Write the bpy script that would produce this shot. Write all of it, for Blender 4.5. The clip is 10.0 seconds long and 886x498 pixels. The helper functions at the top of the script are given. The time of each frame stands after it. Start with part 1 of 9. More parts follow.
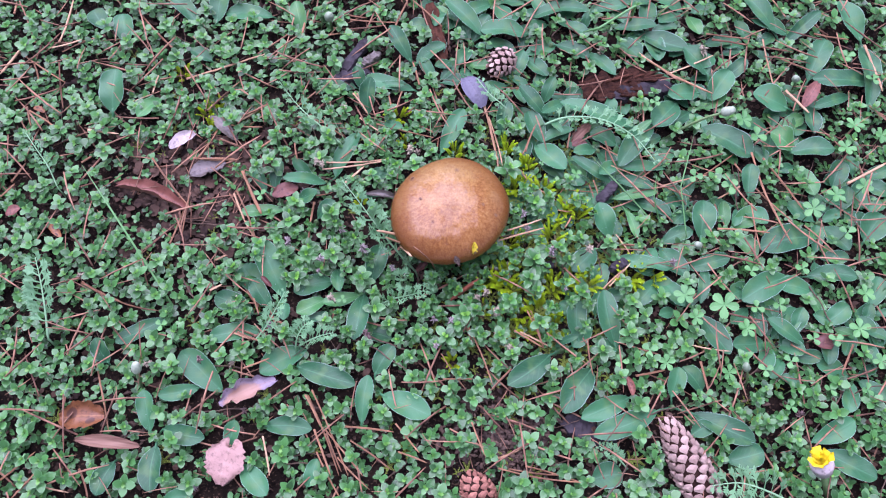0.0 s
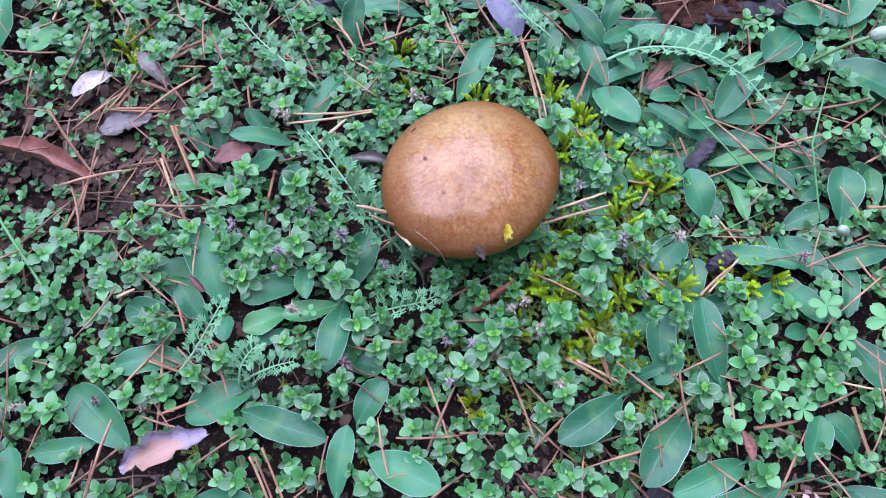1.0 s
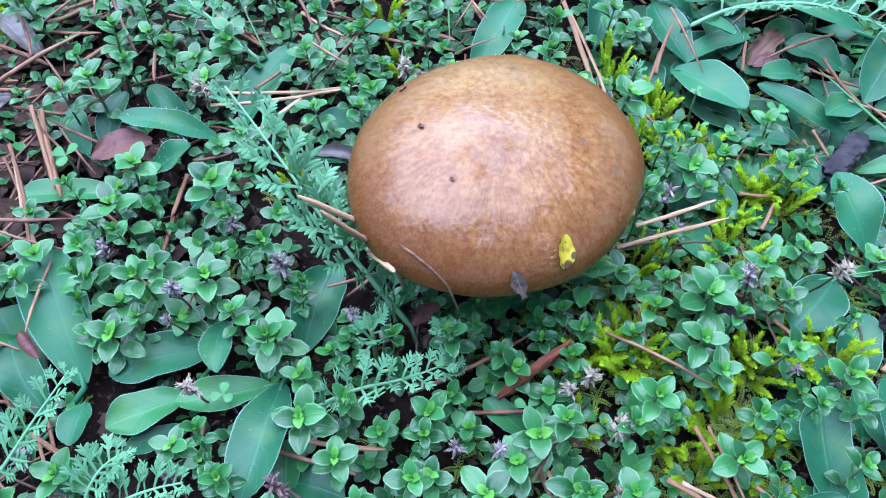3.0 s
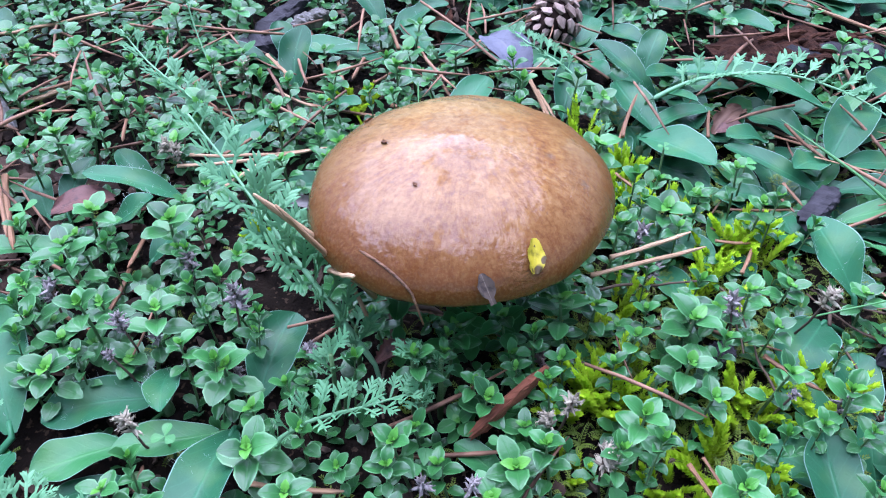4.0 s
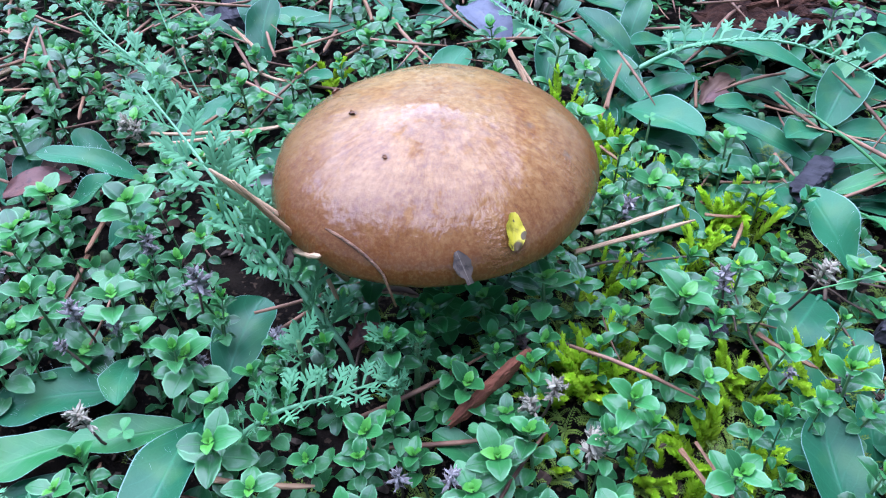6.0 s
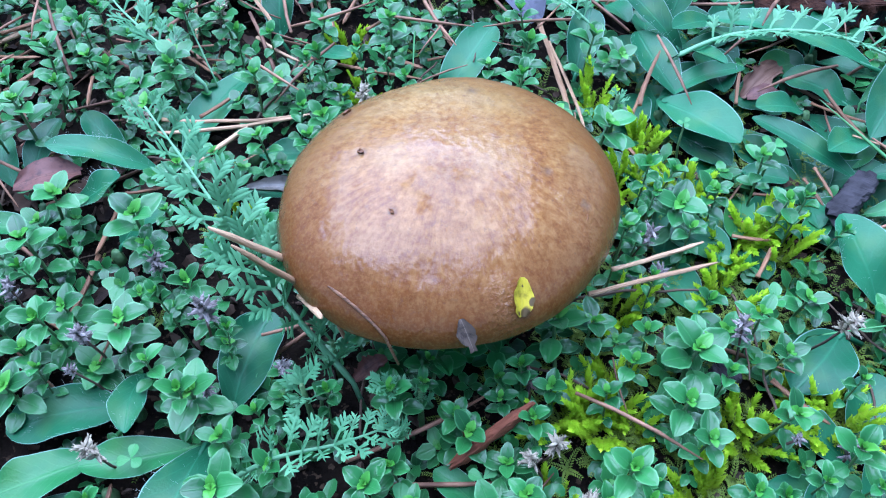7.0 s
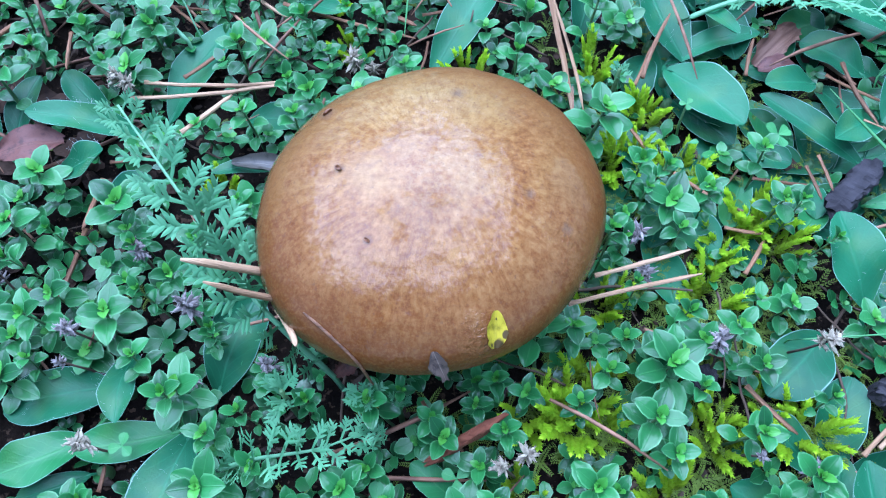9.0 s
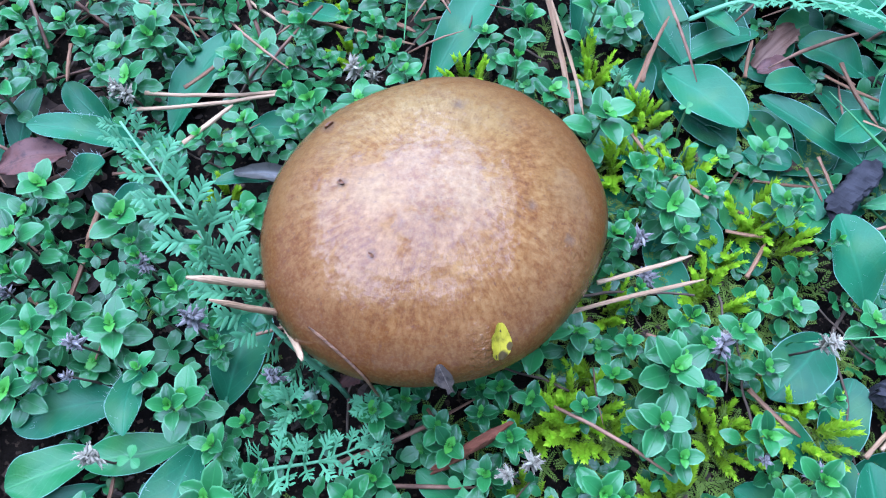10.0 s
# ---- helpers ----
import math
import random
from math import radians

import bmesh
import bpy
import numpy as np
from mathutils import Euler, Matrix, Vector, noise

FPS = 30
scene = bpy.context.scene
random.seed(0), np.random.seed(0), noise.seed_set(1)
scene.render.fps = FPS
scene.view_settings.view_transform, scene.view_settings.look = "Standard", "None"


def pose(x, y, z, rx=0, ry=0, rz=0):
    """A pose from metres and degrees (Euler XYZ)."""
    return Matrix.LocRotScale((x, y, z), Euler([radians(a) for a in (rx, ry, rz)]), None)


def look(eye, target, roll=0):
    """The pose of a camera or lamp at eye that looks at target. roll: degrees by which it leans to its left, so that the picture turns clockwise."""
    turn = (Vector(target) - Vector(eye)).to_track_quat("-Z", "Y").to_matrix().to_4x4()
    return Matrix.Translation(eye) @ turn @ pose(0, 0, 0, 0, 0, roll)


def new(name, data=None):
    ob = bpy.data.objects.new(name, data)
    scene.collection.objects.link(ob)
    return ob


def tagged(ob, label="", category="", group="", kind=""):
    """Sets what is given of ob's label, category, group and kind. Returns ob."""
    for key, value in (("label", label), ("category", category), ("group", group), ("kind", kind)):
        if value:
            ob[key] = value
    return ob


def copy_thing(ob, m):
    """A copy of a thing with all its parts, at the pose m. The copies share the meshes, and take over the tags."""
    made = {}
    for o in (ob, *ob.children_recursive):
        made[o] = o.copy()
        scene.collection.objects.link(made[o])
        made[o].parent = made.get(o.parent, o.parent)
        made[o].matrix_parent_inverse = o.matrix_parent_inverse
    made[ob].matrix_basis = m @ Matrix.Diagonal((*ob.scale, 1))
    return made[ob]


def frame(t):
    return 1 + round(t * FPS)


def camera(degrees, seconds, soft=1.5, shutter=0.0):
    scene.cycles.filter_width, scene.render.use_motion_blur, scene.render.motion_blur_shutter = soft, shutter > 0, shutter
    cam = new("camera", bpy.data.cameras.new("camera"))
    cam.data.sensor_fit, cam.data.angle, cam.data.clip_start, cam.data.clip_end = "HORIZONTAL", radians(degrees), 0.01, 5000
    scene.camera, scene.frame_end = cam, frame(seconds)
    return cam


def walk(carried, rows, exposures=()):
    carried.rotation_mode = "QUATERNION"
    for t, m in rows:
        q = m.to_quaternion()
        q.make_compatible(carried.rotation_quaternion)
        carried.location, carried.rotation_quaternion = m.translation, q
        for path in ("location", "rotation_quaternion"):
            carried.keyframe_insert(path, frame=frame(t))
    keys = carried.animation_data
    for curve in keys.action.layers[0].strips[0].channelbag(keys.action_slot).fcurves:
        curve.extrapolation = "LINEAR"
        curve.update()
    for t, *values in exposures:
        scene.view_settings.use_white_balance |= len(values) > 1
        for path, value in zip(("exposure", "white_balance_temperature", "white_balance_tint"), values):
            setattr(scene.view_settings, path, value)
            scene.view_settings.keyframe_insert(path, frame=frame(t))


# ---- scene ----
cam = camera(59.0, 10.0, soft=1.12)
PATH = [
    (0, (0.0, -0.004, 0.518), (0.047, 0.778, -1.322), 3.7),
    (0.5, (-0.003, 0.034, 0.425), (-0.013, 0.818, -1.414), 0.6),
    (1, (0.008, 0.057, 0.35), (-0.009, 0.857, -1.483), -0.6),
    (1.5, (0.013, 0.083, 0.293), (0.007, 0.901, -1.532), -0.8),
    (2, (0.007, 0.107, 0.268), (-0.004, 0.969, -1.537), -1.2),
    (2.2, (0.004, 0.115, 0.261), (-0.01, 1.007, -1.529), -1.0),
    (3.3, (0.004, 0.094, 0.198), (0.005, 1.245, -1.438), 1.0),
    (3.5, (0.011, 0.097, 0.201), (0.021, 1.329, -1.373), 1.2),
    (4, (0.01, 0.07, 0.172), (0.027, 1.499, -1.227), 0.6),
    (4.5, (-0.001, 0.065, 0.147), (0.055, 1.585, -1.153), 0.2),
    (5, (0.004, 0.065, 0.145), (0.088, 1.609, -1.124), 0.2),
    (5.2, (0.007, 0.064, 0.149), (0.087, 1.591, -1.14), 0.1),
    (6.3, (0.016, 0.089, 0.165), (0.033, 1.431, -1.319), 0.3),
    (6.5, (0.018, 0.098, 0.168), (0.007, 1.394, -1.355), -0.2),
    (7, (0.019, 0.111, 0.183), (-0.018, 1.272, -1.445), -0.0),
    (7.5, (0.018, 0.119, 0.182), (-0.025, 1.152, -1.53), 0.5),
    (8, (0.02, 0.127, 0.197), (-0.029, 1.068, -1.567), 0.7),
    (8.5, (0.022, 0.136, 0.201), (-0.035, 1.013, -1.596), 0.3),
    (9, (0.026, 0.144, 0.2), (-0.038, 0.982, -1.615), -0.6),
    (9.5, (0.031, 0.148, 0.201), (-0.037, 0.963, -1.624), -1.6),
    (10, (0.025, 0.148, 0.203), (-0.037, 0.962, -1.622), -1.4),
]
TONES = [(0, 1.55, 6900, 40), (0.5, 1.65, 6530, 27), (1, 1.60, 6300, 25), (2, 1.62, 5730, 17), (3.5, 1.80, 5880, 11), (4.5, 1.79, 6350, 22), (5, 1.83, 6250, 19), (6.5, 1.74, 5560, 7), (8.5, 1.66, 5280, 4), (10, 1.66, 5280, 5)]
walk(cam, [(t, look(eye, target, roll)) for t, eye, target, roll in PATH], TONES)

# ---- light ----
world = bpy.data.worlds.new("overcast_sky")
scene.world = world
world.use_nodes = True
wn = world.node_tree
sky = wn.nodes.new("ShaderNodeTexSky")
sky.sky_type = "NISHITA"
sky.sun_disc = False
sky.sun_elevation = radians(69)
sky.sun_rotation = radians(-21)
sky.air_density, sky.dust_density, sky.ozone_density = 1.0, 1.5, 1.0
wn.links.new(sky.outputs[0], wn.nodes["Background"].inputs[0])
wn.nodes["Background"].inputs[1].default_value = 0.085
sun = new("sun", bpy.data.lights.new("sun", "SUN"))
sun.data.energy, sun.data.angle, sun.data.color = 3.35, radians(82), (0.885, 0.955, 1.43)
sun.matrix_world = look((-0.14, 0.36, 1.0), (0, 0, 0))

# ---- materials ----


def material(name, rough=0.5):
    m = bpy.data.materials.new(name)
    m.use_nodes = True
    b = m.node_tree.nodes["Principled BSDF"]
    b.inputs["Roughness"].default_value = rough
    return m, m.node_tree, b


def node(nt, kind, **values):
    n = nt.nodes.new(kind)
    for key, value in values.items():
        n.inputs[key.replace("_", " ")].default_value = value
    return n


def ramp(nt, source, *stops):
    n = nt.nodes.new("ShaderNodeValToRGB")
    while len(n.color_ramp.elements) < len(stops):
        n.color_ramp.elements.new(0.5)
    for e, (at, colour) in zip(n.color_ramp.elements, stops):
        e.position, e.color = at, (*colour, 1.0)
    nt.links.new(source, n.inputs[0])
    return n.outputs[0]


def mix(nt, factor, a, b, how="MIX"):
    n = nt.nodes.new("ShaderNodeMix")
    n.data_type, n.blend_type = "RGBA", how
    for slot, value in ((0, factor), (6, a), (7, b)):
        if hasattr(value, "is_output"):
            nt.links.new(value, n.inputs[slot])
        else:
            n.inputs[slot].default_value = value if slot == 0 else (*value, 1.0)
    return n.outputs[2]


def math_node(nt, how, a, b=0.0):
    n = nt.nodes.new("ShaderNodeMath")
    n.operation = how
    for slot, value in ((0, a), (1, b)):
        if hasattr(value, "is_output"):
            nt.links.new(value, n.inputs[slot])
        else:
            n.inputs[slot].default_value = value
    return n.outputs[0]


def noise_of(nt, vector, scale, detail=4.0, rough=0.55):
    n = node(nt, "ShaderNodeTexNoise", Scale=scale, Detail=detail, Roughness=rough)
    nt.links.new(vector, n.inputs["Vector"])
    return n.outputs["Fac"]


def coords(nt, which="Object"):
    return nt.nodes.new("ShaderNodeTexCoord").outputs[which]


def bump(nt, b, height, strength=0.3, distance=0.001):
    n = node(nt, "ShaderNodeBump", Strength=strength, Distance=distance)
    nt.links.new(height, n.inputs["Height"])
    nt.links.new(n.outputs[0], b.inputs["Normal"])


def random_of(nt, stuff=False):
    if stuff:
        return nt.nodes.new("ShaderNodeNewGeometry").outputs["Random Per Island"]
    return nt.nodes.new("ShaderNodeObjectInfo").outputs["Random"]


def leaf_material(name, dark, light, rib, rim=None, rough=0.42, stuff=False, glow=0.25, ribbed=1.0, gloss=0.4, mottled=0.3, veins=0.0, border=0.014):
    """A leaf: u runs from rim to rim, v from stalk to tip. Mottled, with a pale midrib and, where given, side veins and a pale rim."""
    m, nt, b = material(name, rough)
    uv = nt.nodes.new("ShaderNodeSeparateXYZ")
    nt.links.new(coords(nt, "UV"), uv.inputs[0])
    across = math_node(nt, "ABSOLUTE", math_node(nt, "SUBTRACT", uv.outputs[0], 0.5))
    chance = random_of(nt, stuff)
    base = mix(nt, chance, dark, light)
    obj = coords(nt, "Object")
    mottle = noise_of(nt, obj, 260.0, 3.0)
    base = mix(nt, math_node(nt, "MULTIPLY", mottle, mottled), base, [c * 1.3 for c in light])
    grain = noise_of(nt, obj, 1600.0, 2.0)
    base = mix(nt, math_node(nt, "MULTIPLY", grain, mottled), base, [c * 0.6 for c in dark])
    ribline = ramp(nt, across, (0.0, (0.5 * ribbed,) * 3), (0.02, (0.22 * ribbed,) * 3), (0.045, (0, 0, 0)))
    base = mix(nt, ribline, base, rib)
    height = math_node(nt, "ADD", math_node(nt, "MULTIPLY", mottle, 1.2 * mottled), math_node(nt, "MULTIPLY", ribline, -0.8))
    if veins:
        slant = math_node(nt, "SUBTRACT", math_node(nt, "MULTIPLY", uv.outputs[1], 44.0), math_node(nt, "MULTIPLY", across, 26.0))
        slant = math_node(nt, "ADD", slant, math_node(nt, "MULTIPLY", mottle, 5.0))
        side = ramp(nt, math_node(nt, "SINE", slant), (0.86, (0, 0, 0)), (1.0, (veins,) * 3))
        base = mix(nt, side, base, rib)
        height = math_node(nt, "ADD", height, math_node(nt, "MULTIPLY", side, -0.5))
        age = ramp(nt, noise_of(nt, obj, 90.0, 2.0), (0.56, (0, 0, 0)), (0.74, (0.35,) * 3))
        base = mix(nt, age, base, [0.9 * light[0] + 0.045, light[1] * 1.05, light[2] * 0.7])
    if rim:
        edge = ramp(nt, across, (0.494 - border, (0, 0, 0)), (0.494, (0.65,) * 3))
        base = mix(nt, edge, base, rim)
    nt.links.new(base, b.inputs["Base Color"])
    b.inputs["Specular IOR Level"].default_value = gloss
    soft = nt.nodes.new("ShaderNodeBsdfTranslucent")
    nt.links.new(base, soft.inputs[0])
    both = node(nt, "ShaderNodeMixShader", Fac=glow)
    nt.links.new(b.outputs[0], both.inputs[1])
    nt.links.new(soft.outputs[0], both.inputs[2])
    nt.links.new(both.outputs[0], nt.nodes["Material Output"].inputs[0])
    bump(nt, b, math_node(nt, "ADD", height, math_node(nt, "MULTIPLY", grain, 0.3)), 0.5, 0.0005)
    return m


def plain_material(name, dark, light, rough=0.7, scale=300.0, streak=(1, 1, 1), stuff=False, relief=0.4, spread=0.5):
    """Dry plant matter, bark, soil: two colours mixed by thing and by grain."""
    m, nt, b = material(name, rough)
    mapping = nt.nodes.new("ShaderNodeMapping")
    mapping.inputs["Scale"].default_value = streak
    nt.links.new(coords(nt, "Object"), mapping.inputs[0])
    fine = noise_of(nt, mapping.outputs[0], scale * 4, 3.0)
    wide = noise_of(nt, mapping.outputs[0], scale, 4.0)
    fac = math_node(nt, "ADD", math_node(nt, "MULTIPLY", random_of(nt, stuff), spread), math_node(nt, "MULTIPLY", math_node(nt, "SUBTRACT", wide, 0.35), 1.4))
    col = mix(nt, ramp(nt, fac, (0.1, (0, 0, 0)), (0.85, (1, 1, 1))), dark, light)
    col = mix(nt, math_node(nt, "MULTIPLY", fine, 0.5), col, [c * 0.45 for c in dark])
    nt.links.new(col, b.inputs["Base Color"])
    b.inputs["Specular IOR Level"].default_value = 0.5 * (1 - rough) + 0.02
    bump(nt, b, math_node(nt, "ADD", fine, wide), relief, 0.0008)
    return m


THYME = leaf_material("thyme_leaf_green", (0.0105, 0.060, 0.0155), (0.043, 0.195, 0.046), (0.075, 0.25, 0.070), rim=(0.13, 0.34, 0.13), rough=0.30, glow=0.14, ribbed=0.6, gloss=0.40, border=0.10, mottled=0.16)
THYME_YOUNG = leaf_material("thyme_shoot_green", (0.055, 0.235, 0.030), (0.110, 0.345, 0.046), (0.14, 0.37, 0.065), rim=(0.16, 0.42, 0.13), rough=0.32, glow=0.25, ribbed=0.5, mottled=0.15)
THYME_YOUNG_FAR = leaf_material("thyme_carpet_tip_green", (0.030, 0.145, 0.025), (0.100, 0.310, 0.055), (0.12, 0.34, 0.072), stuff=True, glow=0.2, mottled=0.2)
THYME_FAR = leaf_material("thyme_carpet_green", (0.0075, 0.047, 0.0125), (0.046, 0.205, 0.048), (0.055, 0.20, 0.052), rim=(0.11, 0.31, 0.12), stuff=True, rough=0.30, glow=0.14, ribbed=0.5, mottled=0.2, gloss=0.40, border=0.10)
HAWK = leaf_material("hawkweed_leaf_green", (0.0095, 0.068, 0.0275), (0.030, 0.160, 0.063), (0.045, 0.20, 0.090), (0.30, 0.46, 0.38), rough=0.42, glow=0.15, gloss=0.27, ribbed=1.0, mottled=0.22, veins=0.14)
HAWK_BRIGHT = leaf_material("hawkweed_fresh_green", (0.0235, 0.144, 0.0389), (0.0418, 0.204, 0.0576), (0.105, 0.32, 0.106), (0.323, 0.52, 0.408), rough=0.42, mottled=0.22, veins=0.14)
YARROW = leaf_material("yarrow_green", (0.085, 0.260, 0.112), (0.150, 0.370, 0.170), (0.20, 0.42, 0.22), rough=0.5, mottled=0.15, ribbed=0.5)
YARROW_RIB = leaf_material("yarrow_rib_green", (0.14, 0.34, 0.16), (0.22, 0.45, 0.24), (0.24, 0.46, 0.26), rough=0.5, mottled=0.2, ribbed=0.2)
CLOVER = leaf_material("clover_green", (0.044, 0.2, 0.0562), (0.0825, 0.29, 0.0825), (0.132, 0.34, 0.12), rough=0.5)
GRASS = leaf_material("grass_green", (0.07, 0.24, 0.07), (0.10, 0.30, 0.10), (0.13, 0.35, 0.12))
MOSS = leaf_material("moss_yellow_green", (0.20, 0.33, 0.012), (0.46, 0.64, 0.03), (0.55, 0.68, 0.05), rough=0.6, stuff=True, glow=0.4)
MOSS_TREE = MOSS.node_tree
MOSS_UV = MOSS_TREE.nodes.new("ShaderNodeSeparateXYZ")
MOSS_TREE.links.new(coords(MOSS_TREE, "UV"), MOSS_UV.inputs[0])
# brown-green feet to bright tips: growth colour, with shading contrast put in
MOSS_FOOT_TO_TIP = ramp(MOSS_TREE, MOSS_UV.outputs[1], (0.0, (0.07, 0.06, 0.010)), (0.3, (0.28, 0.42, 0.014)), (0.9, (0.58, 0.84, 0.04)))
MOSS_SKIN = MOSS_TREE.nodes["Principled BSDF"].inputs["Base Color"]
MOSS_MIX = mix(MOSS_TREE, 0.7, MOSS_SKIN.links[0].from_socket, MOSS_FOOT_TO_TIP)
for end in (MOSS_SKIN, MOSS_TREE.nodes["Translucent BSDF"].inputs[0]):
    MOSS_TREE.links.new(MOSS_MIX, end)
MOSS_LOW = leaf_material("creeping_moss_olive", (0.040, 0.070, 0.010), (0.13, 0.20, 0.018), (0.15, 0.22, 0.02), rough=0.7, stuff=True, glow=0.2)
STEM = plain_material("green_stem", (0.06, 0.13, 0.05), (0.12, 0.22, 0.08), 0.55)
STEM_WOOD = plain_material("woody_stem", (0.05, 0.04, 0.03), (0.13, 0.09, 0.06), 0.8)
def soil_material():
    m = plain_material("forest_soil", (0.008, 0.0065, 0.005), (0.048, 0.034, 0.023), 0.95, 90.0, relief=0.9, spread=0.0)
    nt = m.node_tree
    b = nt.nodes["Principled BSDF"]
    obj = coords(nt, "Object")
    lumps = math_node(nt, "ADD", noise_of(nt, obj, 140.0, 8.0, 0.72), math_node(nt, "MULTIPLY", noise_of(nt, obj, 700.0, 3.0, 0.6), 0.35))
    bump(nt, b, lumps, 1.0, 0.004)
    bits = ramp(nt, noise_of(nt, obj, 520.0, 2.0, 0.5), (0.60, (0, 0, 0)), (0.66, (0.8,) * 3))
    nt.links.new(mix(nt, bits, b.inputs["Base Color"].links[0].from_socket, (0.075, 0.05, 0.032)), b.inputs["Base Color"])
    return m


SOIL = soil_material()
NEEDLE = plain_material("dry_needle", (0.095, 0.046, 0.023), (0.42, 0.22, 0.11), 0.5, 140.0, (0.2, 6, 6), relief=0.7)
NEEDLE_PALE = plain_material("bleached_needle", (0.28, 0.155, 0.075), (0.66, 0.45, 0.26), 0.55, 140.0, (0.2, 6, 6), relief=0.7)
NEEDLE_FAR = plain_material("needle_litter_brown", (0.09, 0.045, 0.027), (0.42, 0.23, 0.135), 0.6, 160.0, stuff=True)
LITTER = plain_material("litter_brown", (0.02, 0.016, 0.013), (0.14, 0.098, 0.07), 0.85, 200.0, stuff=True)
LITTER_LEAF = plain_material("rotting_leaf", (0.014, 0.010, 0.008), (0.085, 0.054, 0.036), 0.8, 260.0, stuff=True, spread=0.9)
CHARRED = plain_material("charred_bark", (0.012, 0.011, 0.012), (0.06, 0.055, 0.06), 0.7, 200.0)
BARK = plain_material("red_bark", (0.045, 0.014, 0.009), (0.30, 0.105, 0.055), 0.7, 110.0, (0.35, 7, 5), relief=0.8)
ROTTEN = plain_material("rotten_wood", (0.010, 0.006, 0.005), (0.105, 0.045, 0.026), 0.9, 160.0, (1, 4, 2), relief=1.0)
SEED_HEAD = plain_material("dried_flower", (0.060, 0.050, 0.046), (0.40, 0.36, 0.335), 0.8, 400.0, stuff=True, spread=0.8)
SEED_PALE = plain_material("pale_dried_flower", (0.10, 0.075, 0.055), (0.52, 0.47, 0.33), 0.8, 400.0, stuff=True, spread=0.8)
SEED_DARK = plain_material("dark_dried_flower", (0.03, 0.022, 0.022), (0.24, 0.17, 0.15), 0.85, 400.0, stuff=True, spread=0.8)
BUD = plain_material("downy_bud", (0.14, 0.22, 0.13), (0.34, 0.42, 0.30), 0.9, 500.0)
YELLOW = plain_material("petal_yellow", (0.75, 0.58, 0.01), (0.9, 0.78, 0.04), 0.6, 200.0)
CONE = plain_material("cone_scale", (0.22, 0.15, 0.115), (0.50, 0.39, 0.31), 0.7, 250.0)
CONE_DARK = plain_material("cone_core", (0.012, 0.006, 0.004), (0.05, 0.025, 0.015), 0.8, 250.0)
CONE_RED = plain_material("red_cone_scale", (0.16, 0.06, 0.04), (0.48, 0.24, 0.16), 0.7, 250.0)
HAIR = plain_material("leaf_hair", (0.40, 0.48, 0.42), (0.60, 0.66, 0.60), 0.5)


def dead_leaf_material(name, dark, light, rib, rough=0.6):
    m = leaf_material(name, dark, light, rib, rough=rough, glow=0.08)
    nt = m.node_tree
    b = nt.nodes["Principled BSDF"]
    source = b.inputs["Base Color"].links[0].from_socket
    spots = ramp(nt, noise_of(nt, coords(nt, "Object"), 420.0, 6.0, 0.7), (0.5, (0, 0, 0)), (0.68, (0.8,) * 3))
    nt.links.new(mix(nt, spots, source, [c * 0.35 for c in dark]), b.inputs["Base Color"])
    return m


DEAD_RED = dead_leaf_material("dead_leaf_red", (0.12, 0.045, 0.03), (0.22, 0.09, 0.06), (0.25, 0.12, 0.08))
DEAD_DARKRED = dead_leaf_material("dead_leaf_dark_red", (0.070, 0.025, 0.018), (0.13, 0.052, 0.036), (0.16, 0.08, 0.05))
DEAD_ORANGE = dead_leaf_material("dead_leaf_orange", (0.12, 0.045, 0.014), (0.25, 0.10, 0.03), (0.3, 0.15, 0.05), 0.5)
DEAD_LILAC = dead_leaf_material("dead_leaf_lilac", (0.14, 0.105, 0.10), (0.21, 0.185, 0.22), (0.30, 0.17, 0.11))
DEAD_PINK = dead_leaf_material("dead_leaf_pink", (0.22, 0.13, 0.10), (0.34, 0.22, 0.175), (0.3, 0.2, 0.15))
DEAD_PALE = dead_leaf_material("dead_leaf_pale", (0.26, 0.23, 0.21), (0.40, 0.37, 0.34), (0.38, 0.35, 0.31))
DEAD_GREY = dead_leaf_material("dead_leaf_grey", (0.035, 0.033, 0.025), (0.115, 0.105, 0.08), (0.16, 0.14, 0.11), 0.34)
DEAD_PAPER = dead_leaf_material("dead_leaf_papery", (0.030, 0.026, 0.020), (0.10, 0.088, 0.072), (0.15, 0.125, 0.10), 0.3)
DEAD_BLUE = dead_leaf_material("dead_leaf_blue_grey", (0.075, 0.080, 0.105), (0.135, 0.14, 0.175), (0.13, 0.13, 0.15))
DEAD_STRIPED = plain_material("dead_leaf_striped", (0.09, 0.04, 0.024), (0.28, 0.18, 0.12), 0.6, 90.0, (0.6, 9, 1))
FLAKE_YELLOW = dead_leaf_material("yellow_flake", (0.36, 0.29, 0.012), (0.55, 0.45, 0.03), (0.5, 0.42, 0.05), 0.5)


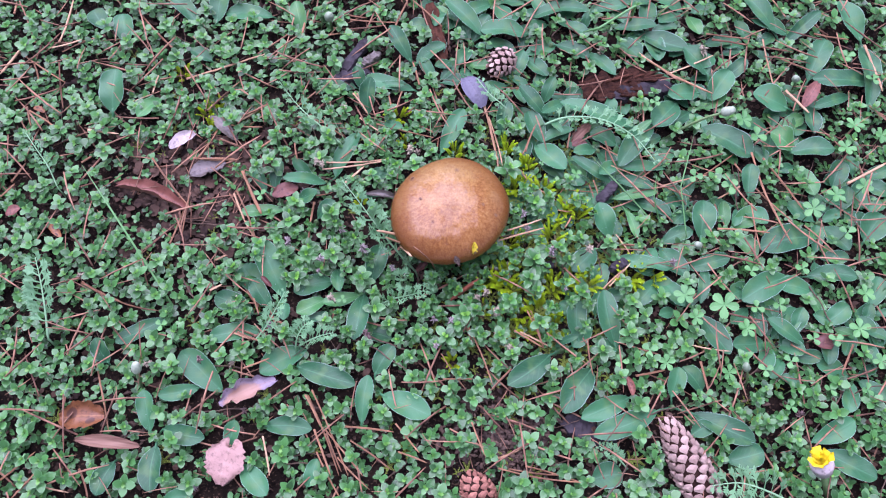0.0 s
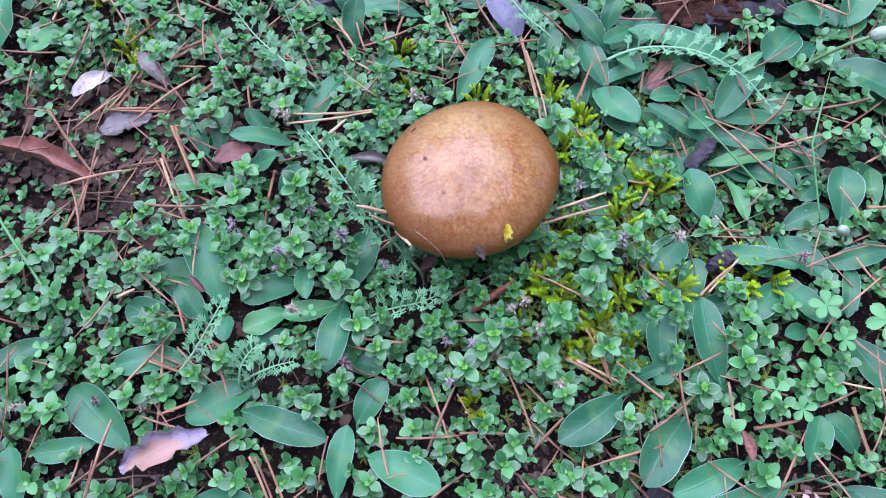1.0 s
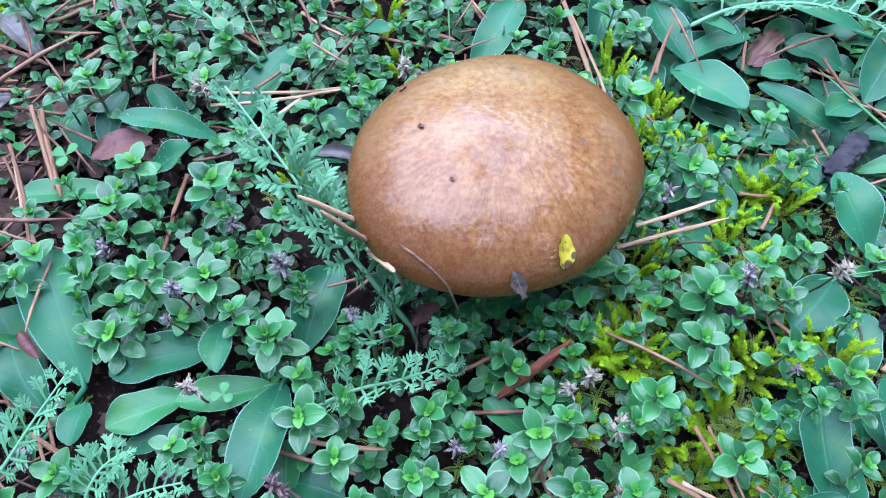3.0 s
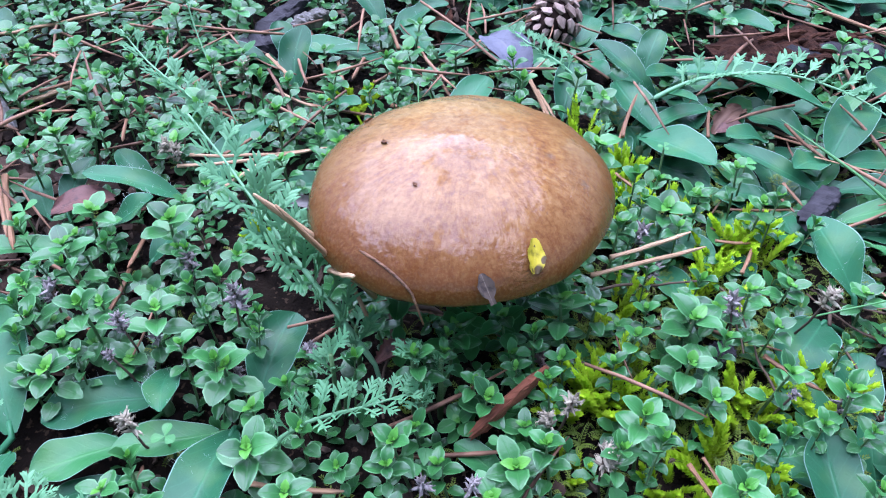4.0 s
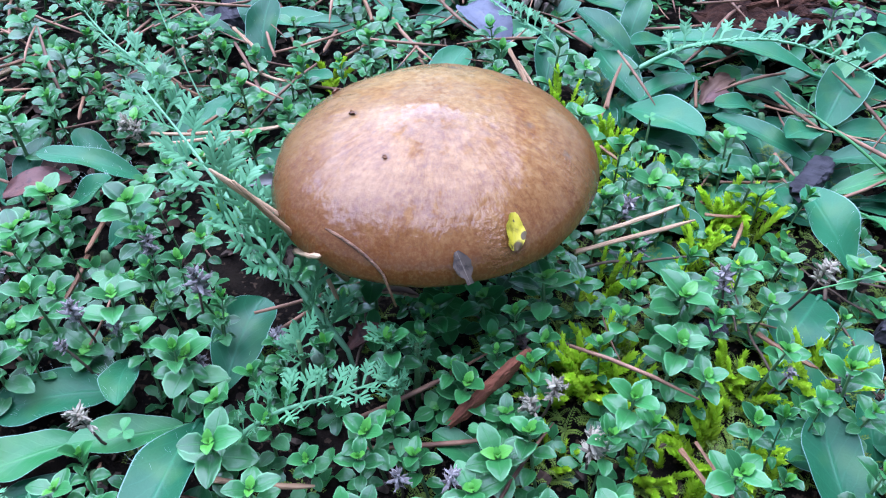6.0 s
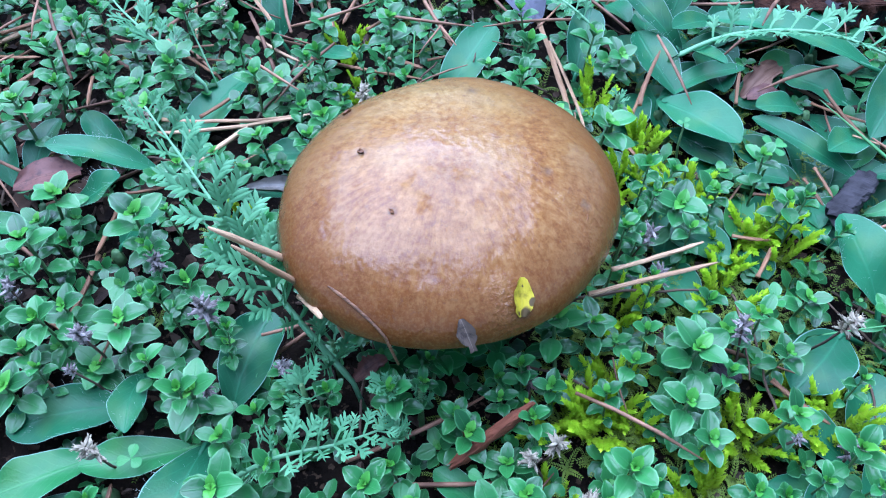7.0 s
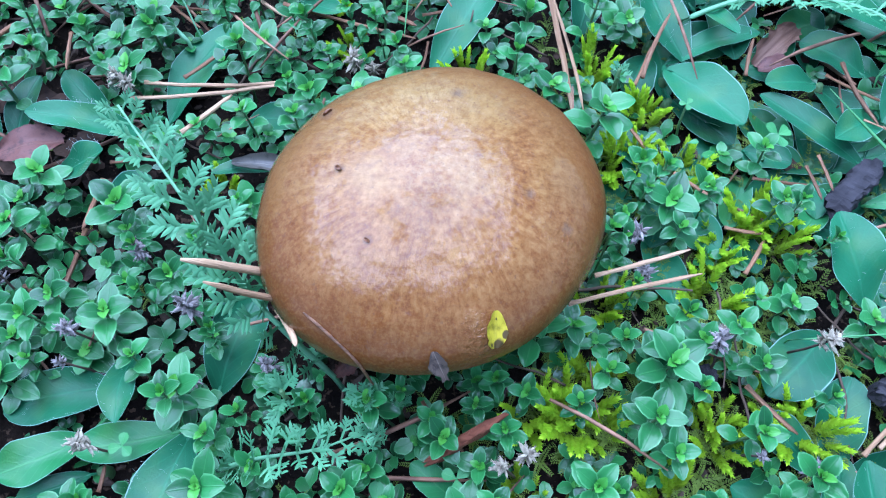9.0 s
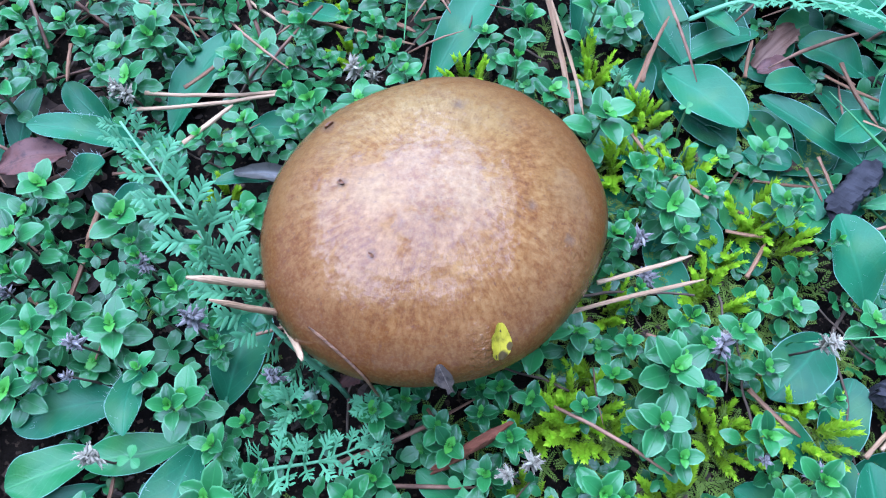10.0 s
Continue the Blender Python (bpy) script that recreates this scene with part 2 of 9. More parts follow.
def spot_flake(m, spots, colour):
    """Dark rotten spots on a flake: across, along, size."""
    nt = m.node_tree
    skin = nt.nodes["Principled BSDF"].inputs["Base Color"]
    sep = nt.nodes.new("ShaderNodeSeparateXYZ")
    nt.links.new(coords(nt, "UV"), sep.inputs[0])
    ragged = math_node(nt, "MULTIPLY", noise_of(nt, coords(nt, "Object"), 900.0, 3.0), 0.5)
    for across, along, size in spots:
        dx = math_node(nt, "MULTIPLY", math_node(nt, "SUBTRACT", sep.outputs[0], across), 0.7)
        dy = math_node(nt, "SUBTRACT", sep.outputs[1], along)
        far = math_node(nt, "SQRT", math_node(nt, "ADD", math_node(nt, "MULTIPLY", dx, dx), math_node(nt, "MULTIPLY", dy, dy)))
        far = math_node(nt, "ADD", math_node(nt, "DIVIDE", far, size), ragged)
        nt.links.new(mix(nt, ramp(nt, math_node(nt, "MULTIPLY", far, 0.5), (0.55, (0.92,) * 3), (0.66, (0, 0, 0))), skin.links[0].from_socket, colour), skin)


spot_flake(FLAKE_YELLOW, [(0.72, 1.0, 0.26), (0.95, 0.62, 0.12), (0.55, 0.22, 0.04), (0.25, 0.9, 0.06)], (0.035, 0.014, 0.008))
spot_flake(DEAD_LILAC, [(0.30, 0.40, 0.36)], (0.27, 0.165, 0.11))
spot_flake(DEAD_ORANGE, [(0.62, 0.30, 0.14), (0.30, 0.75, 0.10)], (0.05, 0.022, 0.012))
FLAKE_DARK = dead_leaf_material("dark_seed_scale", (0.028, 0.019, 0.014), (0.13, 0.095, 0.07), (0.34, 0.27, 0.20), 0.85)


def cap_material():
    m, nt, b = material("slimy_brown_cap", 0.3)
    obj = coords(nt, "Object")
    sep = nt.nodes.new("ShaderNodeSeparateXYZ")
    nt.links.new(obj, sep.inputs[0])
    radius = math_node(nt, "SQRT", math_node(nt, "ADD", math_node(nt, "POWER", sep.outputs[0], 2.0), math_node(nt, "POWER", sep.outputs[1], 2.0)))
    angle = math_node(nt, "ARCTAN2", sep.outputs[1], sep.outputs[0])
    warp = math_node(nt, "ADD", angle, math_node(nt, "MULTIPLY", noise_of(nt, obj, 90.0, 2.0), 0.16))

    def spokes(around, along, detail=5.0):
        """Grain that runs from the middle to the rim."""
        spoke = nt.nodes.new("ShaderNodeCombineXYZ")
        nt.links.new(math_node(nt, "SINE", warp), spoke.inputs[0])
        nt.links.new(math_node(nt, "COSINE", warp), spoke.inputs[1])
        nt.links.new(math_node(nt, "MULTIPLY", radius, along / around), spoke.inputs[2])
        return noise_of(nt, spoke.outputs[0], around, detail, 0.65)

    fibre, streak = spokes(18.0, 210.0), spokes(48.0, 330.0, 4.0)
    outer = ramp(nt, radius, (0.006, (0, 0, 0)), (0.024, (1, 1, 1)))
    blotch = noise_of(nt, obj, 70.0, 5.0, 0.6)
    speck = noise_of(nt, obj, 900.0, 3.0, 0.6)
    fibre_out = mix(nt, outer, (0.5, 0.5, 0.5), fibre)
    streak_out = mix(nt, outer, (0.5, 0.5, 0.5), streak)
    tone = math_node(nt, "ADD", math_node(nt, "MULTIPLY", fibre_out, 0.30), math_node(nt, "ADD", math_node(nt, "MULTIPLY", blotch, 0.30), math_node(nt, "MULTIPLY", streak_out, 0.14)))
    tone = math_node(nt, "ADD", tone, math_node(nt, "MULTIPLY", noise_of(nt, obj, 560.0, 5.0, 0.7), 0.36))
    col = ramp(nt, tone, (0.38, (0.076, 0.021, 0.004)), (0.48, (0.144, 0.052, 0.011)), (0.54, (0.196, 0.084, 0.020)), (0.64, (0.285, 0.148, 0.046)))
    # the middle and the far half are more olive, the rim a redder brown
    olive = math_node(nt, "ADD", math_node(nt, "MULTIPLY", sep.outputs[1], 16.0), math_node(nt, "MULTIPLY", math_node(nt, "SUBTRACT", blotch, 0.5), 1.2))
    olive = ramp(nt, math_node(nt, "ADD", olive, 0.25), (0.1, (0, 0, 0)), (0.75, (0.58,) * 3))
    col = mix(nt, olive, col, mix(nt, tone, (0.072, 0.045, 0.013), (0.255, 0.175, 0.056)))
    rim = ramp(nt, radius, (0.019, (0, 0, 0)), (0.033, (0.5,) * 3), (0.040, (0.95,) * 3))
    col = mix(nt, rim, col, (0.092, 0.028, 0.006))
    def near(x, y, reach):
        """One at the point, falling to nothing at the reach."""
        dx, dy = math_node(nt, "SUBTRACT", sep.outputs[0], x), math_node(nt, "SUBTRACT", sep.outputs[1], y)
        far = math_node(nt, "SQRT", math_node(nt, "ADD", math_node(nt, "MULTIPLY", dx, dx), math_node(nt, "MULTIPLY", dy, dy)))
        return math_node(nt, "MAXIMUM", math_node(nt, "SUBTRACT", 1.0, math_node(nt, "DIVIDE", far, reach)), 0.0)

    # a paler, streaked middle, and greyish bruises
    pale = math_node(nt, "MAXIMUM", near(-0.006, 0.016, 0.024), near(0.002, 0.002, 0.020))
    pale = math_node(nt, "MULTIPLY", pale, ramp(nt, math_node(nt, "ADD", math_node(nt, "MULTIPLY", streak_out, 0.3), math_node(nt, "MULTIPLY", noise_of(nt, obj, 420.0, 6.0, 0.75), 0.7)), (0.44, (0, 0, 0)), (0.66, (0.75,) * 3)))
    col = mix(nt, pale, col, (0.36, 0.255, 0.11))
    bruise = near(0.0045, 0.0238, 0.0028)
    for x, y, reach in ((-0.026, 0.0188, 0.0032), (-0.020, 0.0003, 0.0022), (0.0215, -0.002, 0.0022), (0.0305, -0.0077, 0.002), (-0.012, -0.0167, 0.0016)):
        bruise = math_node(nt, "MAXIMUM", bruise, near(x, y, reach))
    col = mix(nt, ramp(nt, math_node(nt, "MULTIPLY", bruise, math_node(nt, "MULTIPLY", noise_of(nt, obj, 700.0, 4.0), 2.0)), (0.2, (0, 0, 0)), (0.8, (0.6,) * 3)), col, (0.085, 0.055, 0.04))
    grain = noise_of(nt, obj, 1500.0, 3.0, 0.6)
    col = mix(nt, ramp(nt, grain, (0.46, (0, 0, 0)), (0.66, (0.25,) * 3)), col, (0.21, 0.12, 0.04))
    pit = ramp(nt, speck, (0.60, (0, 0, 0)), (0.72, (0.6,) * 3))
    col = mix(nt, pit, col, (0.10, 0.045, 0.022))
    nt.links.new(col, b.inputs["Base Color"])
    nt.links.new(ramp(nt, noise_of(nt, obj, 120.0, 4.0), (0.35, (0.40,) * 3), (0.65, (0.58,) * 3)), b.inputs["Roughness"])
    wet_patch = math_node(nt, "ADD", math_node(nt, "MULTIPLY", math_node(nt, "SUBTRACT", noise_of(nt, obj, 58.0, 8.0, 0.78), 0.25), 1.5), math_node(nt, "MULTIPLY", streak_out, 0.25))
    wet_patch = math_node(nt, "SUBTRACT", wet_patch, math_node(nt, "MULTIPLY", sep.outputs[0], 3.5))
    wet_patch = math_node(nt, "SUBTRACT", wet_patch, math_node(nt, "MULTIPLY", math_node(nt, "MAXIMUM", sep.outputs[1], 0.0), 6.0))

    grit = math_node(nt, "MAXIMUM", near(0.013, -0.0335, 0.007), math_node(nt, "MULTIPLY", near(0.031, -0.012, 0.010), 0.45))
    wet_patch = math_node(nt, "ADD", wet_patch, math_node(nt, "MULTIPLY", math_node(nt, "MAXIMUM", near(0.031, -0.012, 0.011), near(0.013, -0.0335, 0.008)), 0.45))
    nt.links.new(ramp(nt, wet_patch, (0.375, (0.22,) * 3), (0.40, (0.75,) * 3), (0.50, (1.0,) * 3)), b.inputs["Coat Weight"])
    nt.links.new(ramp(nt, noise_of(nt, obj, 60.0, 4.0), (0.4, (0.02,) * 3), (0.65, (0.045,) * 3)), b.inputs["Coat Roughness"])
    b.inputs["Coat IOR"].default_value = 1.345
    b.inputs["Specular IOR Level"].default_value = 0.08
    relief = math_node(nt, "ADD", math_node(nt, "MULTIPLY", math_node(nt, "MULTIPLY", fibre, outer), 0.35), math_node(nt, "MULTIPLY", math_node(nt, "MULTIPLY", streak, outer), 0.08))
    relief = math_node(nt, "ADD", relief, math_node(nt, "ADD", math_node(nt, "MULTIPLY", speck, 0.12), math_node(nt, "MULTIPLY", noise_of(nt, obj, 330.0, 5.0, 0.7), 0.65)))
    relief = math_node(nt, "ADD", relief, math_node(nt, "MULTIPLY", noise_of(nt, obj, 95.0, 3.0, 0.6), 1.8))
    relief = math_node(nt, "SUBTRACT", relief, math_node(nt, "MULTIPLY", bruise, 0.9))
    relief = math_node(nt, "ADD", relief, math_node(nt, "MULTIPLY", math_node(nt, "MULTIPLY", speck, grit), 3.0))
    bump(nt, b, relief, 0.4, 0.0008)
    wet = node(nt, "ShaderNodeBump", Strength=0.7, Distance=0.00048)
    film = math_node(nt, "ADD", math_node(nt, "MULTIPLY", math_node(nt, "MULTIPLY", fibre, outer), 0.7), math_node(nt, "MULTIPLY", noise_of(nt, obj, 95.0, 3.0, 0.6), 1.8))
    film = math_node(nt, "ADD", film, math_node(nt, "ADD", math_node(nt, "MULTIPLY", noise_of(nt, obj, 330.0, 4.0, 0.65), 0.42), math_node(nt, "MULTIPLY", math_node(nt, "MULTIPLY", speck, grit), 3.0)))
    nt.links.new(film, wet.inputs["Height"])
    nt.links.new(wet.outputs[0], b.inputs["Coat Normal"])
    return m


CAP = cap_material()
PORES = plain_material("yellow_pores", (0.14, 0.085, 0.03), (0.26, 0.18, 0.07), 0.8, 700.0)
# stem colour darkened to stand in for the shadow under the cap
STIPE = plain_material("shadowed_stipe", (0.06, 0.036, 0.02), (0.15, 0.10, 0.055), 0.7, 200.0, (1, 1, 0.3))

# ---- building helpers ----
CLEAR = []      # stretches of ground that the carpet leaves open: start, end, half width


def ground_z(x, y):
    s = max(-0.03, min(0.05, -0.014 + 0.05 * (y - 0.1)))
    near = noise.noise(Vector((x * 14, y * 14, 3.7))) * 0.004 + noise.noise(Vector((x * 55, y * 55, 1.3))) * 0.0018
    far = noise.noise(Vector((x * 0.3, y * 0.3, 9.0))) * 0.12 * min(1.0, max(0.0, math.hypot(x, y) - 1.0) / 4)
    return s + near + far


def mesh_of(name, verts, faces, mats, uvs=None, smooth=True, slots=None):
    me = bpy.data.meshes.new(name)
    me.from_pydata([tuple(v) for v in verts], [], faces)
    for m in mats if isinstance(mats, (list, tuple)) else [mats]:
        me.materials.append(m)
    if uvs is not None:
        layer = me.uv_layers.new(name="UVMap")
        flat = [c for p in me.polygons for i in p.vertices for c in uvs[i]]
        layer.data.foreach_set("uv", flat)
    me.polygons.foreach_set("use_smooth", [smooth] * len(me.polygons))
    if slots:
        me.polygons.foreach_set("material_index", slots)
    me.update()
    return me


def part(name, me, parent, label="", m=None):
    ob = new(name, me)
    ob.parent = parent
    if m is not None:
        ob.matrix_basis = m
    return tagged(ob, label)


def thing(name, label, category, group="", m=None, kind=""):
    ob = new(name)
    ob.empty_display_size = 0.01
    if m is not None:
        ob.matrix_basis = m
    return tagged(ob, label, category, group, kind)


def sheet(nu, nv, place, thick=0.0003):
    """A thin closed leaf body: place(u, v) with u from -1 to 1 across and v from 0 to 1 along. Gives verts, faces, uvs."""
    verts, faces, uvs = [], [], []
    for layer in (0, 1):
        for j in range(nv + 1):
            for i in range(nu + 1):
                u, v = 2 * i / nu - 1, j / nv
                p = Vector(place(u, v))
                edge = i in (0, nu) or j in (0, nv)
                if layer and not edge:
                    p.z -= thick
                verts.append(p)
                uvs.append((u / 2 + 0.5, v))
    n = (nu + 1) * (nv + 1)
    for j in range(nv):
        for i in range(nu):
            a = j * (nu + 1) + i
            q = (a, a + 1, a + nu + 2, a + nu + 1)
            faces.append(q)
            if thick:
                faces.append(tuple(n + k for k in reversed(q)))
    if not thick:
        verts, uvs = verts[:n], uvs[:n]
    return verts, faces, uvs


def tube(points, radii, sides=6):
    """A closed tube along points. Gives verts, faces, uvs."""
    verts, faces, uvs = [], [], []
    pts = [Vector(p) for p in points]
    for k, p in enumerate(pts):
        way = (pts[min(k + 1, len(pts) - 1)] - pts[max(k - 1, 0)]).normalized()
        side = way.cross(Vector((0.13, 0.31, 1)) if abs(way.z) < 0.9 else Vector((1, 0.2, 0))).normalized()
        up = side.cross(way)
        for i in range(sides):
            a = 2 * math.pi * i / sides
            verts.append(p + (side * math.cos(a) + up * math.sin(a)) * radii[k])
            uvs.append((i / sides, k / max(1, len(pts) - 1)))
    for k in range(len(pts) - 1):
        for i in range(sides):
            a, b = k * sides + i, k * sides + (i + 1) % sides
            faces.append((a, b, b + sides, a + sides))
    faces.append(tuple(reversed(range(sides))))
    faces.append(tuple(range((len(pts) - 1) * sides, len(pts) * sides)))
    return verts, faces, uvs


def join(pieces):
    """Several (verts, faces, uvs) as one."""
    verts, faces, uvs = [], [], []
    for v, f, u in pieces:
        n = len(verts)
        verts += [Vector(p) for p in v]
        uvs += list(u)
        faces += [tuple(n + i for i in q) for q in f]
    return verts, faces, uvs


def moved(piece, m):
    return [m @ Vector(p) for p in piece[0]], piece[1], piece[2]


def frame_between(a, b, roll=0.0):
    """The pose at a whose x axis points to b, with z as upright as it can be."""
    a, b = Vector(a), Vector(b)
    x = (b - a).normalized()
    y = Vector((0, 0, 1)).cross(x)
    y = y.normalized() if y.length > 1e-4 else Vector((0, 1, 0))
    m = Matrix((x, y, x.cross(y))).transposed().to_4x4()
    return Matrix.Translation(a) @ m @ Matrix.Rotation(roll, 4, "X")


# ---- ground ----


def build_ground():
    near = [i * 0.005 for i in range(-88, 89)]
    far = []
    step, at = 0.006, near[-1]
    while at < 400:
        at += step
        step *= 1.22
        far.append(at)
    axis = [-v for v in reversed(far)] + near + far
    n = len(axis)
    verts = [(x, y + 0.2, ground_z(x, y + 0.2)) for y in axis for x in axis]
    faces = [(j * n + i, j * n + i + 1, (j + 1) * n + i + 1, (j + 1) * n + i) for j in range(n - 1) for i in range(n - 1)]
    tagged(new("ground", mesh_of("ground", verts, faces, SOIL)), "dark forest soil under low green plants", "ground", kind="structure")


build_ground()

# ---- the mushroom ----


def build_mushroom():
    cx, cy, rim_z = 0.017, 0.2292, 0.0371
    whole = thing("mushroom", "brown slimy-capped mushroom growing out of low thyme", "mushroom", m=pose(cx, cy, ground_z(cx, cy)))
    lift = rim_z - ground_z(cx, cy)
    radius, dome, lip = 0.0405, 0.0188, 0.0032
    profile = [(0.0, dome)]
    for k in range(1, 25):
        r = (k / 24) ** 0.75
        profile.append((r * radius, dome * (1 - r ** 1.65) ** (1 / 1.8)))
    for k in range(1, 7):
        a = math.pi / 2 * k / 6
        profile.append((radius - (1 - math.cos(a)) * radius * 0.10, -lip * math.sin(a)))
    profile.append((radius * 0.84, -0.0018))
    sides = 128
    verts, faces = [], []
    for r, z in profile:
        for i in range(sides):
            a = 2 * math.pi * i / sides
            s = 1 + 0.052 * math.cos(2 * (a - 0.775)) + 0.006 * math.sin(5 * a + 0.6) + 0.008 * noise.noise(Vector((math.cos(a) * 1.5, math.sin(a) * 1.5, 4.0)))
            x, y = r * s * math.cos(a), r * s * math.sin(a)
            dz = 0.0003 * math.exp(-(r / 0.010) ** 2) + 0.0006 * noise.noise(Vector((x * 34, y * 34, 8.0))) + 0.0004 * noise.noise(Vector((x * 60, y * 60, 2.0))) + 0.0002 * noise.noise(Vector((x * 170, y * 170, 5.0)))
            dz += (r / radius) ** 3 * (0.0007 * noise.noise(Vector((math.cos(a) * 4, math.sin(a) * 4, 7.0))) + 0.0004 * noise.noise(Vector((math.cos(a) * 12, math.sin(a) * 12, r * 60))))
            verts.append((x, y, z - 0.031 * x - 0.022 * y + dz))
    for k in range(len(profile) - 1):
        for i in range(sides):
            a, b = k * sides + i, k * sides + (i + 1) % sides
            faces.append((a, a + sides, b + sides, b))
    part("cap", mesh_of("cap", verts, faces, CAP), whole, "domed brown cap with a wet sheen and fine radial fibres", pose(0, 0, lift))
    ring = [(radius * 0.86, -0.0020), (radius * 0.6, -0.0035), (radius * 0.3, -0.003), (0.005, -0.002)]
    pv = [(r * math.cos(2 * math.pi * i / 48), r * math.sin(2 * math.pi * i / 48), z - 0.031 * r * math.cos(2 * math.pi * i / 48)) for r, z in ring for i in range(48)]
    pf = [(k * 48 + i, (k + 1) * 48 + i, (k + 1) * 48 + (i + 1) % 48, k * 48 + (i + 1) % 48) for k in range(3) for i in range(48)]
    part("pore_layer", mesh_of("pore_layer", pv, pf, PORES), whole, "yellowish pore layer under the cap", pose(0, 0, lift))
    v, f, u = tube([(0.003, 0.004, -0.004), (0.002, 0.003, 0.012), (0.001, 0.001, 0.028), (0, 0, lift - 0.001)], [0.0085, 0.0082, 0.0078, 0.0085], 20)
    part("stipe", mesh_of("stipe", v, f, STIPE, u), whole, "short stem coloured dark for the shadow under the cap")
    CLEAR.append((Vector((cx, cy, 0)), Vector((cx, cy, 0)), 0.011))


build_mushroom()


def cap_z(x, y):
    """The height of the cap's skin over the plan."""
    x, y = x - 0.017, y - 0.2292
    a = math.atan2(y, x)
    s = 1 + 0.052 * math.cos(2 * (a - 0.775)) + 0.006 * math.sin(5 * a + 0.6)
    r = min(0.999, math.hypot(x, y) / s / 0.0405)
    return 0.0371 + 0.0188 * (1 - r ** 1.65) ** (1 / 1.8) - 0.031 * x - 0.022 * y

# ---- kinds of plants and litter ----


SPRIGS = set()  # which of them are single shoots, open below


def clear(a, b, half, shoot=False):
    if shoot:
        SPRIGS.add(len(CLEAR))
    CLEAR.append((Vector((a[0], a[1], 0)), Vector((b[0], b[1], 0)), half))


def thyme_leaf(length, width, cup=0.16, droop=0.12, nu=4, nv=6, thick=0.00025):
    """An oval leaf on a short stalk, its halves rising from a sunken midrib."""
    def place(u, v):
        v = 0.12 * v / 0.15 if v < 0.15 else 0.12 + 0.88 * (1 - math.cos(math.pi * (v - 0.15) / 0.85)) / 2
        s = max(0.0, (v - 0.12) / 0.88)
        w = max(0.09, (4 * s * (1 - s)) ** 0.60 * (1.0 + 0.10 * math.sin(math.pi * s) - 0.10 * s)) if v < 0.999 else 0.12
        w *= width / 2
        z = w * abs(u) * (1.7 - abs(u)) * cup * 2 + length * (0.07 * math.sin(v * 2.6) - droop * v * v)
        return (v * length, u * w, z)
    return sheet(nu, nv, place, thick)


THYME_KINDS = {}


def thyme_layout(rng, height):
    """Leaf pairs from the tip down: height share, length share, rise in degrees, turn in degrees, young or not."""
    rows, turn = [], 0.0
    for k, (h, size, rise) in enumerate(((1.0, 0.26, 64), (0.985, 0.50, 50), (0.96, 0.96, 35), (0.85, 1.05, 21), (0.68, 0.98, 10), (0.46, 0.85, 2))):
        for side in (0, 180):
            rows.append((h * height, size * rng.uniform(0.85, 1.12), rise + rng.uniform(-9, 9), turn + side + rng.uniform(-14, 14), k < 2))
        turn += 90 + rng.uniform(-10, 10)
    return rows


def thyme_sprig(place, height, size, turn, lean=(0, 0), kind=0):
    """One upright thyme shoot: a stem with crossed pairs of leaves."""
    s = 1.04 * size / 0.0065
    m = Matrix.Translation(place) @ Euler((radians(lean[0]), radians(lean[1]), radians(turn))).to_matrix().to_4x4() @ Matrix.Diagonal((s, s, height / 0.024, 1))
    if kind in THYME_KINDS:
        return copy_thing(THYME_KINDS[kind], m)
    rng = random.Random(40 + kind)
    sprig = thing("thyme_sprig", "green thyme shoot with small paired oval leaves", "thyme", "thyme round the mushroom")
    bend = rng.uniform(-0.003, 0.003)
    axis = [(bend * (1 - k / 5) ** 2, 0.4 * bend * (1 - k / 5), -0.003 + 0.027 * k / 5) for k in range(6)]
    v, f, u = tube(axis, [0.00045, 0.00045, 0.00042, 0.0004, 0.00035, 0.00025], 6)
    part("stem", mesh_of("stem", v, f, STEM, u), sprig)
    for h, share, rise, way, young in thyme_layout(rng, 0.024):
        length = 0.0065 * share
        v, f, u = thyme_leaf(length, length * rng.uniform(0.56, 0.72), rng.uniform(0.18, 0.42), rng.uniform(-0.02, 0.18))
        off = bend * (1 - h / 0.024) ** 2
        part("leaf", mesh_of("thyme_leaf", v, f, THYME_YOUNG if young else THYME, u), sprig, "", pose(off, 0.4 * off, h, 0, 0, 0) @ pose(0, 0, 0, 0, -rise, way))
    sprig.matrix_basis = m
    sprig.scale = (1, 1, 1)
    sprig.matrix_basis = m
    THYME_KINDS[kind] = sprig
    return sprig


def hawkweed_plant(x, y):
    plant = thing("hawkweed_plant", "hawkweed rosette with pale-rimmed oval leaves in thyme", "hawkweed", "hawkweed rosettes", pose(x, y, ground_z(x, y)))
    v, f, u = tube([(0, 0, -0.004), (0, 0, 0.002), (0, 0, 0.005)], [0.0022, 0.002, 0.001], 8)
    part("crown", mesh_of("crown", v, f, STEM, u), plant)
    return plant


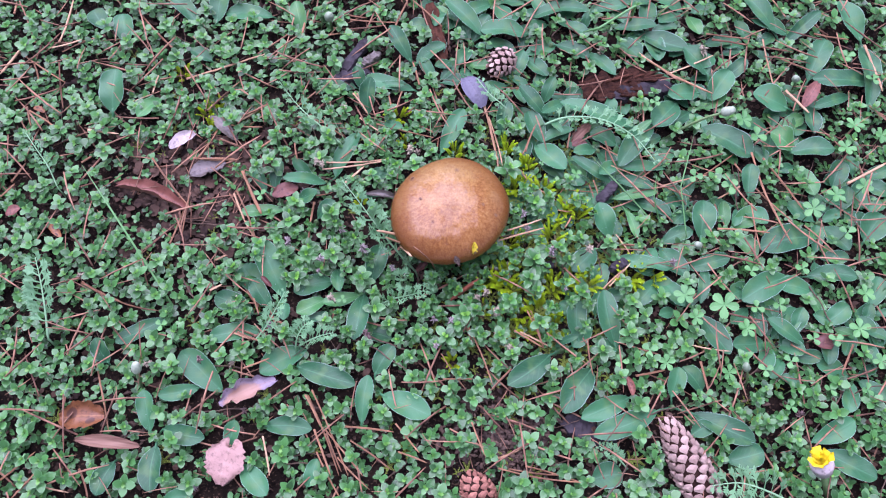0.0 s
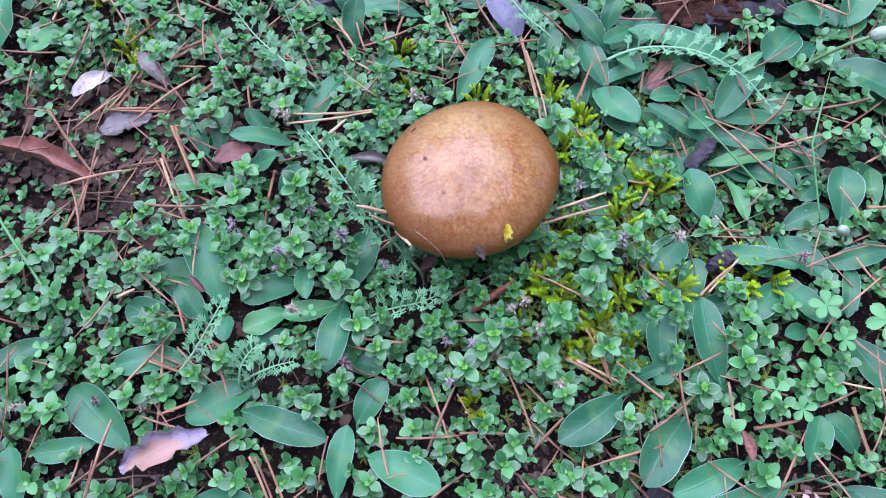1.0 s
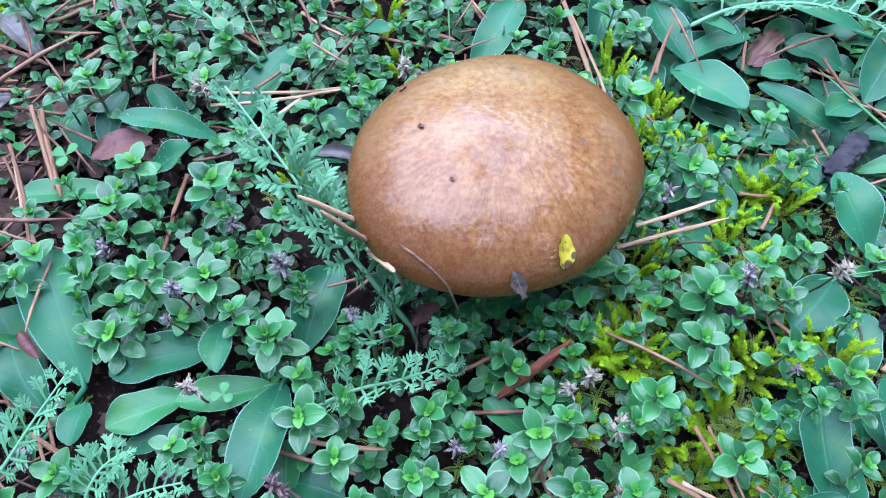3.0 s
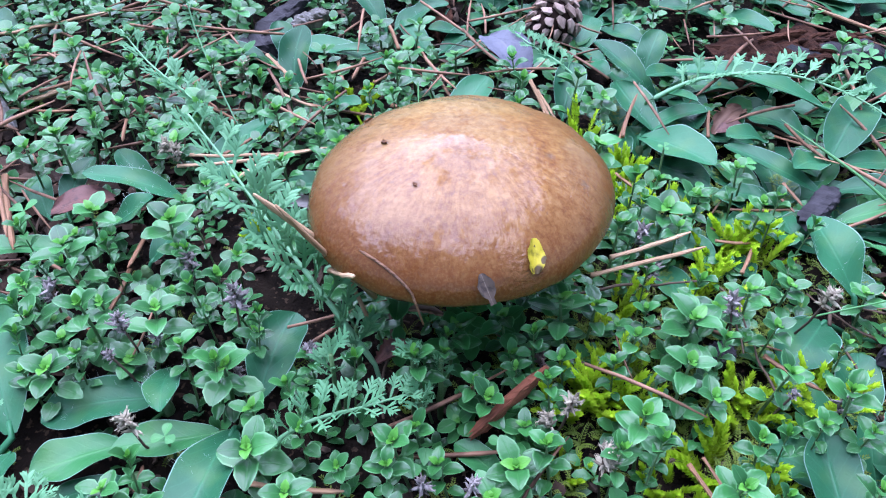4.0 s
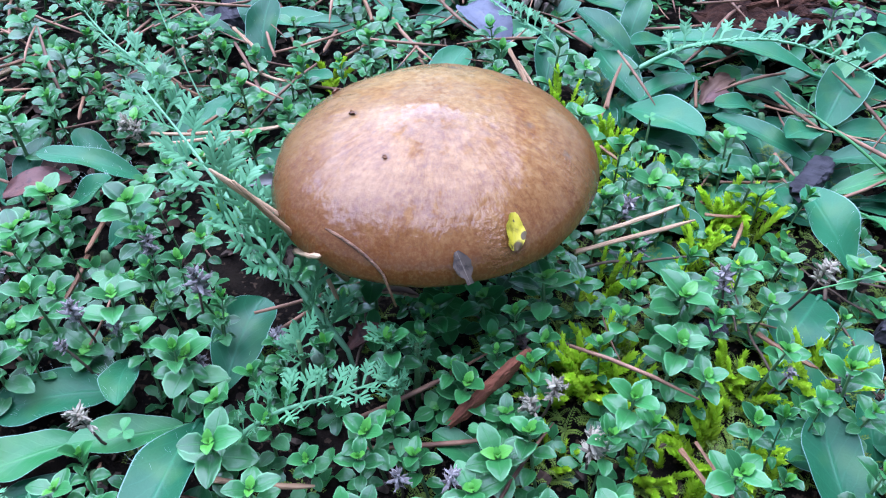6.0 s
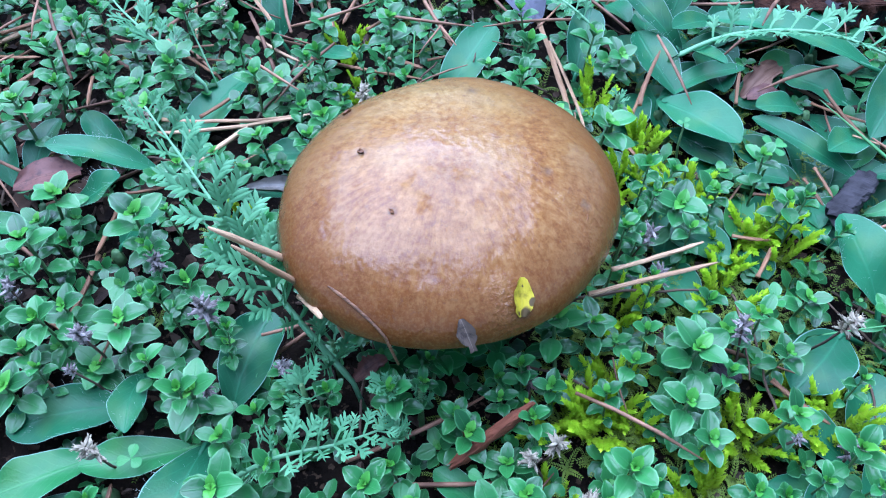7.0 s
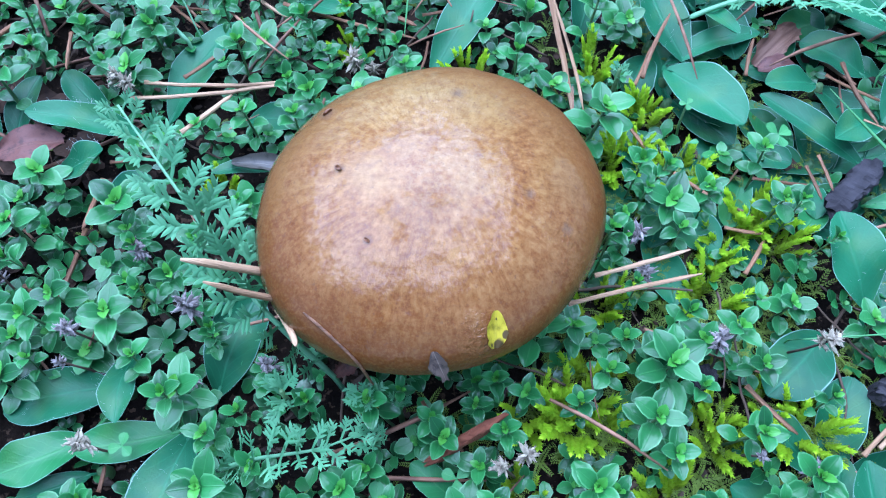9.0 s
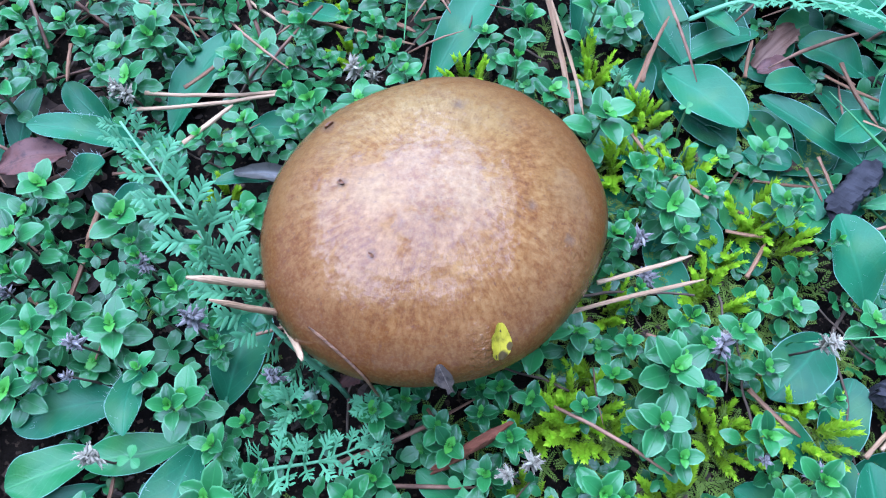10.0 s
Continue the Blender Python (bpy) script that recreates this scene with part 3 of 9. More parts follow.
def hawkweed_leaf(plant, base, tip, width, bend=0.08, fresh=False, hairy=False, roll=0.0):
    rng = random.Random(int(abs(base[0] * 7919 + tip[1] * 104729) * 1000))
    a, b = Vector(base), Vector(tip)
    length = (b - a).length
    m = frame_between(a, b, radians(roll + rng.uniform(-6, 6)))
    wave, phase, side = rng.uniform(0.04, 0.12), rng.uniform(0, 6), rng.uniform(-0.05, 0.05)
    fat = rng.uniform(0.9, 1.1)

    def place(u, v):
        s = v ** (1.34 * fat)
        w = (0.15 * (1 - v) + (4 * s * (1 - s)) ** 0.58 * 0.98) if v < 1 else 0.10
        w = min(1.0, max(w, 0.05)) * width / 2
        z = bend * length * math.sin(math.pi * v) + w * (abs(u) ** 1.5 * 0.34 + wave * math.sin(9 * v + phase + u * 2) * abs(u) * 1.5)
        return (v * length, u * w + side * length * math.sin(math.pi * v), z)

    v, f, u = sheet(6, 18, place, 0.0004)
    root = plant.matrix_basis.translation
    stalk = tube([m.inverted() @ (root + Vector((0, 0, 0.001))), (-0.02 * length, 0, 0.0), (0.08 * length, side * length * 0.25, bend * length * 0.25 - 0.0002)], [width * 0.05, width * 0.055, width * 0.04], 6)
    pieces = join([(v, f, u), (stalk[0], stalk[1], [(0.5, 0.0)] * len(stalk[0]))])
    inv = plant.matrix_basis.inverted()
    leaf = part("leaf", mesh_of("hawkweed_leaf", pieces[0], pieces[1], HAWK_BRIGHT if fresh else HAWK, pieces[2]), plant, "", inv @ m)
    if hairy:
        hv, hf, hu = [], [], []
        for k in range(44):
            edge = rng.choice((-1, 1)) * rng.uniform(0.9, 1.0) if k % 4 else rng.uniform(-0.8, 0.8)
            p = Vector(place(edge, rng.uniform(0.08, 0.97)))
            q = p + Vector((rng.uniform(-0.5, 0.5), edge * rng.uniform(0.1, 0.8), 1)).normalized() * rng.uniform(0.0014, 0.0030)
            w = Vector((0.00002, 0.00002, 0))
            n = len(hv)
            hv += [p - w, p + w, q, p + Vector((-w.x, w.y, 0))]
            hf += [(n, n + 1, n + 2), (n + 1, n + 3, n + 2), (n + 3, n, n + 2)]
            hu += [(0, 0)] * 4
        part("hair_fringe", mesh_of("hair_fringe", hv, hf, HAIR, hu), leaf, "long fine white hairs")
    clear(a.lerp(b, 0.15), a.lerp(b, 0.95), width * 0.42)


def feather_leaflet(length, rng, lobes=3):
    """One yarrow leaflet: a thin rib that parts into narrow pointed lobes, each a solid blade with a raised back."""
    verts, faces, uvs = [], [], []

    def blade(a, b, wide, lift, stem=None):
        """A pointed blade from a to b, webbed to the one that it grows from, which begins at vertex stem."""
        a, b = Vector(a), Vector(b)
        way = (b - a).normalized()
        side = Vector((-way.y, way.x, 0)).normalized()
        up = way.cross(side) * -1 if way.cross(side).z < 0 else way.cross(side)
        n = len(verts)
        for s, w in ((0.0, 0.55), (0.35, 0.9), (0.68, 0.75), (0.9, 0.32)):
            c = a.lerp(b, s) + Vector((0, 0, lift * math.sin(math.pi * s * 0.8)))
            for k, h in ((-1, 0.0), (0, 0.14), (1, 0.0), (0, -0.06)):
                verts.append(c + side * k * w * wide + up * h * wide)
                uvs.append((0.5 + 0.42 * k, s))
        verts.append(b)
        uvs.append((0.5, 1.0))
        for j in range(3):
            for k in range(4):
                p, q = n + 4 * j + k, n + 4 * j + (k + 1) % 4
                faces.append((p, p + 4, q + 4, q))
        for k in range(4):
            faces.append((n + 12 + k, n + 16, n + 12 + (k + 1) % 4))
        if stem is not None:
            near = min(range(stem, stem + 16), key=lambda i: (verts[i] - a).length)
            faces.append((near, n, n + 2))
        return n

    wide = length * 0.055
    sag = length * 0.08
    rib = blade((0, 0, 0), (length * rng.uniform(0.95, 1.05), rng.uniform(-0.06, 0.06) * length, length * rng.uniform(0.05, 0.25)), wide, sag)
    for k in range(lobes):
        for turn in (-1, 1):
            s = 0.34 + 0.50 * (k + 0.5 + 0.12 * turn) / lobes + rng.uniform(-0.03, 0.03)
            root = Vector((s * length, 0, sag * math.sin(math.pi * s * 0.8) + length * 0.10 * s))
            a = radians(rng.uniform(28, 52)) * turn
            reach = length * (0.50 - 0.28 * s) * rng.uniform(0.85, 1.15)
            tip = root + Vector((math.cos(a), math.sin(a), rng.uniform(0.0, 0.5))) * reach
            lobe = blade(root, tip, wide, 0.06 * reach, rib)
            if k == 0 and rng.random() < 0.6:
                fork = root.lerp(tip, 0.35)
                b = a + radians(rng.uniform(25, 42)) * turn
                blade(fork, fork + Vector((math.cos(b), math.sin(b), rng.uniform(0, 0.4))) * reach * 0.55, wide * 0.85, 0, lobe)
    return verts, faces, uvs


def yarrow_frond(points, half, pairs=11, lobes=4, start=0.18, label="feathery blue-green yarrow leaf lying over thyme", bushy=False):
    """A feathery leaf along a curve of three or four points, half: the greatest length of its leaflets."""
    rng = random.Random(int(abs(points[0][0] * 99991) * 100) + pairs)
    pts = [Vector(p) for p in points]
    axis = []
    steps = 16
    for k in range(steps + 1):
        s = k / steps * (len(pts) - 1)
        i = min(int(s), len(pts) - 2)
        w = s - i
        p0, p1, p2, p3 = pts[max(i - 1, 0)], pts[i], pts[i + 1], pts[min(i + 2, len(pts) - 1)]
        axis.append(0.5 * ((2 * p1) + (p2 - p0) * w + (2 * p0 - 5 * p1 + 4 * p2 - p3) * w * w + (3 * p1 - p0 - 3 * p2 + p3) * w ** 3))
    base = axis[0].copy()
    frond = thing("yarrow_frond", label, "yarrow", "feathery leaves", pose(base.x, base.y, ground_z(base.x, base.y)))
    inv = frond.matrix_basis.inverted()
    root = [Vector((base.x - (axis[2] - base).x * 0.4, base.y - (axis[2] - base).y * 0.4, ground_z(base.x, base.y) - 0.002))]
    line = [inv @ p for p in root + axis]
    v, f, u = tube(line, [half * 0.04 + 0.0002] * 2 + [max(0.0003, min(0.0009, half * 0.085) * (1 - 0.8 * k / steps)) for k in range(1, steps + 1)], 6)
    part("midrib", mesh_of("midrib", v, f, YARROW_RIB, u), frond)
    kinds = [feather_leaflet(half, rng, lobes) for _ in range(4)]
    meshes = [mesh_of("yarrow_leaflet", *k[:2], YARROW, k[2], smooth=False) for k in kinds]
    for k in range(pairs):
        at = start + (1 - start) * (k + 0.5) / pairs
        i = min(int(at * steps), steps - 1)
        p = axis[i].lerp(axis[i + 1], at * steps - i)
        way = (axis[min(i + 1, steps)] - axis[max(i - 1, 0)])
        yaw = math.degrees(math.atan2(way.y, way.x))
        tilt = math.degrees(math.atan2(way.z, math.hypot(way.x, way.y)))
        share = math.sin(math.pi * (0.30 + 0.60 * (k + 0.5) / pairs)) ** 0.8
        for side in (-1, 1, 0.2 if k % 2 else -0.2) if bushy and k < pairs * 0.55 else (-1, 1):
            m = Matrix.Translation(p) @ pose(0, 0, 0, 0, -tilt, yaw) @ pose(0, 0, 0, rng.uniform(-16, 16), -rng.uniform(4, 30) - 34 * (1 - abs(side)), side * rng.uniform(44, 66)) @ Matrix.Scale(share * rng.uniform(0.85, 1.1), 4)
            part("leaflet", meshes[(2 * k + int(side)) % 4], frond, "", inv @ m)
    clear(pts[0].lerp(pts[-1], 0.3), pts[-1], half * 0.6)


def yarrow_tuft(x, y, height, reach, blades=9):
    rng = random.Random(int(abs(x * 9973 + y * 6007) * 1000))
    tuft = thing("yarrow_tuft", "tuft of short feathery grey-green leaves", "yarrow", "feathery leaves", pose(x, y, ground_z(x, y)))
    z0 = height
    v, f, u = tube([(0, 0, -0.003), (0, 0, z0 * 0.5), (0, 0, z0)], [0.0009, 0.0008, 0.0006], 6)
    part("stem", mesh_of("stem", v, f, STEM, u), tuft)
    for k in range(blades):
        a = 360 * k / blades + rng.uniform(-14, 14)
        l = reach * rng.uniform(0.75, 1.1)
        rise = rng.uniform(8, 60)
        piece = feather_leaflet(l, rng, 4)
        part("leaflet", mesh_of("yarrow_leaflet", piece[0], piece[1], YARROW, piece[2], smooth=False), tuft, "", pose(0, 0, z0 * rng.uniform(0.7, 1), 0, -rise, a))
    clear((x, y), (x, y), reach * 0.6)


def pine_needle(a, b, width=0.0013, sag=0.03, pale=False):
    rng = random.Random(int(abs(a[0] * 7001 + b[1] * 9103) * 1000))
    p, q = Vector(a), Vector(b)
    length = (q - p).length
    m = frame_between(p, q)
    side = rng.uniform(-0.03, 0.03) * length
    pts = [(length * k / 8, side * math.sin(math.pi * k / 8), -sag * length * math.sin(math.pi * k / 8) * rng.uniform(0.6, 1.3)) for k in range(9)]
    v, f, u = tube(pts, [width * 0.55] + [width * 0.5 * (1 - 0.2 * abs(k / 4 - 1)) for k in range(1, 8)] + [width * 0.16], 6)
    v = [Vector((x, y * 1.1 if abs(side) < 1e-9 else y, z * 0.8)) for x, y, z in v]
    ob = new("pine_needle", mesh_of("pine_needle", v, f, NEEDLE_PALE if pale else NEEDLE, u))
    ob.matrix_basis = m
    tagged(ob, "bleached tan dry pine needle lying on thyme" if pale else "dry reddish-brown pine needle lying on thyme", "pine needle", "fallen pine needles")
    clear(p, q, 0.0012)
    return ob


def clover(x, y, z, size, leaflets=3, turn=0.0, tilt=(0.0, 0.0)):
    rng = random.Random(int(abs(x * 8111 + y * 3559) * 10000))
    g = ground_z(x, y)
    leaf = thing("clover", "clover leaf with rounded green leaflets on a thin stalk", "clover", "clover leaves", pose(x, y, g))
    top = z - g
    v, f, u = tube([(rng.uniform(-.003, .003), rng.uniform(-.003, .003), -0.002), (0.0005, 0, top * 0.5), (0, 0, top)], [0.0004, 0.0004, 0.0003], 6)
    part("stalk", mesh_of("stalk", v, f, STEM, u), leaf)
    for k in range(leaflets):
        w = size * (0.80 if leaflets == 3 else 0.62)

        def place(uu, vv):
            ww = max(0.04, math.sin(math.pi * vv ** 1.7 * 0.97) ** 0.6 if vv > 0 else 0.04) * w / 2
            dent = 0.06 * (1 - abs(uu)) if vv >= 1 else 0
            return ((vv - dent) * size, uu * ww, ww * abs(uu) * 0.25 + size * (0.10 * vv - 0.14 * vv * vv))

        v, f, u = sheet(4, 7, place, 0.0002)
        part("leaflet", mesh_of("clover_leaflet", v, f, CLOVER, u), leaf, "", pose(0, 0, top, tilt[0], tilt[1], 0) @ pose(0, 0, 0, 0, -rng.uniform(2, 16), turn + k * 360 / leaflets + rng.uniform(-6, 6)))
    clear((x, y), (x, y), size * 0.8)


def dried_head(x, y, z, size, mat, label):
    """A withered thyme flower head: a dark stalk with whorls of small hairy husks."""
    size *= 1.2
    rng = random.Random(int(abs(x * 5501 + y * 7703) * 10000))
    g = ground_z(x, y)
    head = thing("dried_flower_head", label, "flower head", "withered thyme flowers", pose(x, y, g, rng.uniform(-14, 14), rng.uniform(-14, 14), rng.uniform(0, 360)))
    top = z - g
    v, f, u = tube([(0.001, 0.001, -0.003), (-0.0006, 0, top * 0.5), (0, 0, top)], [0.0004, 0.00035, 0.0003], 6)
    part("stalk", mesh_of("stalk", v, f, STEM_WOOD, u), head)
    pieces = []
    for ring, (down, share) in enumerate(((0.0, 0.75), (0.55, 1.0), (1.25, 0.85))):
        for k in range(13):
            a, r = rng.uniform(0, 360), rng.uniform(-10, 72)
            l = size * share * rng.uniform(0.45, 0.8)
            foot = pose(0, 0, max(0.001, top - size * (down + rng.uniform(-0.15, 0.15))), 0, -r, a)
            bend = rng.uniform(-0.15, 0.15) * l
            pieces.append(moved(tube([(0, 0, 0), (l * 0.35, 0, 0), (l * 0.75, bend * 0.5, 0), (l, bend, 0)], [l * 0.07, l * 0.19, l * 0.17, l * 0.10], 5), foot))
            for tooth in range(3):
                way = Vector((1, rng.uniform(-0.7, 0.7), rng.uniform(-0.7, 0.7))).normalized()
                end = Vector((l, bend, 0))
                pieces.append(moved(tube([end - way * l * 0.1, end + way * l * 0.32], [l * 0.05, l * 0.012], 3), foot))
    v, f, u = join(pieces)
    part("flower_husk", mesh_of("flower_husk", v, f, mat, u, smooth=False), head)
    return head


def moss_tuft(x, y, top, size, shoots=26):
    """A cushion of feathery moss: arching shoots closely set with tiny pointed leaves."""
    rng = random.Random(int(abs(x * 4409 + y * 8087) * 10000))
    g = ground_z(x, y)
    z = top + 0.002
    verts, faces, uvs = [], [], []
    for k in range(shoots):
        a, r = rng.uniform(0, 2 * math.pi), size * 0.6 * math.sqrt(rng.random())
        foot = Vector((r * math.cos(a), r * math.sin(a), -0.002))
        out = a + rng.uniform(-0.8, 0.8)
        tall = max(0.006, z - g) * rng.uniform(0.5, 1.05)
        reach = size * rng.uniform(0.45, 1.1)
        tip = foot + Vector((math.cos(out) * reach, math.sin(out) * reach, tall))
        knee = foot.lerp(tip, 0.35) + Vector((0, 0, tall * 0.32))
        full = (0.0010 + size * 0.20) * rng.uniform(0.8, 1.15)
        steps = 20
        for s in range(steps):
            t0 = s / (steps - 1)
            p = foot.lerp(knee, t0).lerp(knee.lerp(tip, t0), t0)
            way = (knee.lerp(tip, t0) - foot.lerp(knee, t0)).normalized()
            side = way.cross(Vector((0.1, 0.2, 1))).normalized()
            over = side.cross(way)
            l = full * min(1.0, 0.35 + 2.2 * t0) * (1.0 if t0 < 0.8 else 1.7 - 0.9 * t0) * rng.uniform(0.8, 1.15)
            for turn in range(3):
                spin = 2.094 * turn + 1.05 * (s % 2) + 0.3 * s + k
                ray = side * math.cos(spin) * 1.15 + over * math.sin(spin) * 0.7
                d = (way * (0.55 + 0.7 * t0) + ray * (1.0 - 0.45 * t0)).normalized() * l
                w = way.cross(ray).normalized() * l * 0.23
                n = len(verts)
                verts += [p - w * 0.5, p + d * 0.4 - w, p + d, p + d * 0.4 + w, p + w * 0.5]
                uvs += [(0.5, t0 * 0.8), (0.4, t0 * 0.9), (0.5, t0), (0.6, t0 * 0.9), (0.5, t0 * 0.8)]
                faces.append((n, n + 1, n + 2, n + 3, n + 4))
    ob = new("moss_tuft", mesh_of("moss_tuft", verts, faces, MOSS, uvs, smooth=False))
    ob.matrix_basis = pose(x, y, g)
    tagged(ob, "yellow-green feathery moss tuft on dark soil", "moss", "moss tufts", "stuff")
    clear((x, y), (x, y), size * 0.85)


def dead_leaf(a, b, width, mat, label, curl=0.25, ragged=0.15, bend=0.1, roll=0.0, seed=1, notch=0.0):
    """A fallen leaf lying from a to b, curled across and torn at the rim."""
    rng = random.Random(seed)
    p, q = Vector(a), Vector(b)
    length = (q - p).length
    m = frame_between(p, q, radians(roll))
    off = rng.uniform(0, 50)

    def place(u, v):
        w = max(0.03, math.sin(math.pi * (0.04 + 0.92 * v)) ** 0.6) * width / 2
        torn = abs(noise.noise(Vector((v * 7 + off, math.copysign(1.7, u), 0.3)))) * 1.6 + abs(noise.noise(Vector((v * 19 + off, math.copysign(3.1, u), 0.9)))) * 0.9
        rag = 1 - min(0.85, ragged * torn) * abs(u)
        x = v * length
        if notch and v > 0.8:
            x -= notch * length * max(0, 1 - abs(u) * 2.2) * (v - 0.8) / 0.2
        z = curl * w * u * u + bend * length * math.sin(math.pi * v) + 0.07 * width * noise.noise(Vector((u * 1.6 + off, v * 3, 1))) + 0.035 * width * noise.noise(Vector((u * 4 + off, v * 9, 2)))
        return (x + 0.10 * length * noise.noise(Vector((u * 2.5 + off, v * 2, 5))) * abs(u), u * w * rag, z)

    v, f, u = sheet(10, 18, place, 0.0005)
    ob = new("dead_leaf", mesh_of("dead_leaf", v, f, mat, u))
    ob.matrix_basis = m
    tagged(ob, label, "dead leaf")
    clear(p, q, width * 0.4)
    return ob


def bark_piece(a, b, width, thick, mat, label, name="bark_piece", seed=1, rough=0.3):
    """A splintered chip from a to b."""
    rng = random.Random(seed)
    p, q = Vector(a), Vector(b)
    length = (q - p).length
    n, sides = 26, 16
    verts, faces = [], []
    for k in range(n + 1):
        s = k / n
        taper = min(1.0, 0.6 + 3.5 * s, 0.35 + 4.0 * (1 - s))
        for i in range(sides):
            an = 2 * math.pi * i / sides
            j = 1 + rough * noise.noise(Vector((s * 5 + seed, math.cos(an) * 2, math.sin(an) * 2))) + rough * 0.7 * noise.noise(Vector((s * 9 + seed, math.cos(an) * 7, math.sin(an) * 7))) + rough * 0.5 * rng.uniform(-1, 1) * (0.4 if 0 < k < n else 1)
            verts.append((s * length + (rng.uniform(-1, 1) * length * 0.09 if k in (0, n) else 0), math.copysign(abs(math.cos(an)) ** 0.5, math.cos(an)) * width / 2 * taper * j, math.copysign(abs(math.sin(an)) ** 0.5, math.sin(an)) * thick / 2 * taper * j))
    for k in range(n):
        for i in range(sides):
            c, d = k * sides + i, k * sides + (i + 1) % sides
            faces.append((c, d, d + sides, c + sides))
    faces += [tuple(reversed(range(sides))), tuple(range(n * sides, (n + 1) * sides))]
    ob = new(name, mesh_of(name, verts, faces, mat, smooth=False))
    ob.matrix_basis = frame_between(p, q)
    tagged(ob, label, name.replace("_", " "))
    clear(p, q, width * 0.45)
    return ob


def pine_cone(base, tip, width, label, scale_mat=None, rows=11):
    """A closed cone: a dark core set with spiralling scales, each with a raised diamond shield."""
    p, q = Vector(base), Vector(tip)
    length = (q - p).length
    cone = thing("pine_cone", label, "pine cone", "fallen pine cones", frame_between(p, q))

    def girth(s):
        return width / 2 * (math.sin(math.pi * (0.12 + 0.80 * s ** 0.8)) ** 0.75)

    pts = [(length * k / 10, 0, 0) for k in range(11)]
    v, f, u = tube(pts, [girth(k / 10) * 0.78 for k in range(11)], 14)
    part("core", mesh_of("core", v, f, CONE_DARK, u), cone)
    count = int(rows * 9.6)
    shield = [(0, -0.5, 0), (0.28, -0.46, 0.12), (0.5, 0, 0.1), (0.28, 0.46, 0.12), (0, 0.5, 0), (-0.46, 0, 0.0), (0.02, 0, 0.30), (-0.5, 0, -0.5), (0.2, -0.4, -0.5), (0.2, 0.4, -0.5)]
    sf = [(0, 1, 6), (1, 2, 6), (2, 3, 6), (3, 4, 6), (4, 5, 6), (5, 0, 6), (0, 5, 7), (5, 4, 7), (0, 8, 1), (1, 8, 2), (2, 9, 3), (3, 9, 4), (2, 8, 9), (0, 7, 8), (4, 9, 7)]
    me = mesh_of("cone_scale", shield, sf, scale_mat or CONE, [(0.5, 0.5)] * 10, smooth=False)
    for k in range(count):
        s = (k + 0.5) / count
        a = 137.5 * k
        g = girth(s)
        w = 2 * math.pi * g / 9.6
        m = pose(0, 0, 0, a, 0, 0) @ pose(s * length, 0, g * 0.92, 0, -10 + 45 * (s - 0.5), 0) @ Matrix.Diagonal((length / rows * 1.16, w * 0.90, w * 0.5, 1))
        part("scale", me, cone, "", m)
    clear(p, q, width * 0.55)
    return cone


def flower_bud(foot, top, size, label, height=1.3):
    """A closed downy flower head on a thin stalk."""
    f0, t0 = Vector(foot), Vector(top)
    g = ground_z(f0.x, f0.y)
    bud = thing("flower_bud", label, "flower bud", "closed hawkweed buds", pose(f0.x, f0.y, g))
    inv = bud.matrix_basis.inverted()
    mid = f0.lerp(t0, 0.5) + Vector((0, 0, 0.2 * (t0 - f0).length))
    line = [inv @ Vector((f0.x, f0.y, g - 0.002)), inv @ mid, inv @ t0]
    line = [line[0].lerp(line[1], k / 4).lerp(line[1].lerp(line[2], k / 4), k / 4) for k in range(5)]
    v, f, u = tube(line, [size * 0.13] * 5, 6)
    part("stalk", mesh_of("stalk", v, f, STEM, u), bud)
    way = (line[-1] - line[-2]).normalized()
    prof = [(0, 0.2), (0.12, 0.38), (0.4, 0.5), (0.75, 0.42), (1.0, 0.3), (1.06, 0.1)]
    v, f, u = tube([line[-1] + way * (s * size * height - 0.1 * size) for s, _ in prof], [r * size for _, r in prof], 14)
    v = [p + Vector((noise.noise(p * 900), noise.noise(p * 900 + Vector((7, 0, 0))), 0)) * size * 0.05 for p in v]
    part("head", mesh_of("head", v, f, BUD, u), bud, "pale downy closed head")
    return bud


def grass_blade(points, width, label="thin green grass stem lying over thyme"):
    pts = [Vector(p) for p in points]
    line = []
    for k in range(13):
        s = k / 12 * (len(pts) - 1)
        i = min(int(s), len(pts) - 2)
        line.append(pts[i].lerp(pts[i + 1], s - i))
    root = Vector((pts[0].x, pts[0].y, ground_z(pts[0].x, pts[0].y) - 0.002))
    width *= 0.62
    v, f, u = tube([root] + line, [width / 2] * 10 + [width * 0.4, width * 0.3, width * 0.2, width * 0.08], 6)
    ob = new("grass_stem", mesh_of("grass_stem", v, f, GRASS, u))
    tagged(ob, label, "grass", "grass stems")
    return ob



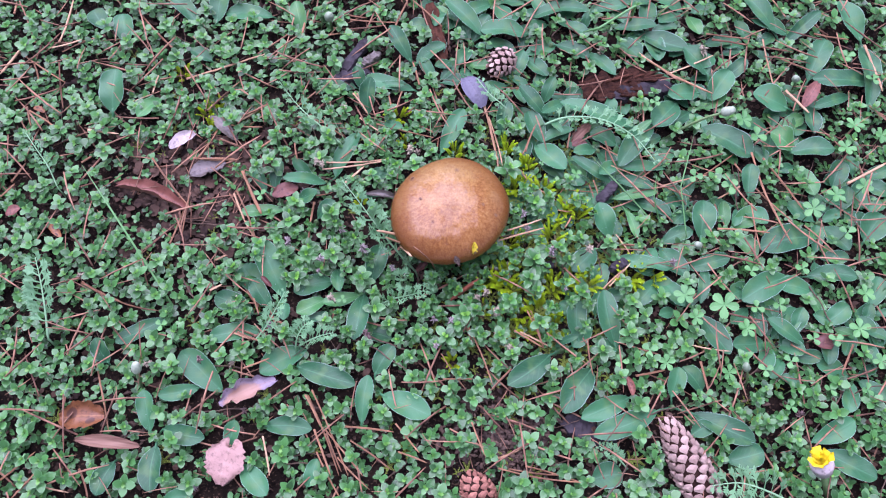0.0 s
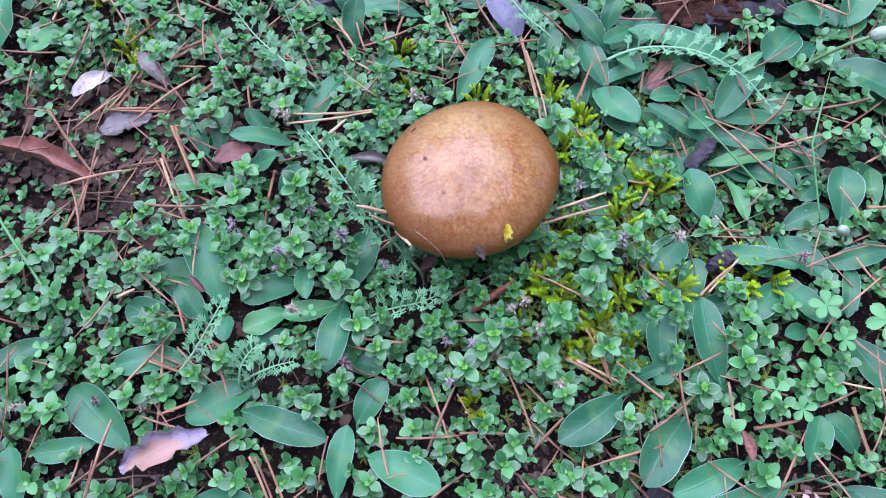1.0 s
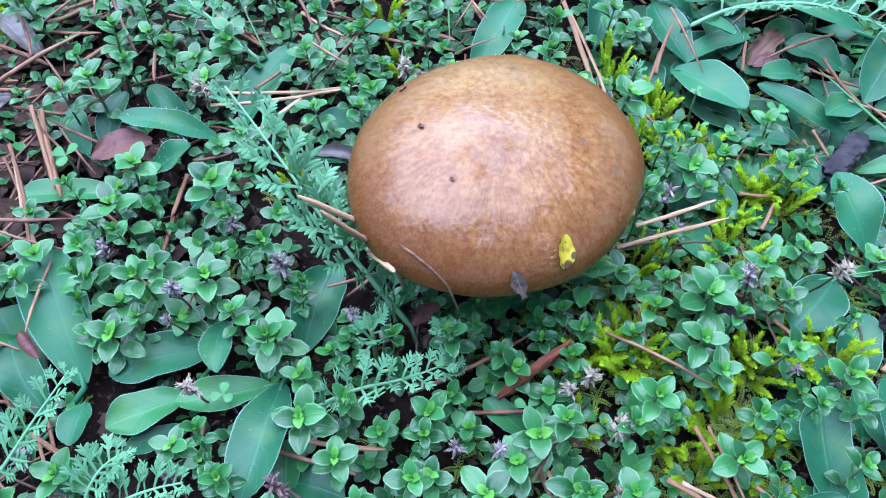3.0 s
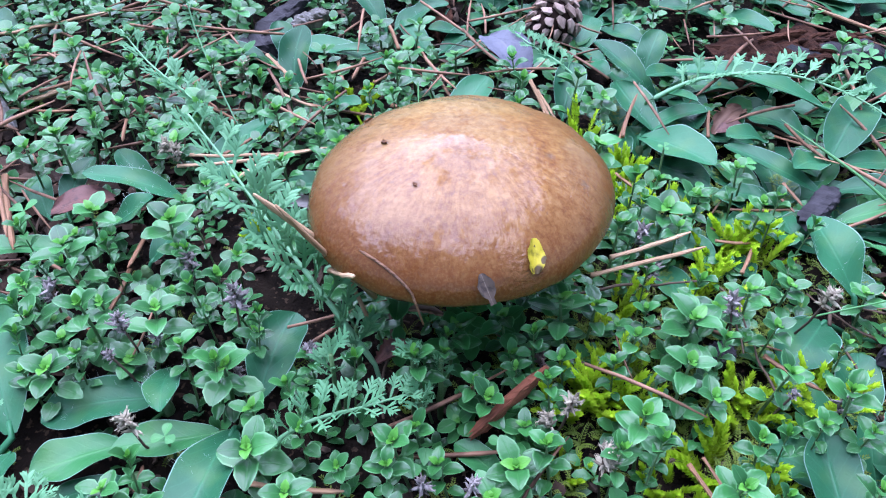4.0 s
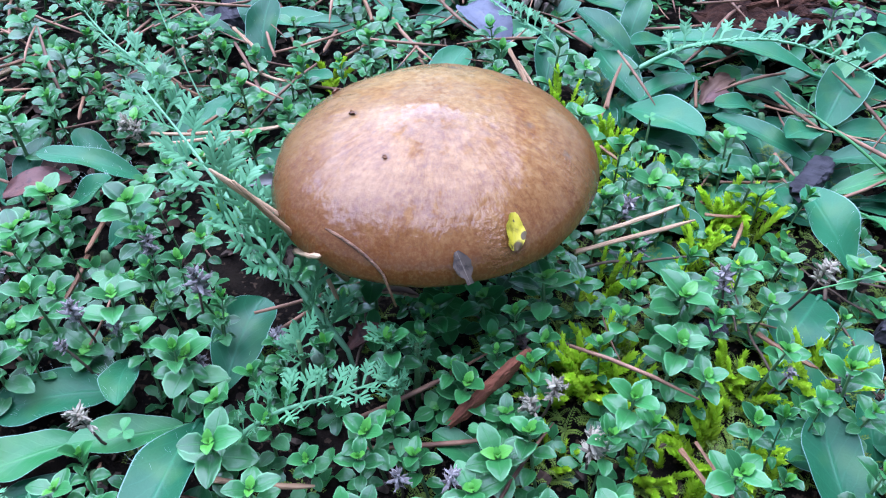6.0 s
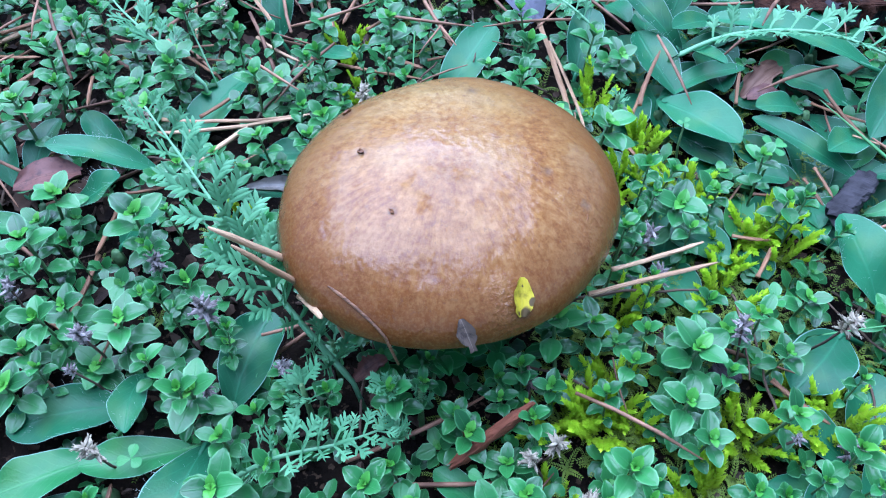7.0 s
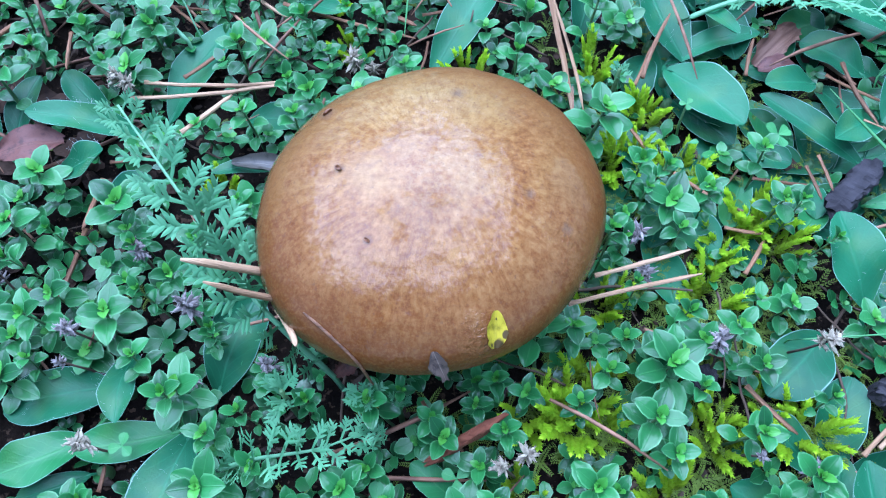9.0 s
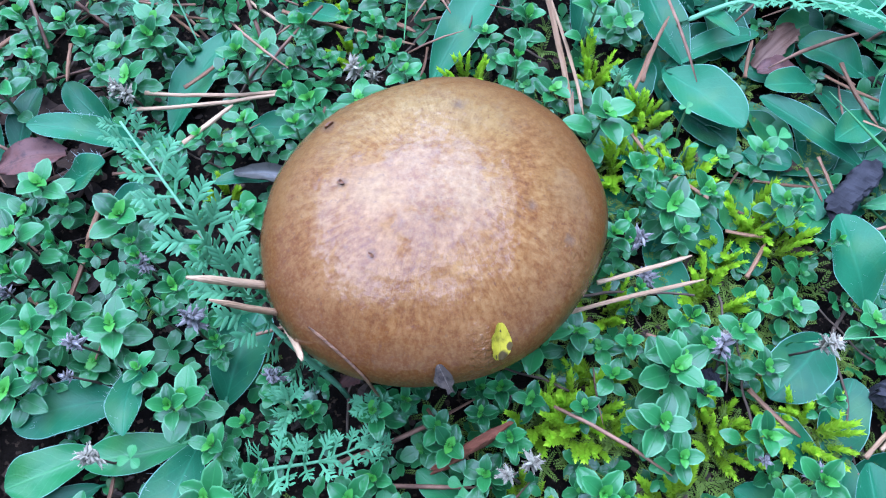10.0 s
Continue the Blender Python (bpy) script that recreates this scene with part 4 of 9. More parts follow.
def hawkweed_flower(foot, top, size):
    """A half-open yellow flower head on a downy stalk."""
    f0, t0 = Vector(foot), Vector(top)
    g = ground_z(f0.x, f0.y)
    flower = thing("hawkweed_flower", "half-open yellow hawkweed flower on a pale stalk", "flower", m=pose(f0.x, f0.y, g))
    inv = flower.matrix_basis.inverted()
    a, b = inv @ Vector((f0.x, f0.y, g - 0.002)), inv @ t0
    way = (b - a).normalized()
    v, f, u = tube([a, a.lerp(b, 0.5), b], [size * 0.12, size * 0.12, size * 0.16], 8)
    part("stalk", mesh_of("stalk", v, f, STEM, u), flower)
    v, f, u = tube([b - way * size * 0.3, b, b + way * size * 0.6, b + way * size * 0.8], [size * 0.14, size * 0.42, size * 0.52, size * 0.50], 14)
    part("involucre", mesh_of("involucre", v, f, DEAD_PALE, u), flower, "pale downy cup of white-green bracts")
    rng = random.Random(77)
    turn = way.to_track_quat("Z", "X").to_matrix().to_4x4()
    for k in range(44):
        l = size * rng.uniform(0.5, 0.72)

        def place(uu, vv):
            return (vv * l, uu * l * (0.20 + 0.08 * vv), l * 0.1 * math.sin(vv * 3))

        v, f, u = sheet(2, 3, place, 0.0002)
        part("petal", mesh_of("petal", v, f, YELLOW, u), flower, "", Matrix.Translation(b + way * size * 0.7) @ turn @ pose(0, 0, 0, 0, -rng.uniform(52, 86), k * 137.5) @ pose(size * 0.1 * (k % 3), 0, 0))



# ---- the plants and litter, kind by kind ----

# hawkweed rosettes
rosette = hawkweed_plant(-0.0737, 0.2694)
hawkweed_leaf(rosette, (-0.0668, 0.2740, -0.0005), (-0.0502, 0.3091, 0.0045), 0.0127, 0.05)
hawkweed_leaf(rosette, (-0.0737, 0.2677, 0.0014), (-0.1026, 0.2653, 0.0143), 0.0092, 0.07, hairy=True)
hawkweed_leaf(rosette, (-0.0843, 0.2729, 0.0016), (-0.0977, 0.2829, 0.0101), 0.0085, 0.06)
rosette = hawkweed_plant(-0.1060, 0.2545)
hawkweed_leaf(rosette, (-0.1106, 0.2618, 0.0011), (-0.1066, 0.2829, 0.0071), 0.0094, 0.07)
hawkweed_leaf(rosette, (-0.1179, 0.2625, -0.0023), (-0.1265, 0.2804, 0.0010), 0.0086, 0.07)
hawkweed_leaf(rosette, (-0.0954, 0.2525, 0.0006), (-0.0774, 0.2542, 0.0137), 0.0108, 0.03, hairy=True)
hawkweed_leaf(rosette, (-0.1029, 0.2467, -0.0013), (-0.1336, 0.2428, 0.0021), 0.0104, 0.03, fresh=True)
rosette = hawkweed_plant(-0.0794, 0.2380)
hawkweed_leaf(rosette, (-0.0776, 0.2397, -0.0000), (-0.0653, 0.2507, 0.0065), 0.0104, 0.09)
rosette = hawkweed_plant(-0.0394, 0.3222)
hawkweed_leaf(rosette, (-0.0443, 0.3269, 0.0043), (-0.0420, 0.3493, 0.0205), 0.0124, 0.05, hairy=True)
hawkweed_leaf(rosette, (-0.0320, 0.3195, 0.0040), (-0.0174, 0.3103, 0.0105), 0.0077, 0.05)
rosette = hawkweed_plant(-0.0883, 0.3551)
hawkweed_leaf(rosette, (-0.0843, 0.3538, 0.0047), (-0.0582, 0.3453, 0.0083), 0.0086, 0.10)
rosette = hawkweed_plant(-0.0461, 0.2771)
hawkweed_leaf(rosette, (-0.0433, 0.2770, -0.0015), (-0.0248, 0.2766, 0.0008), 0.0096, 0.06)
rosette = hawkweed_plant(-0.0282, 0.2594)
hawkweed_leaf(rosette, (-0.0308, 0.2585, 0.0009), (-0.0480, 0.2524, 0.0076), 0.0052, 0.09)
rosette = hawkweed_plant(-0.0475, 0.3492)
hawkweed_leaf(rosette, (-0.0393, 0.3507, 0.0055), (-0.0167, 0.3490, 0.0105), 0.0059, 0.06)
hawkweed_leaf(rosette, (-0.0496, 0.3482, 0.0054), (-0.0547, 0.3627, 0.0151), 0.0096, 0.07)
hawkweed_leaf(rosette, (-0.0547, 0.3506, 0.0033), (-0.0794, 0.3510, 0.0066), 0.0106, 0.04)
rosette = hawkweed_plant(0.0092, 0.2890)
hawkweed_leaf(rosette, (0.0118, 0.2940, 0.0027), (0.0291, 0.3275, 0.0114), 0.0135, 0.07)
rosette = hawkweed_plant(0.0559, 0.3079)
hawkweed_leaf(rosette, (0.0567, 0.3113, 0.0036), (0.0623, 0.3340, 0.0137), 0.0118, 0.09)
rosette = hawkweed_plant(0.0939, 0.3281)
hawkweed_leaf(rosette, (0.0934, 0.3236, 0.0042), (0.0714, 0.3460, 0.0163), 0.0124, 0.07, hairy=True)
hawkweed_leaf(rosette, (0.0913, 0.3383, 0.0049), (0.0989, 0.3540, 0.0167), 0.0106, 0.08)
hawkweed_leaf(rosette, (0.0959, 0.3251, 0.0043), (0.1022, 0.3045, 0.0162), 0.0060, 0.08)
rosette = hawkweed_plant(0.0841, 0.2999)
hawkweed_leaf(rosette, (0.0900, 0.3031, 0.0032), (0.0780, 0.3276, 0.0094), 0.0146, 0.03, hairy=True)
hawkweed_leaf(rosette, (0.0846, 0.3038, 0.0016), (0.1131, 0.3147, 0.0057), 0.0080, 0.08)
hawkweed_leaf(rosette, (0.0839, 0.3007, 0.0030), (0.1042, 0.2785, 0.0079), 0.0164, 0.07)
hawkweed_leaf(rosette, (0.0862, 0.2918, -0.0014), (0.1035, 0.2766, -0.0002), 0.0126, 0.05)
rosette = hawkweed_plant(0.1115, 0.3422)
hawkweed_leaf(rosette, (0.1085, 0.3396, 0.0050), (0.0880, 0.3225, 0.0151), 0.0090, 0.03)
rosette = hawkweed_plant(0.1315, 0.2990)
hawkweed_leaf(rosette, (0.1287, 0.2980, 0.0029), (0.1105, 0.2913, 0.0106), 0.0096, 0.09)
rosette = hawkweed_plant(0.1431, 0.2616)
hawkweed_leaf(rosette, (0.1400, 0.2698, 0.0015), (0.1096, 0.2888, 0.0084), 0.0094, 0.06)
hawkweed_leaf(rosette, (0.1438, 0.2723, 0.0016), (0.1684, 0.2646, 0.0072), 0.0097, 0.08)
hawkweed_leaf(rosette, (0.1394, 0.2579, -0.0001), (0.1727, 0.2627, 0.0041), 0.0088, 0.09, fresh=True)
hawkweed_leaf(rosette, (0.1529, 0.2564, -0.0014), (0.1815, 0.2443, 0.0012), 0.0127, 0.08)
hawkweed_leaf(rosette, (0.1487, 0.2485, -0.0006), (0.1536, 0.2256, 0.0023), 0.0073, 0.09, fresh=True)
rosette = hawkweed_plant(0.1481, 0.2969)
hawkweed_leaf(rosette, (0.1467, 0.2863, 0.0023), (0.1284, 0.2732, 0.0107), 0.0103, 0.06)
hawkweed_leaf(rosette, (0.1458, 0.3039, 0.0004), (0.1259, 0.3132, 0.0037), 0.0137, 0.09)
hawkweed_leaf(rosette, (0.1492, 0.3024, 0.0031), (0.1709, 0.3175, 0.0149), 0.0065, 0.06, fresh=True)
rosette = hawkweed_plant(0.1719, 0.3217)
hawkweed_leaf(rosette, (0.1569, 0.3183, 0.0035), (0.1034, 0.3363, 0.0088), 0.0138, 0.10)
hawkweed_leaf(rosette, (0.1744, 0.3217, 0.0041), (0.1442, 0.2813, 0.0081), 0.0157, 0.09)
rosette = hawkweed_plant(0.1389, 0.3263)
hawkweed_leaf(rosette, (0.1395, 0.3283, 0.0040), (0.1437, 0.3417, 0.0091), 0.0115, 0.04)
rosette = hawkweed_plant(0.1981, 0.3428)
hawkweed_leaf(rosette, (0.1949, 0.3390, 0.0050), (0.1734, 0.3143, 0.0107), 0.0190, 0.04)
rosette = hawkweed_plant(0.1847, 0.2834)
hawkweed_leaf(rosette, (0.1799, 0.2830, 0.0017), (0.1482, 0.2805, 0.0060), 0.0090, 0.05)
rosette = hawkweed_plant(0.1342, 0.2170)
hawkweed_leaf(rosette, (0.1346, 0.2267, -0.0007), (0.1259, 0.2496, 0.0105), 0.0157, 0.10, hairy=True)
hawkweed_leaf(rosette, (0.1238, 0.2190, -0.0039), (0.1062, 0.2006, -0.0020), 0.0162, 0.06)
hawkweed_leaf(rosette, (0.1377, 0.2110, -0.0030), (0.1664, 0.2062, 0.0003), 0.0107, 0.07, hairy=True)
hawkweed_leaf(rosette, (0.1455, 0.2099, -0.0019), (0.1759, 0.2016, 0.0021), 0.0106, 0.05)
rosette = hawkweed_plant(0.1052, 0.2760)
hawkweed_leaf(rosette, (0.1071, 0.2753, -0.0016), (0.1197, 0.2706, 0.0005), 0.0090, 0.07)
rosette = hawkweed_plant(-0.1053, 0.1708)
hawkweed_leaf(rosette, (-0.0987, 0.1806, -0.0030), (-0.1178, 0.2195, 0.0080), 0.0178, 0.06, hairy=True)
hawkweed_leaf(rosette, (-0.1132, 0.1831, -0.0056), (-0.1297, 0.2032, -0.0018), 0.0174, 0.05)
hawkweed_leaf(rosette, (-0.1068, 0.1719, -0.0034), (-0.1203, 0.1908, 0.0035), 0.0115, 0.07, hairy=True)
hawkweed_leaf(rosette, (-0.0969, 0.1752, -0.0032), (-0.0962, 0.1616, 0.0011), 0.0088, 0.07)
hawkweed_leaf(rosette, (-0.1194, 0.1690, -0.0075), (-0.1469, 0.1811, -0.0049), 0.0150, 0.09)
hawkweed_leaf(rosette, (-0.1133, 0.1552, -0.0046), (-0.1467, 0.1489, -0.0006), 0.0130, 0.08)
rosette = hawkweed_plant(-0.1164, 0.1934)
hawkweed_leaf(rosette, (-0.1176, 0.1926, -0.0024), (-0.1258, 0.1872, 0.0074), 0.0044, 0.10, fresh=True)
rosette = hawkweed_plant(-0.0631, 0.1922)
hawkweed_leaf(rosette, (-0.0651, 0.1922, -0.0040), (-0.0914, 0.1832, -0.0008), 0.0137, 0.09, hairy=True)
hawkweed_leaf(rosette, (-0.0609, 0.2005, -0.0020), (-0.0584, 0.1807, 0.0070), 0.0092, 0.10, hairy=True)
hawkweed_leaf(rosette, (-0.0695, 0.1781, -0.0035), (-0.0880, 0.1670, 0.0004), 0.0122, 0.08, fresh=True)
rosette = hawkweed_plant(-0.0407, 0.1859)
hawkweed_leaf(rosette, (-0.0459, 0.1816, -0.0039), (-0.0707, 0.1748, -0.0003), 0.0103, 0.04, fresh=True)
hawkweed_leaf(rosette, (-0.0422, 0.1817, -0.0029), (-0.0475, 0.1469, 0.0043), 0.0146, 0.09, hairy=True)
hawkweed_leaf(rosette, (-0.0375, 0.1920, -0.0040), (-0.0306, 0.2185, 0.0009), 0.0148, 0.10)
rosette = hawkweed_plant(-0.0649, 0.1709)
hawkweed_leaf(rosette, (-0.0673, 0.1697, -0.0063), (-0.0834, 0.1621, -0.0039), 0.0067, 0.09)
rosette = hawkweed_plant(-0.0399, 0.1523)
hawkweed_leaf(rosette, (-0.0386, 0.1511, -0.0078), (-0.0390, 0.1662, -0.0047), 0.0082, 0.07, fresh=True)
hawkweed_leaf(rosette, (-0.0388, 0.1552, -0.0076), (-0.0224, 0.1509, -0.0055), 0.0128, 0.08)
rosette = hawkweed_plant(0.0959, 0.1443)
hawkweed_leaf(rosette, (0.1077, 0.1494, -0.0045), (0.1068, 0.1779, 0.0029), 0.0138, 0.04)
hawkweed_leaf(rosette, (0.0911, 0.1459, -0.0047), (0.1054, 0.1502, 0.0065), 0.0052, 0.09)
hawkweed_leaf(rosette, (0.0865, 0.1391, -0.0050), (0.0567, 0.1171, 0.0009), 0.0161, 0.07)
rosette = hawkweed_plant(0.1371, 0.1427)
hawkweed_leaf(rosette, (0.1330, 0.1456, -0.0047), (0.1256, 0.1840, 0.0052), 0.0150, 0.05, hairy=True)
hawkweed_leaf(rosette, (0.1374, 0.1459, -0.0069), (0.1190, 0.1474, -0.0036), 0.0091, 0.03)
rosette = hawkweed_plant(0.0280, 0.1682)
hawkweed_leaf(rosette, (0.0263, 0.1694, -0.0057), (0.0147, 0.1774, -0.0021), 0.0075, 0.09, fresh=True)
rosette = hawkweed_plant(-0.2380, 0.3204)
hawkweed_leaf(rosette, (-0.2380, 0.3253, 0.0043), (-0.2381, 0.3584, 0.0129), 0.0194, 0.10)
rosette = hawkweed_plant(-0.2015, 0.3406)
hawkweed_leaf(rosette, (-0.2032, 0.3372, 0.0049), (-0.2146, 0.3145, 0.0147), 0.0115, 0.04, fresh=True)
rosette = hawkweed_plant(-0.2355, 0.3835)
hawkweed_leaf(rosette, (-0.2365, 0.3873, 0.0058), (-0.2432, 0.4126, 0.0106), 0.0152, 0.09)
rosette = hawkweed_plant(-0.2534, 0.3988)
hawkweed_leaf(rosette, (-0.2551, 0.4012, 0.0059), (-0.2665, 0.4167, 0.0098), 0.0149, 0.06)
rosette = hawkweed_plant(-0.1736, 0.4037)
hawkweed_leaf(rosette, (-0.1827, 0.4062, 0.0083), (-0.2048, 0.4277, 0.0144), 0.0136, 0.04)
hawkweed_leaf(rosette, (-0.1672, 0.4086, 0.0084), (-0.1638, 0.4362, 0.0148), 0.0154, 0.05)
rosette = hawkweed_plant(-0.1191, 0.4156)
hawkweed_leaf(rosette, (-0.1245, 0.4155, 0.0066), (-0.1609, 0.4150, 0.0097), 0.0145, 0.08)
rosette = hawkweed_plant(-0.0973, 0.3958)
hawkweed_leaf(rosette, (-0.0982, 0.3992, 0.0080), (-0.1047, 0.4221, 0.0181), 0.0122, 0.09, fresh=True)
rosette = hawkweed_plant(-0.1661, 0.3717)
hawkweed_leaf(rosette, (-0.1685, 0.3728, 0.0050), (-0.1847, 0.3803, 0.0090), 0.0111, 0.03)
rosette = hawkweed_plant(-0.0102, 0.3708)
hawkweed_leaf(rosette, (-0.0123, 0.3744, 0.0067), (-0.0289, 0.3990, 0.0189), 0.0125, 0.07)
hawkweed_leaf(rosette, (-0.0074, 0.3731, 0.0057), (0.0149, 0.3884, 0.0104), 0.0125, 0.03)
rosette = hawkweed_plant(-0.0036, 0.3482)
hawkweed_leaf(rosette, (-0.0097, 0.3493, 0.0033), (-0.0503, 0.3566, 0.0068), 0.0123, 0.08)
rosette = hawkweed_plant(0.0484, 0.3957)
hawkweed_leaf(rosette, (0.0440, 0.3997, 0.0080), (0.0147, 0.4267, 0.0183), 0.0145, 0.05)
rosette = hawkweed_plant(0.0820, 0.4088)
hawkweed_leaf(rosette, (0.0806, 0.4016, 0.0065), (0.0430, 0.4025, 0.0101), 0.0173, 0.09)
hawkweed_leaf(rosette, (0.0846, 0.4168, 0.0088), (0.1309, 0.4213, 0.0141), 0.0137, 0.10)
rosette = hawkweed_plant(0.1031, 0.4151)
hawkweed_leaf(rosette, (0.1065, 0.4128, 0.0086), (0.1294, 0.3975, 0.0129), 0.0109, 0.07)
rosette = hawkweed_plant(0.1252, 0.3948)
hawkweed_leaf(rosette, (0.1253, 0.4039, 0.0082), (0.1293, 0.4154, 0.0198), 0.0073, 0.10)
hawkweed_leaf(rosette, (0.1286, 0.3837, 0.0072), (0.1473, 0.3594, 0.0130), 0.0107, 0.05)
rosette = hawkweed_plant(0.1305, 0.4228)
hawkweed_leaf(rosette, (0.1348, 0.4232, 0.0092), (0.1635, 0.4264, 0.0143), 0.0110, 0.04)
rosette = hawkweed_plant(0.1550, 0.4040)
hawkweed_leaf(rosette, (0.1521, 0.4072, 0.0084), (0.1848, 0.4077, 0.0134), 0.0128, 0.07)
hawkweed_leaf(rosette, (0.1710, 0.4021, 0.0081), (0.2076, 0.3857, 0.0123), 0.0172, 0.03)
hawkweed_leaf(rosette, (0.1545, 0.3976, 0.0063), (0.1694, 0.3793, 0.0090), 0.0172, 0.04)
rosette = hawkweed_plant(0.1789, 0.4071)
hawkweed_leaf(rosette, (0.1796, 0.4030, 0.0072), (0.1842, 0.3757, 0.0098), 0.0154, 0.06)
rosette = hawkweed_plant(0.1006, 0.3941)
hawkweed_leaf(rosette, (0.1043, 0.3920, 0.0066), (0.1285, 0.3779, 0.0099), 0.0126, 0.07)
rosette = hawkweed_plant(0.2233, 0.3526)
hawkweed_leaf(rosette, (0.2229, 0.3660, 0.0063), (0.2042, 0.3865, 0.0133), 0.0197, 0.04)
hawkweed_leaf(rosette, (0.2137, 0.3489, 0.0054), (0.1877, 0.3442, 0.0102), 0.0150, 0.03)
hawkweed_leaf(rosette, (0.2214, 0.3424, 0.0051), (0.2383, 0.3650, 0.0133), 0.0168, 0.09)
hawkweed_leaf(rosette, (0.2340, 0.3610, 0.0060), (0.2531, 0.3756, 0.0138), 0.0116, 0.05)
rosette = hawkweed_plant(0.2898, 0.3982)
hawkweed_leaf(rosette, (0.2828, 0.4042, 0.0082), (0.2510, 0.4432, 0.0172), 0.0157, 0.10)
hawkweed_leaf(rosette, (0.2890, 0.3962, 0.0078), (0.3172, 0.4191, 0.0200), 0.0109, 0.09)
hawkweed_leaf(rosette, (0.2926, 0.4051, 0.0073), (0.2639, 0.4168, 0.0118), 0.0129, 0.06)
rosette = hawkweed_plant(0.3540, 0.3952)
hawkweed_leaf(rosette, (0.3517, 0.4000, 0.0080), (0.3362, 0.4321, 0.0166), 0.0175, 0.06)
rosette = hawkweed_plant(0.3010, 0.3579)
hawkweed_leaf(rosette, (0.3038, 0.3632, 0.0046), (0.3227, 0.3991, 0.0100), 0.0172, 0.07)
rosette = hawkweed_plant(0.3611, 0.3612)
hawkweed_leaf(rosette, (0.3535, 0.3609, 0.0060), (0.3032, 0.3591, 0.0120), 0.0170, 0.08)
rosette = hawkweed_plant(0.2921, 0.3387)
hawkweed_leaf(rosette, (0.2817, 0.3363, 0.0048), (0.2543, 0.3456, 0.0113), 0.0220, 0.07)
hawkweed_leaf(rosette, (0.2982, 0.3386, 0.0049), (0.2972, 0.3117, 0.0086), 0.0131, 0.07)
rosette = hawkweed_plant(0.3380, 0.3504)
hawkweed_leaf(rosette, (0.3331, 0.3482, 0.0054), (0.3000, 0.3338, 0.0107), 0.0097, 0.07)
rosette = hawkweed_plant(0.3471, 0.3299)
hawkweed_leaf(rosette, (0.3474, 0.3379, 0.0039), (0.3494, 0.3913, 0.0106), 0.0171, 0.10)
rosette = hawkweed_plant(0.2070, 0.3217)
hawkweed_leaf(rosette, (0.2123, 0.3179, 0.0029), (0.2478, 0.2929, 0.0056), 0.0225, 0.07)
rosette = hawkweed_plant(0.2789, 0.2979)
hawkweed_leaf(rosette, (0.2794, 0.2979, 0.0029), (0.3107, 0.2984, 0.0079), 0.0164, 0.06)
hawkweed_leaf(rosette, (0.2805, 0.2998, 0.0030), (0.2637, 0.3122, 0.0086), 0.0190, 0.08, fresh=True)
rosette = hawkweed_plant(0.2412, 0.2575)
hawkweed_leaf(rosette, (0.2417, 0.2611, 0.0011), (0.2451, 0.2851, 0.0073), 0.0127, 0.05)
rosette = hawkweed_plant(0.3051, 0.2660)
hawkweed_leaf(rosette, (0.3065, 0.2691, 0.0011), (0.3157, 0.2894, 0.0065), 0.0141, 0.05)
rosette = hawkweed_plant(0.2024, 0.2172)
hawkweed_leaf(rosette, (0.2025, 0.2278, -0.0028), (0.2072, 0.2566, 0.0018), 0.0175, 0.10)
hawkweed_leaf(rosette, (0.2021, 0.2063, -0.0027), (0.1949, 0.1765, -0.0002), 0.0081, 0.07)
rosette = hawkweed_plant(0.2940, 0.2312)
hawkweed_leaf(rosette, (0.2875, 0.2296, -0.0027), (0.2439, 0.2190, -0.0001), 0.0215, 0.07)
rosette = hawkweed_plant(0.3211, 0.2234)
hawkweed_leaf(rosette, (0.3234, 0.2263, -0.0017), (0.3385, 0.2458, 0.0033), 0.0200, 0.03)
rosette = hawkweed_plant(-0.1396, 0.1141)
hawkweed_leaf(rosette, (-0.1362, 0.1147, -0.0097), (-0.1658, 0.1410, -0.0060), 0.0184, 0.06)
hawkweed_leaf(rosette, (-0.1512, 0.1166, -0.0084), (-0.1767, 0.1105, -0.0055), 0.0106, 0.07)
rosette = hawkweed_plant(-0.1749, 0.1663)
hawkweed_leaf(rosette, (-0.1795, 0.1637, -0.0054), (-0.2098, 0.1461, -0.0027), 0.0116, 0.03)
rosette = hawkweed_plant(-0.2119, 0.1304)
hawkweed_leaf(rosette, (-0.2132, 0.1326, -0.0054), (-0.2215, 0.1474, 0.0034), 0.0107, 0.07, hairy=True)
rosette = hawkweed_plant(-0.0841, 0.1387)
hawkweed_leaf(rosette, (-0.0850, 0.1303, -0.0055), (-0.0454, 0.1174, -0.0011), 0.0145, 0.07)
hawkweed_leaf(rosette, (-0.0816, 0.1428, -0.0077), (-0.1107, 0.1263, -0.0057), 0.0170, 0.03)
rosette = hawkweed_plant(-0.0332, 0.1184)
hawkweed_leaf(rosette, (-0.0328, 0.1260, -0.0061), (-0.0208, 0.1452, -0.0007), 0.0131, 0.07)
hawkweed_leaf(rosette, (-0.0270, 0.1114, -0.0064), (0.0050, 0.0969, -0.0012), 0.0166, 0.06)
rosette = hawkweed_plant(-0.0415, 0.0892)
hawkweed_leaf(rosette, (-0.0409, 0.0938, -0.0095), (-0.0373, 0.1249, -0.0048), 0.0114, 0.08)
rosette = hawkweed_plant(-0.1760, 0.0852)
hawkweed_leaf(rosette, (-0.1793, 0.0877, -0.0076), (-0.1855, 0.1133, -0.0013), 0.0119, 0.05, hairy=True)
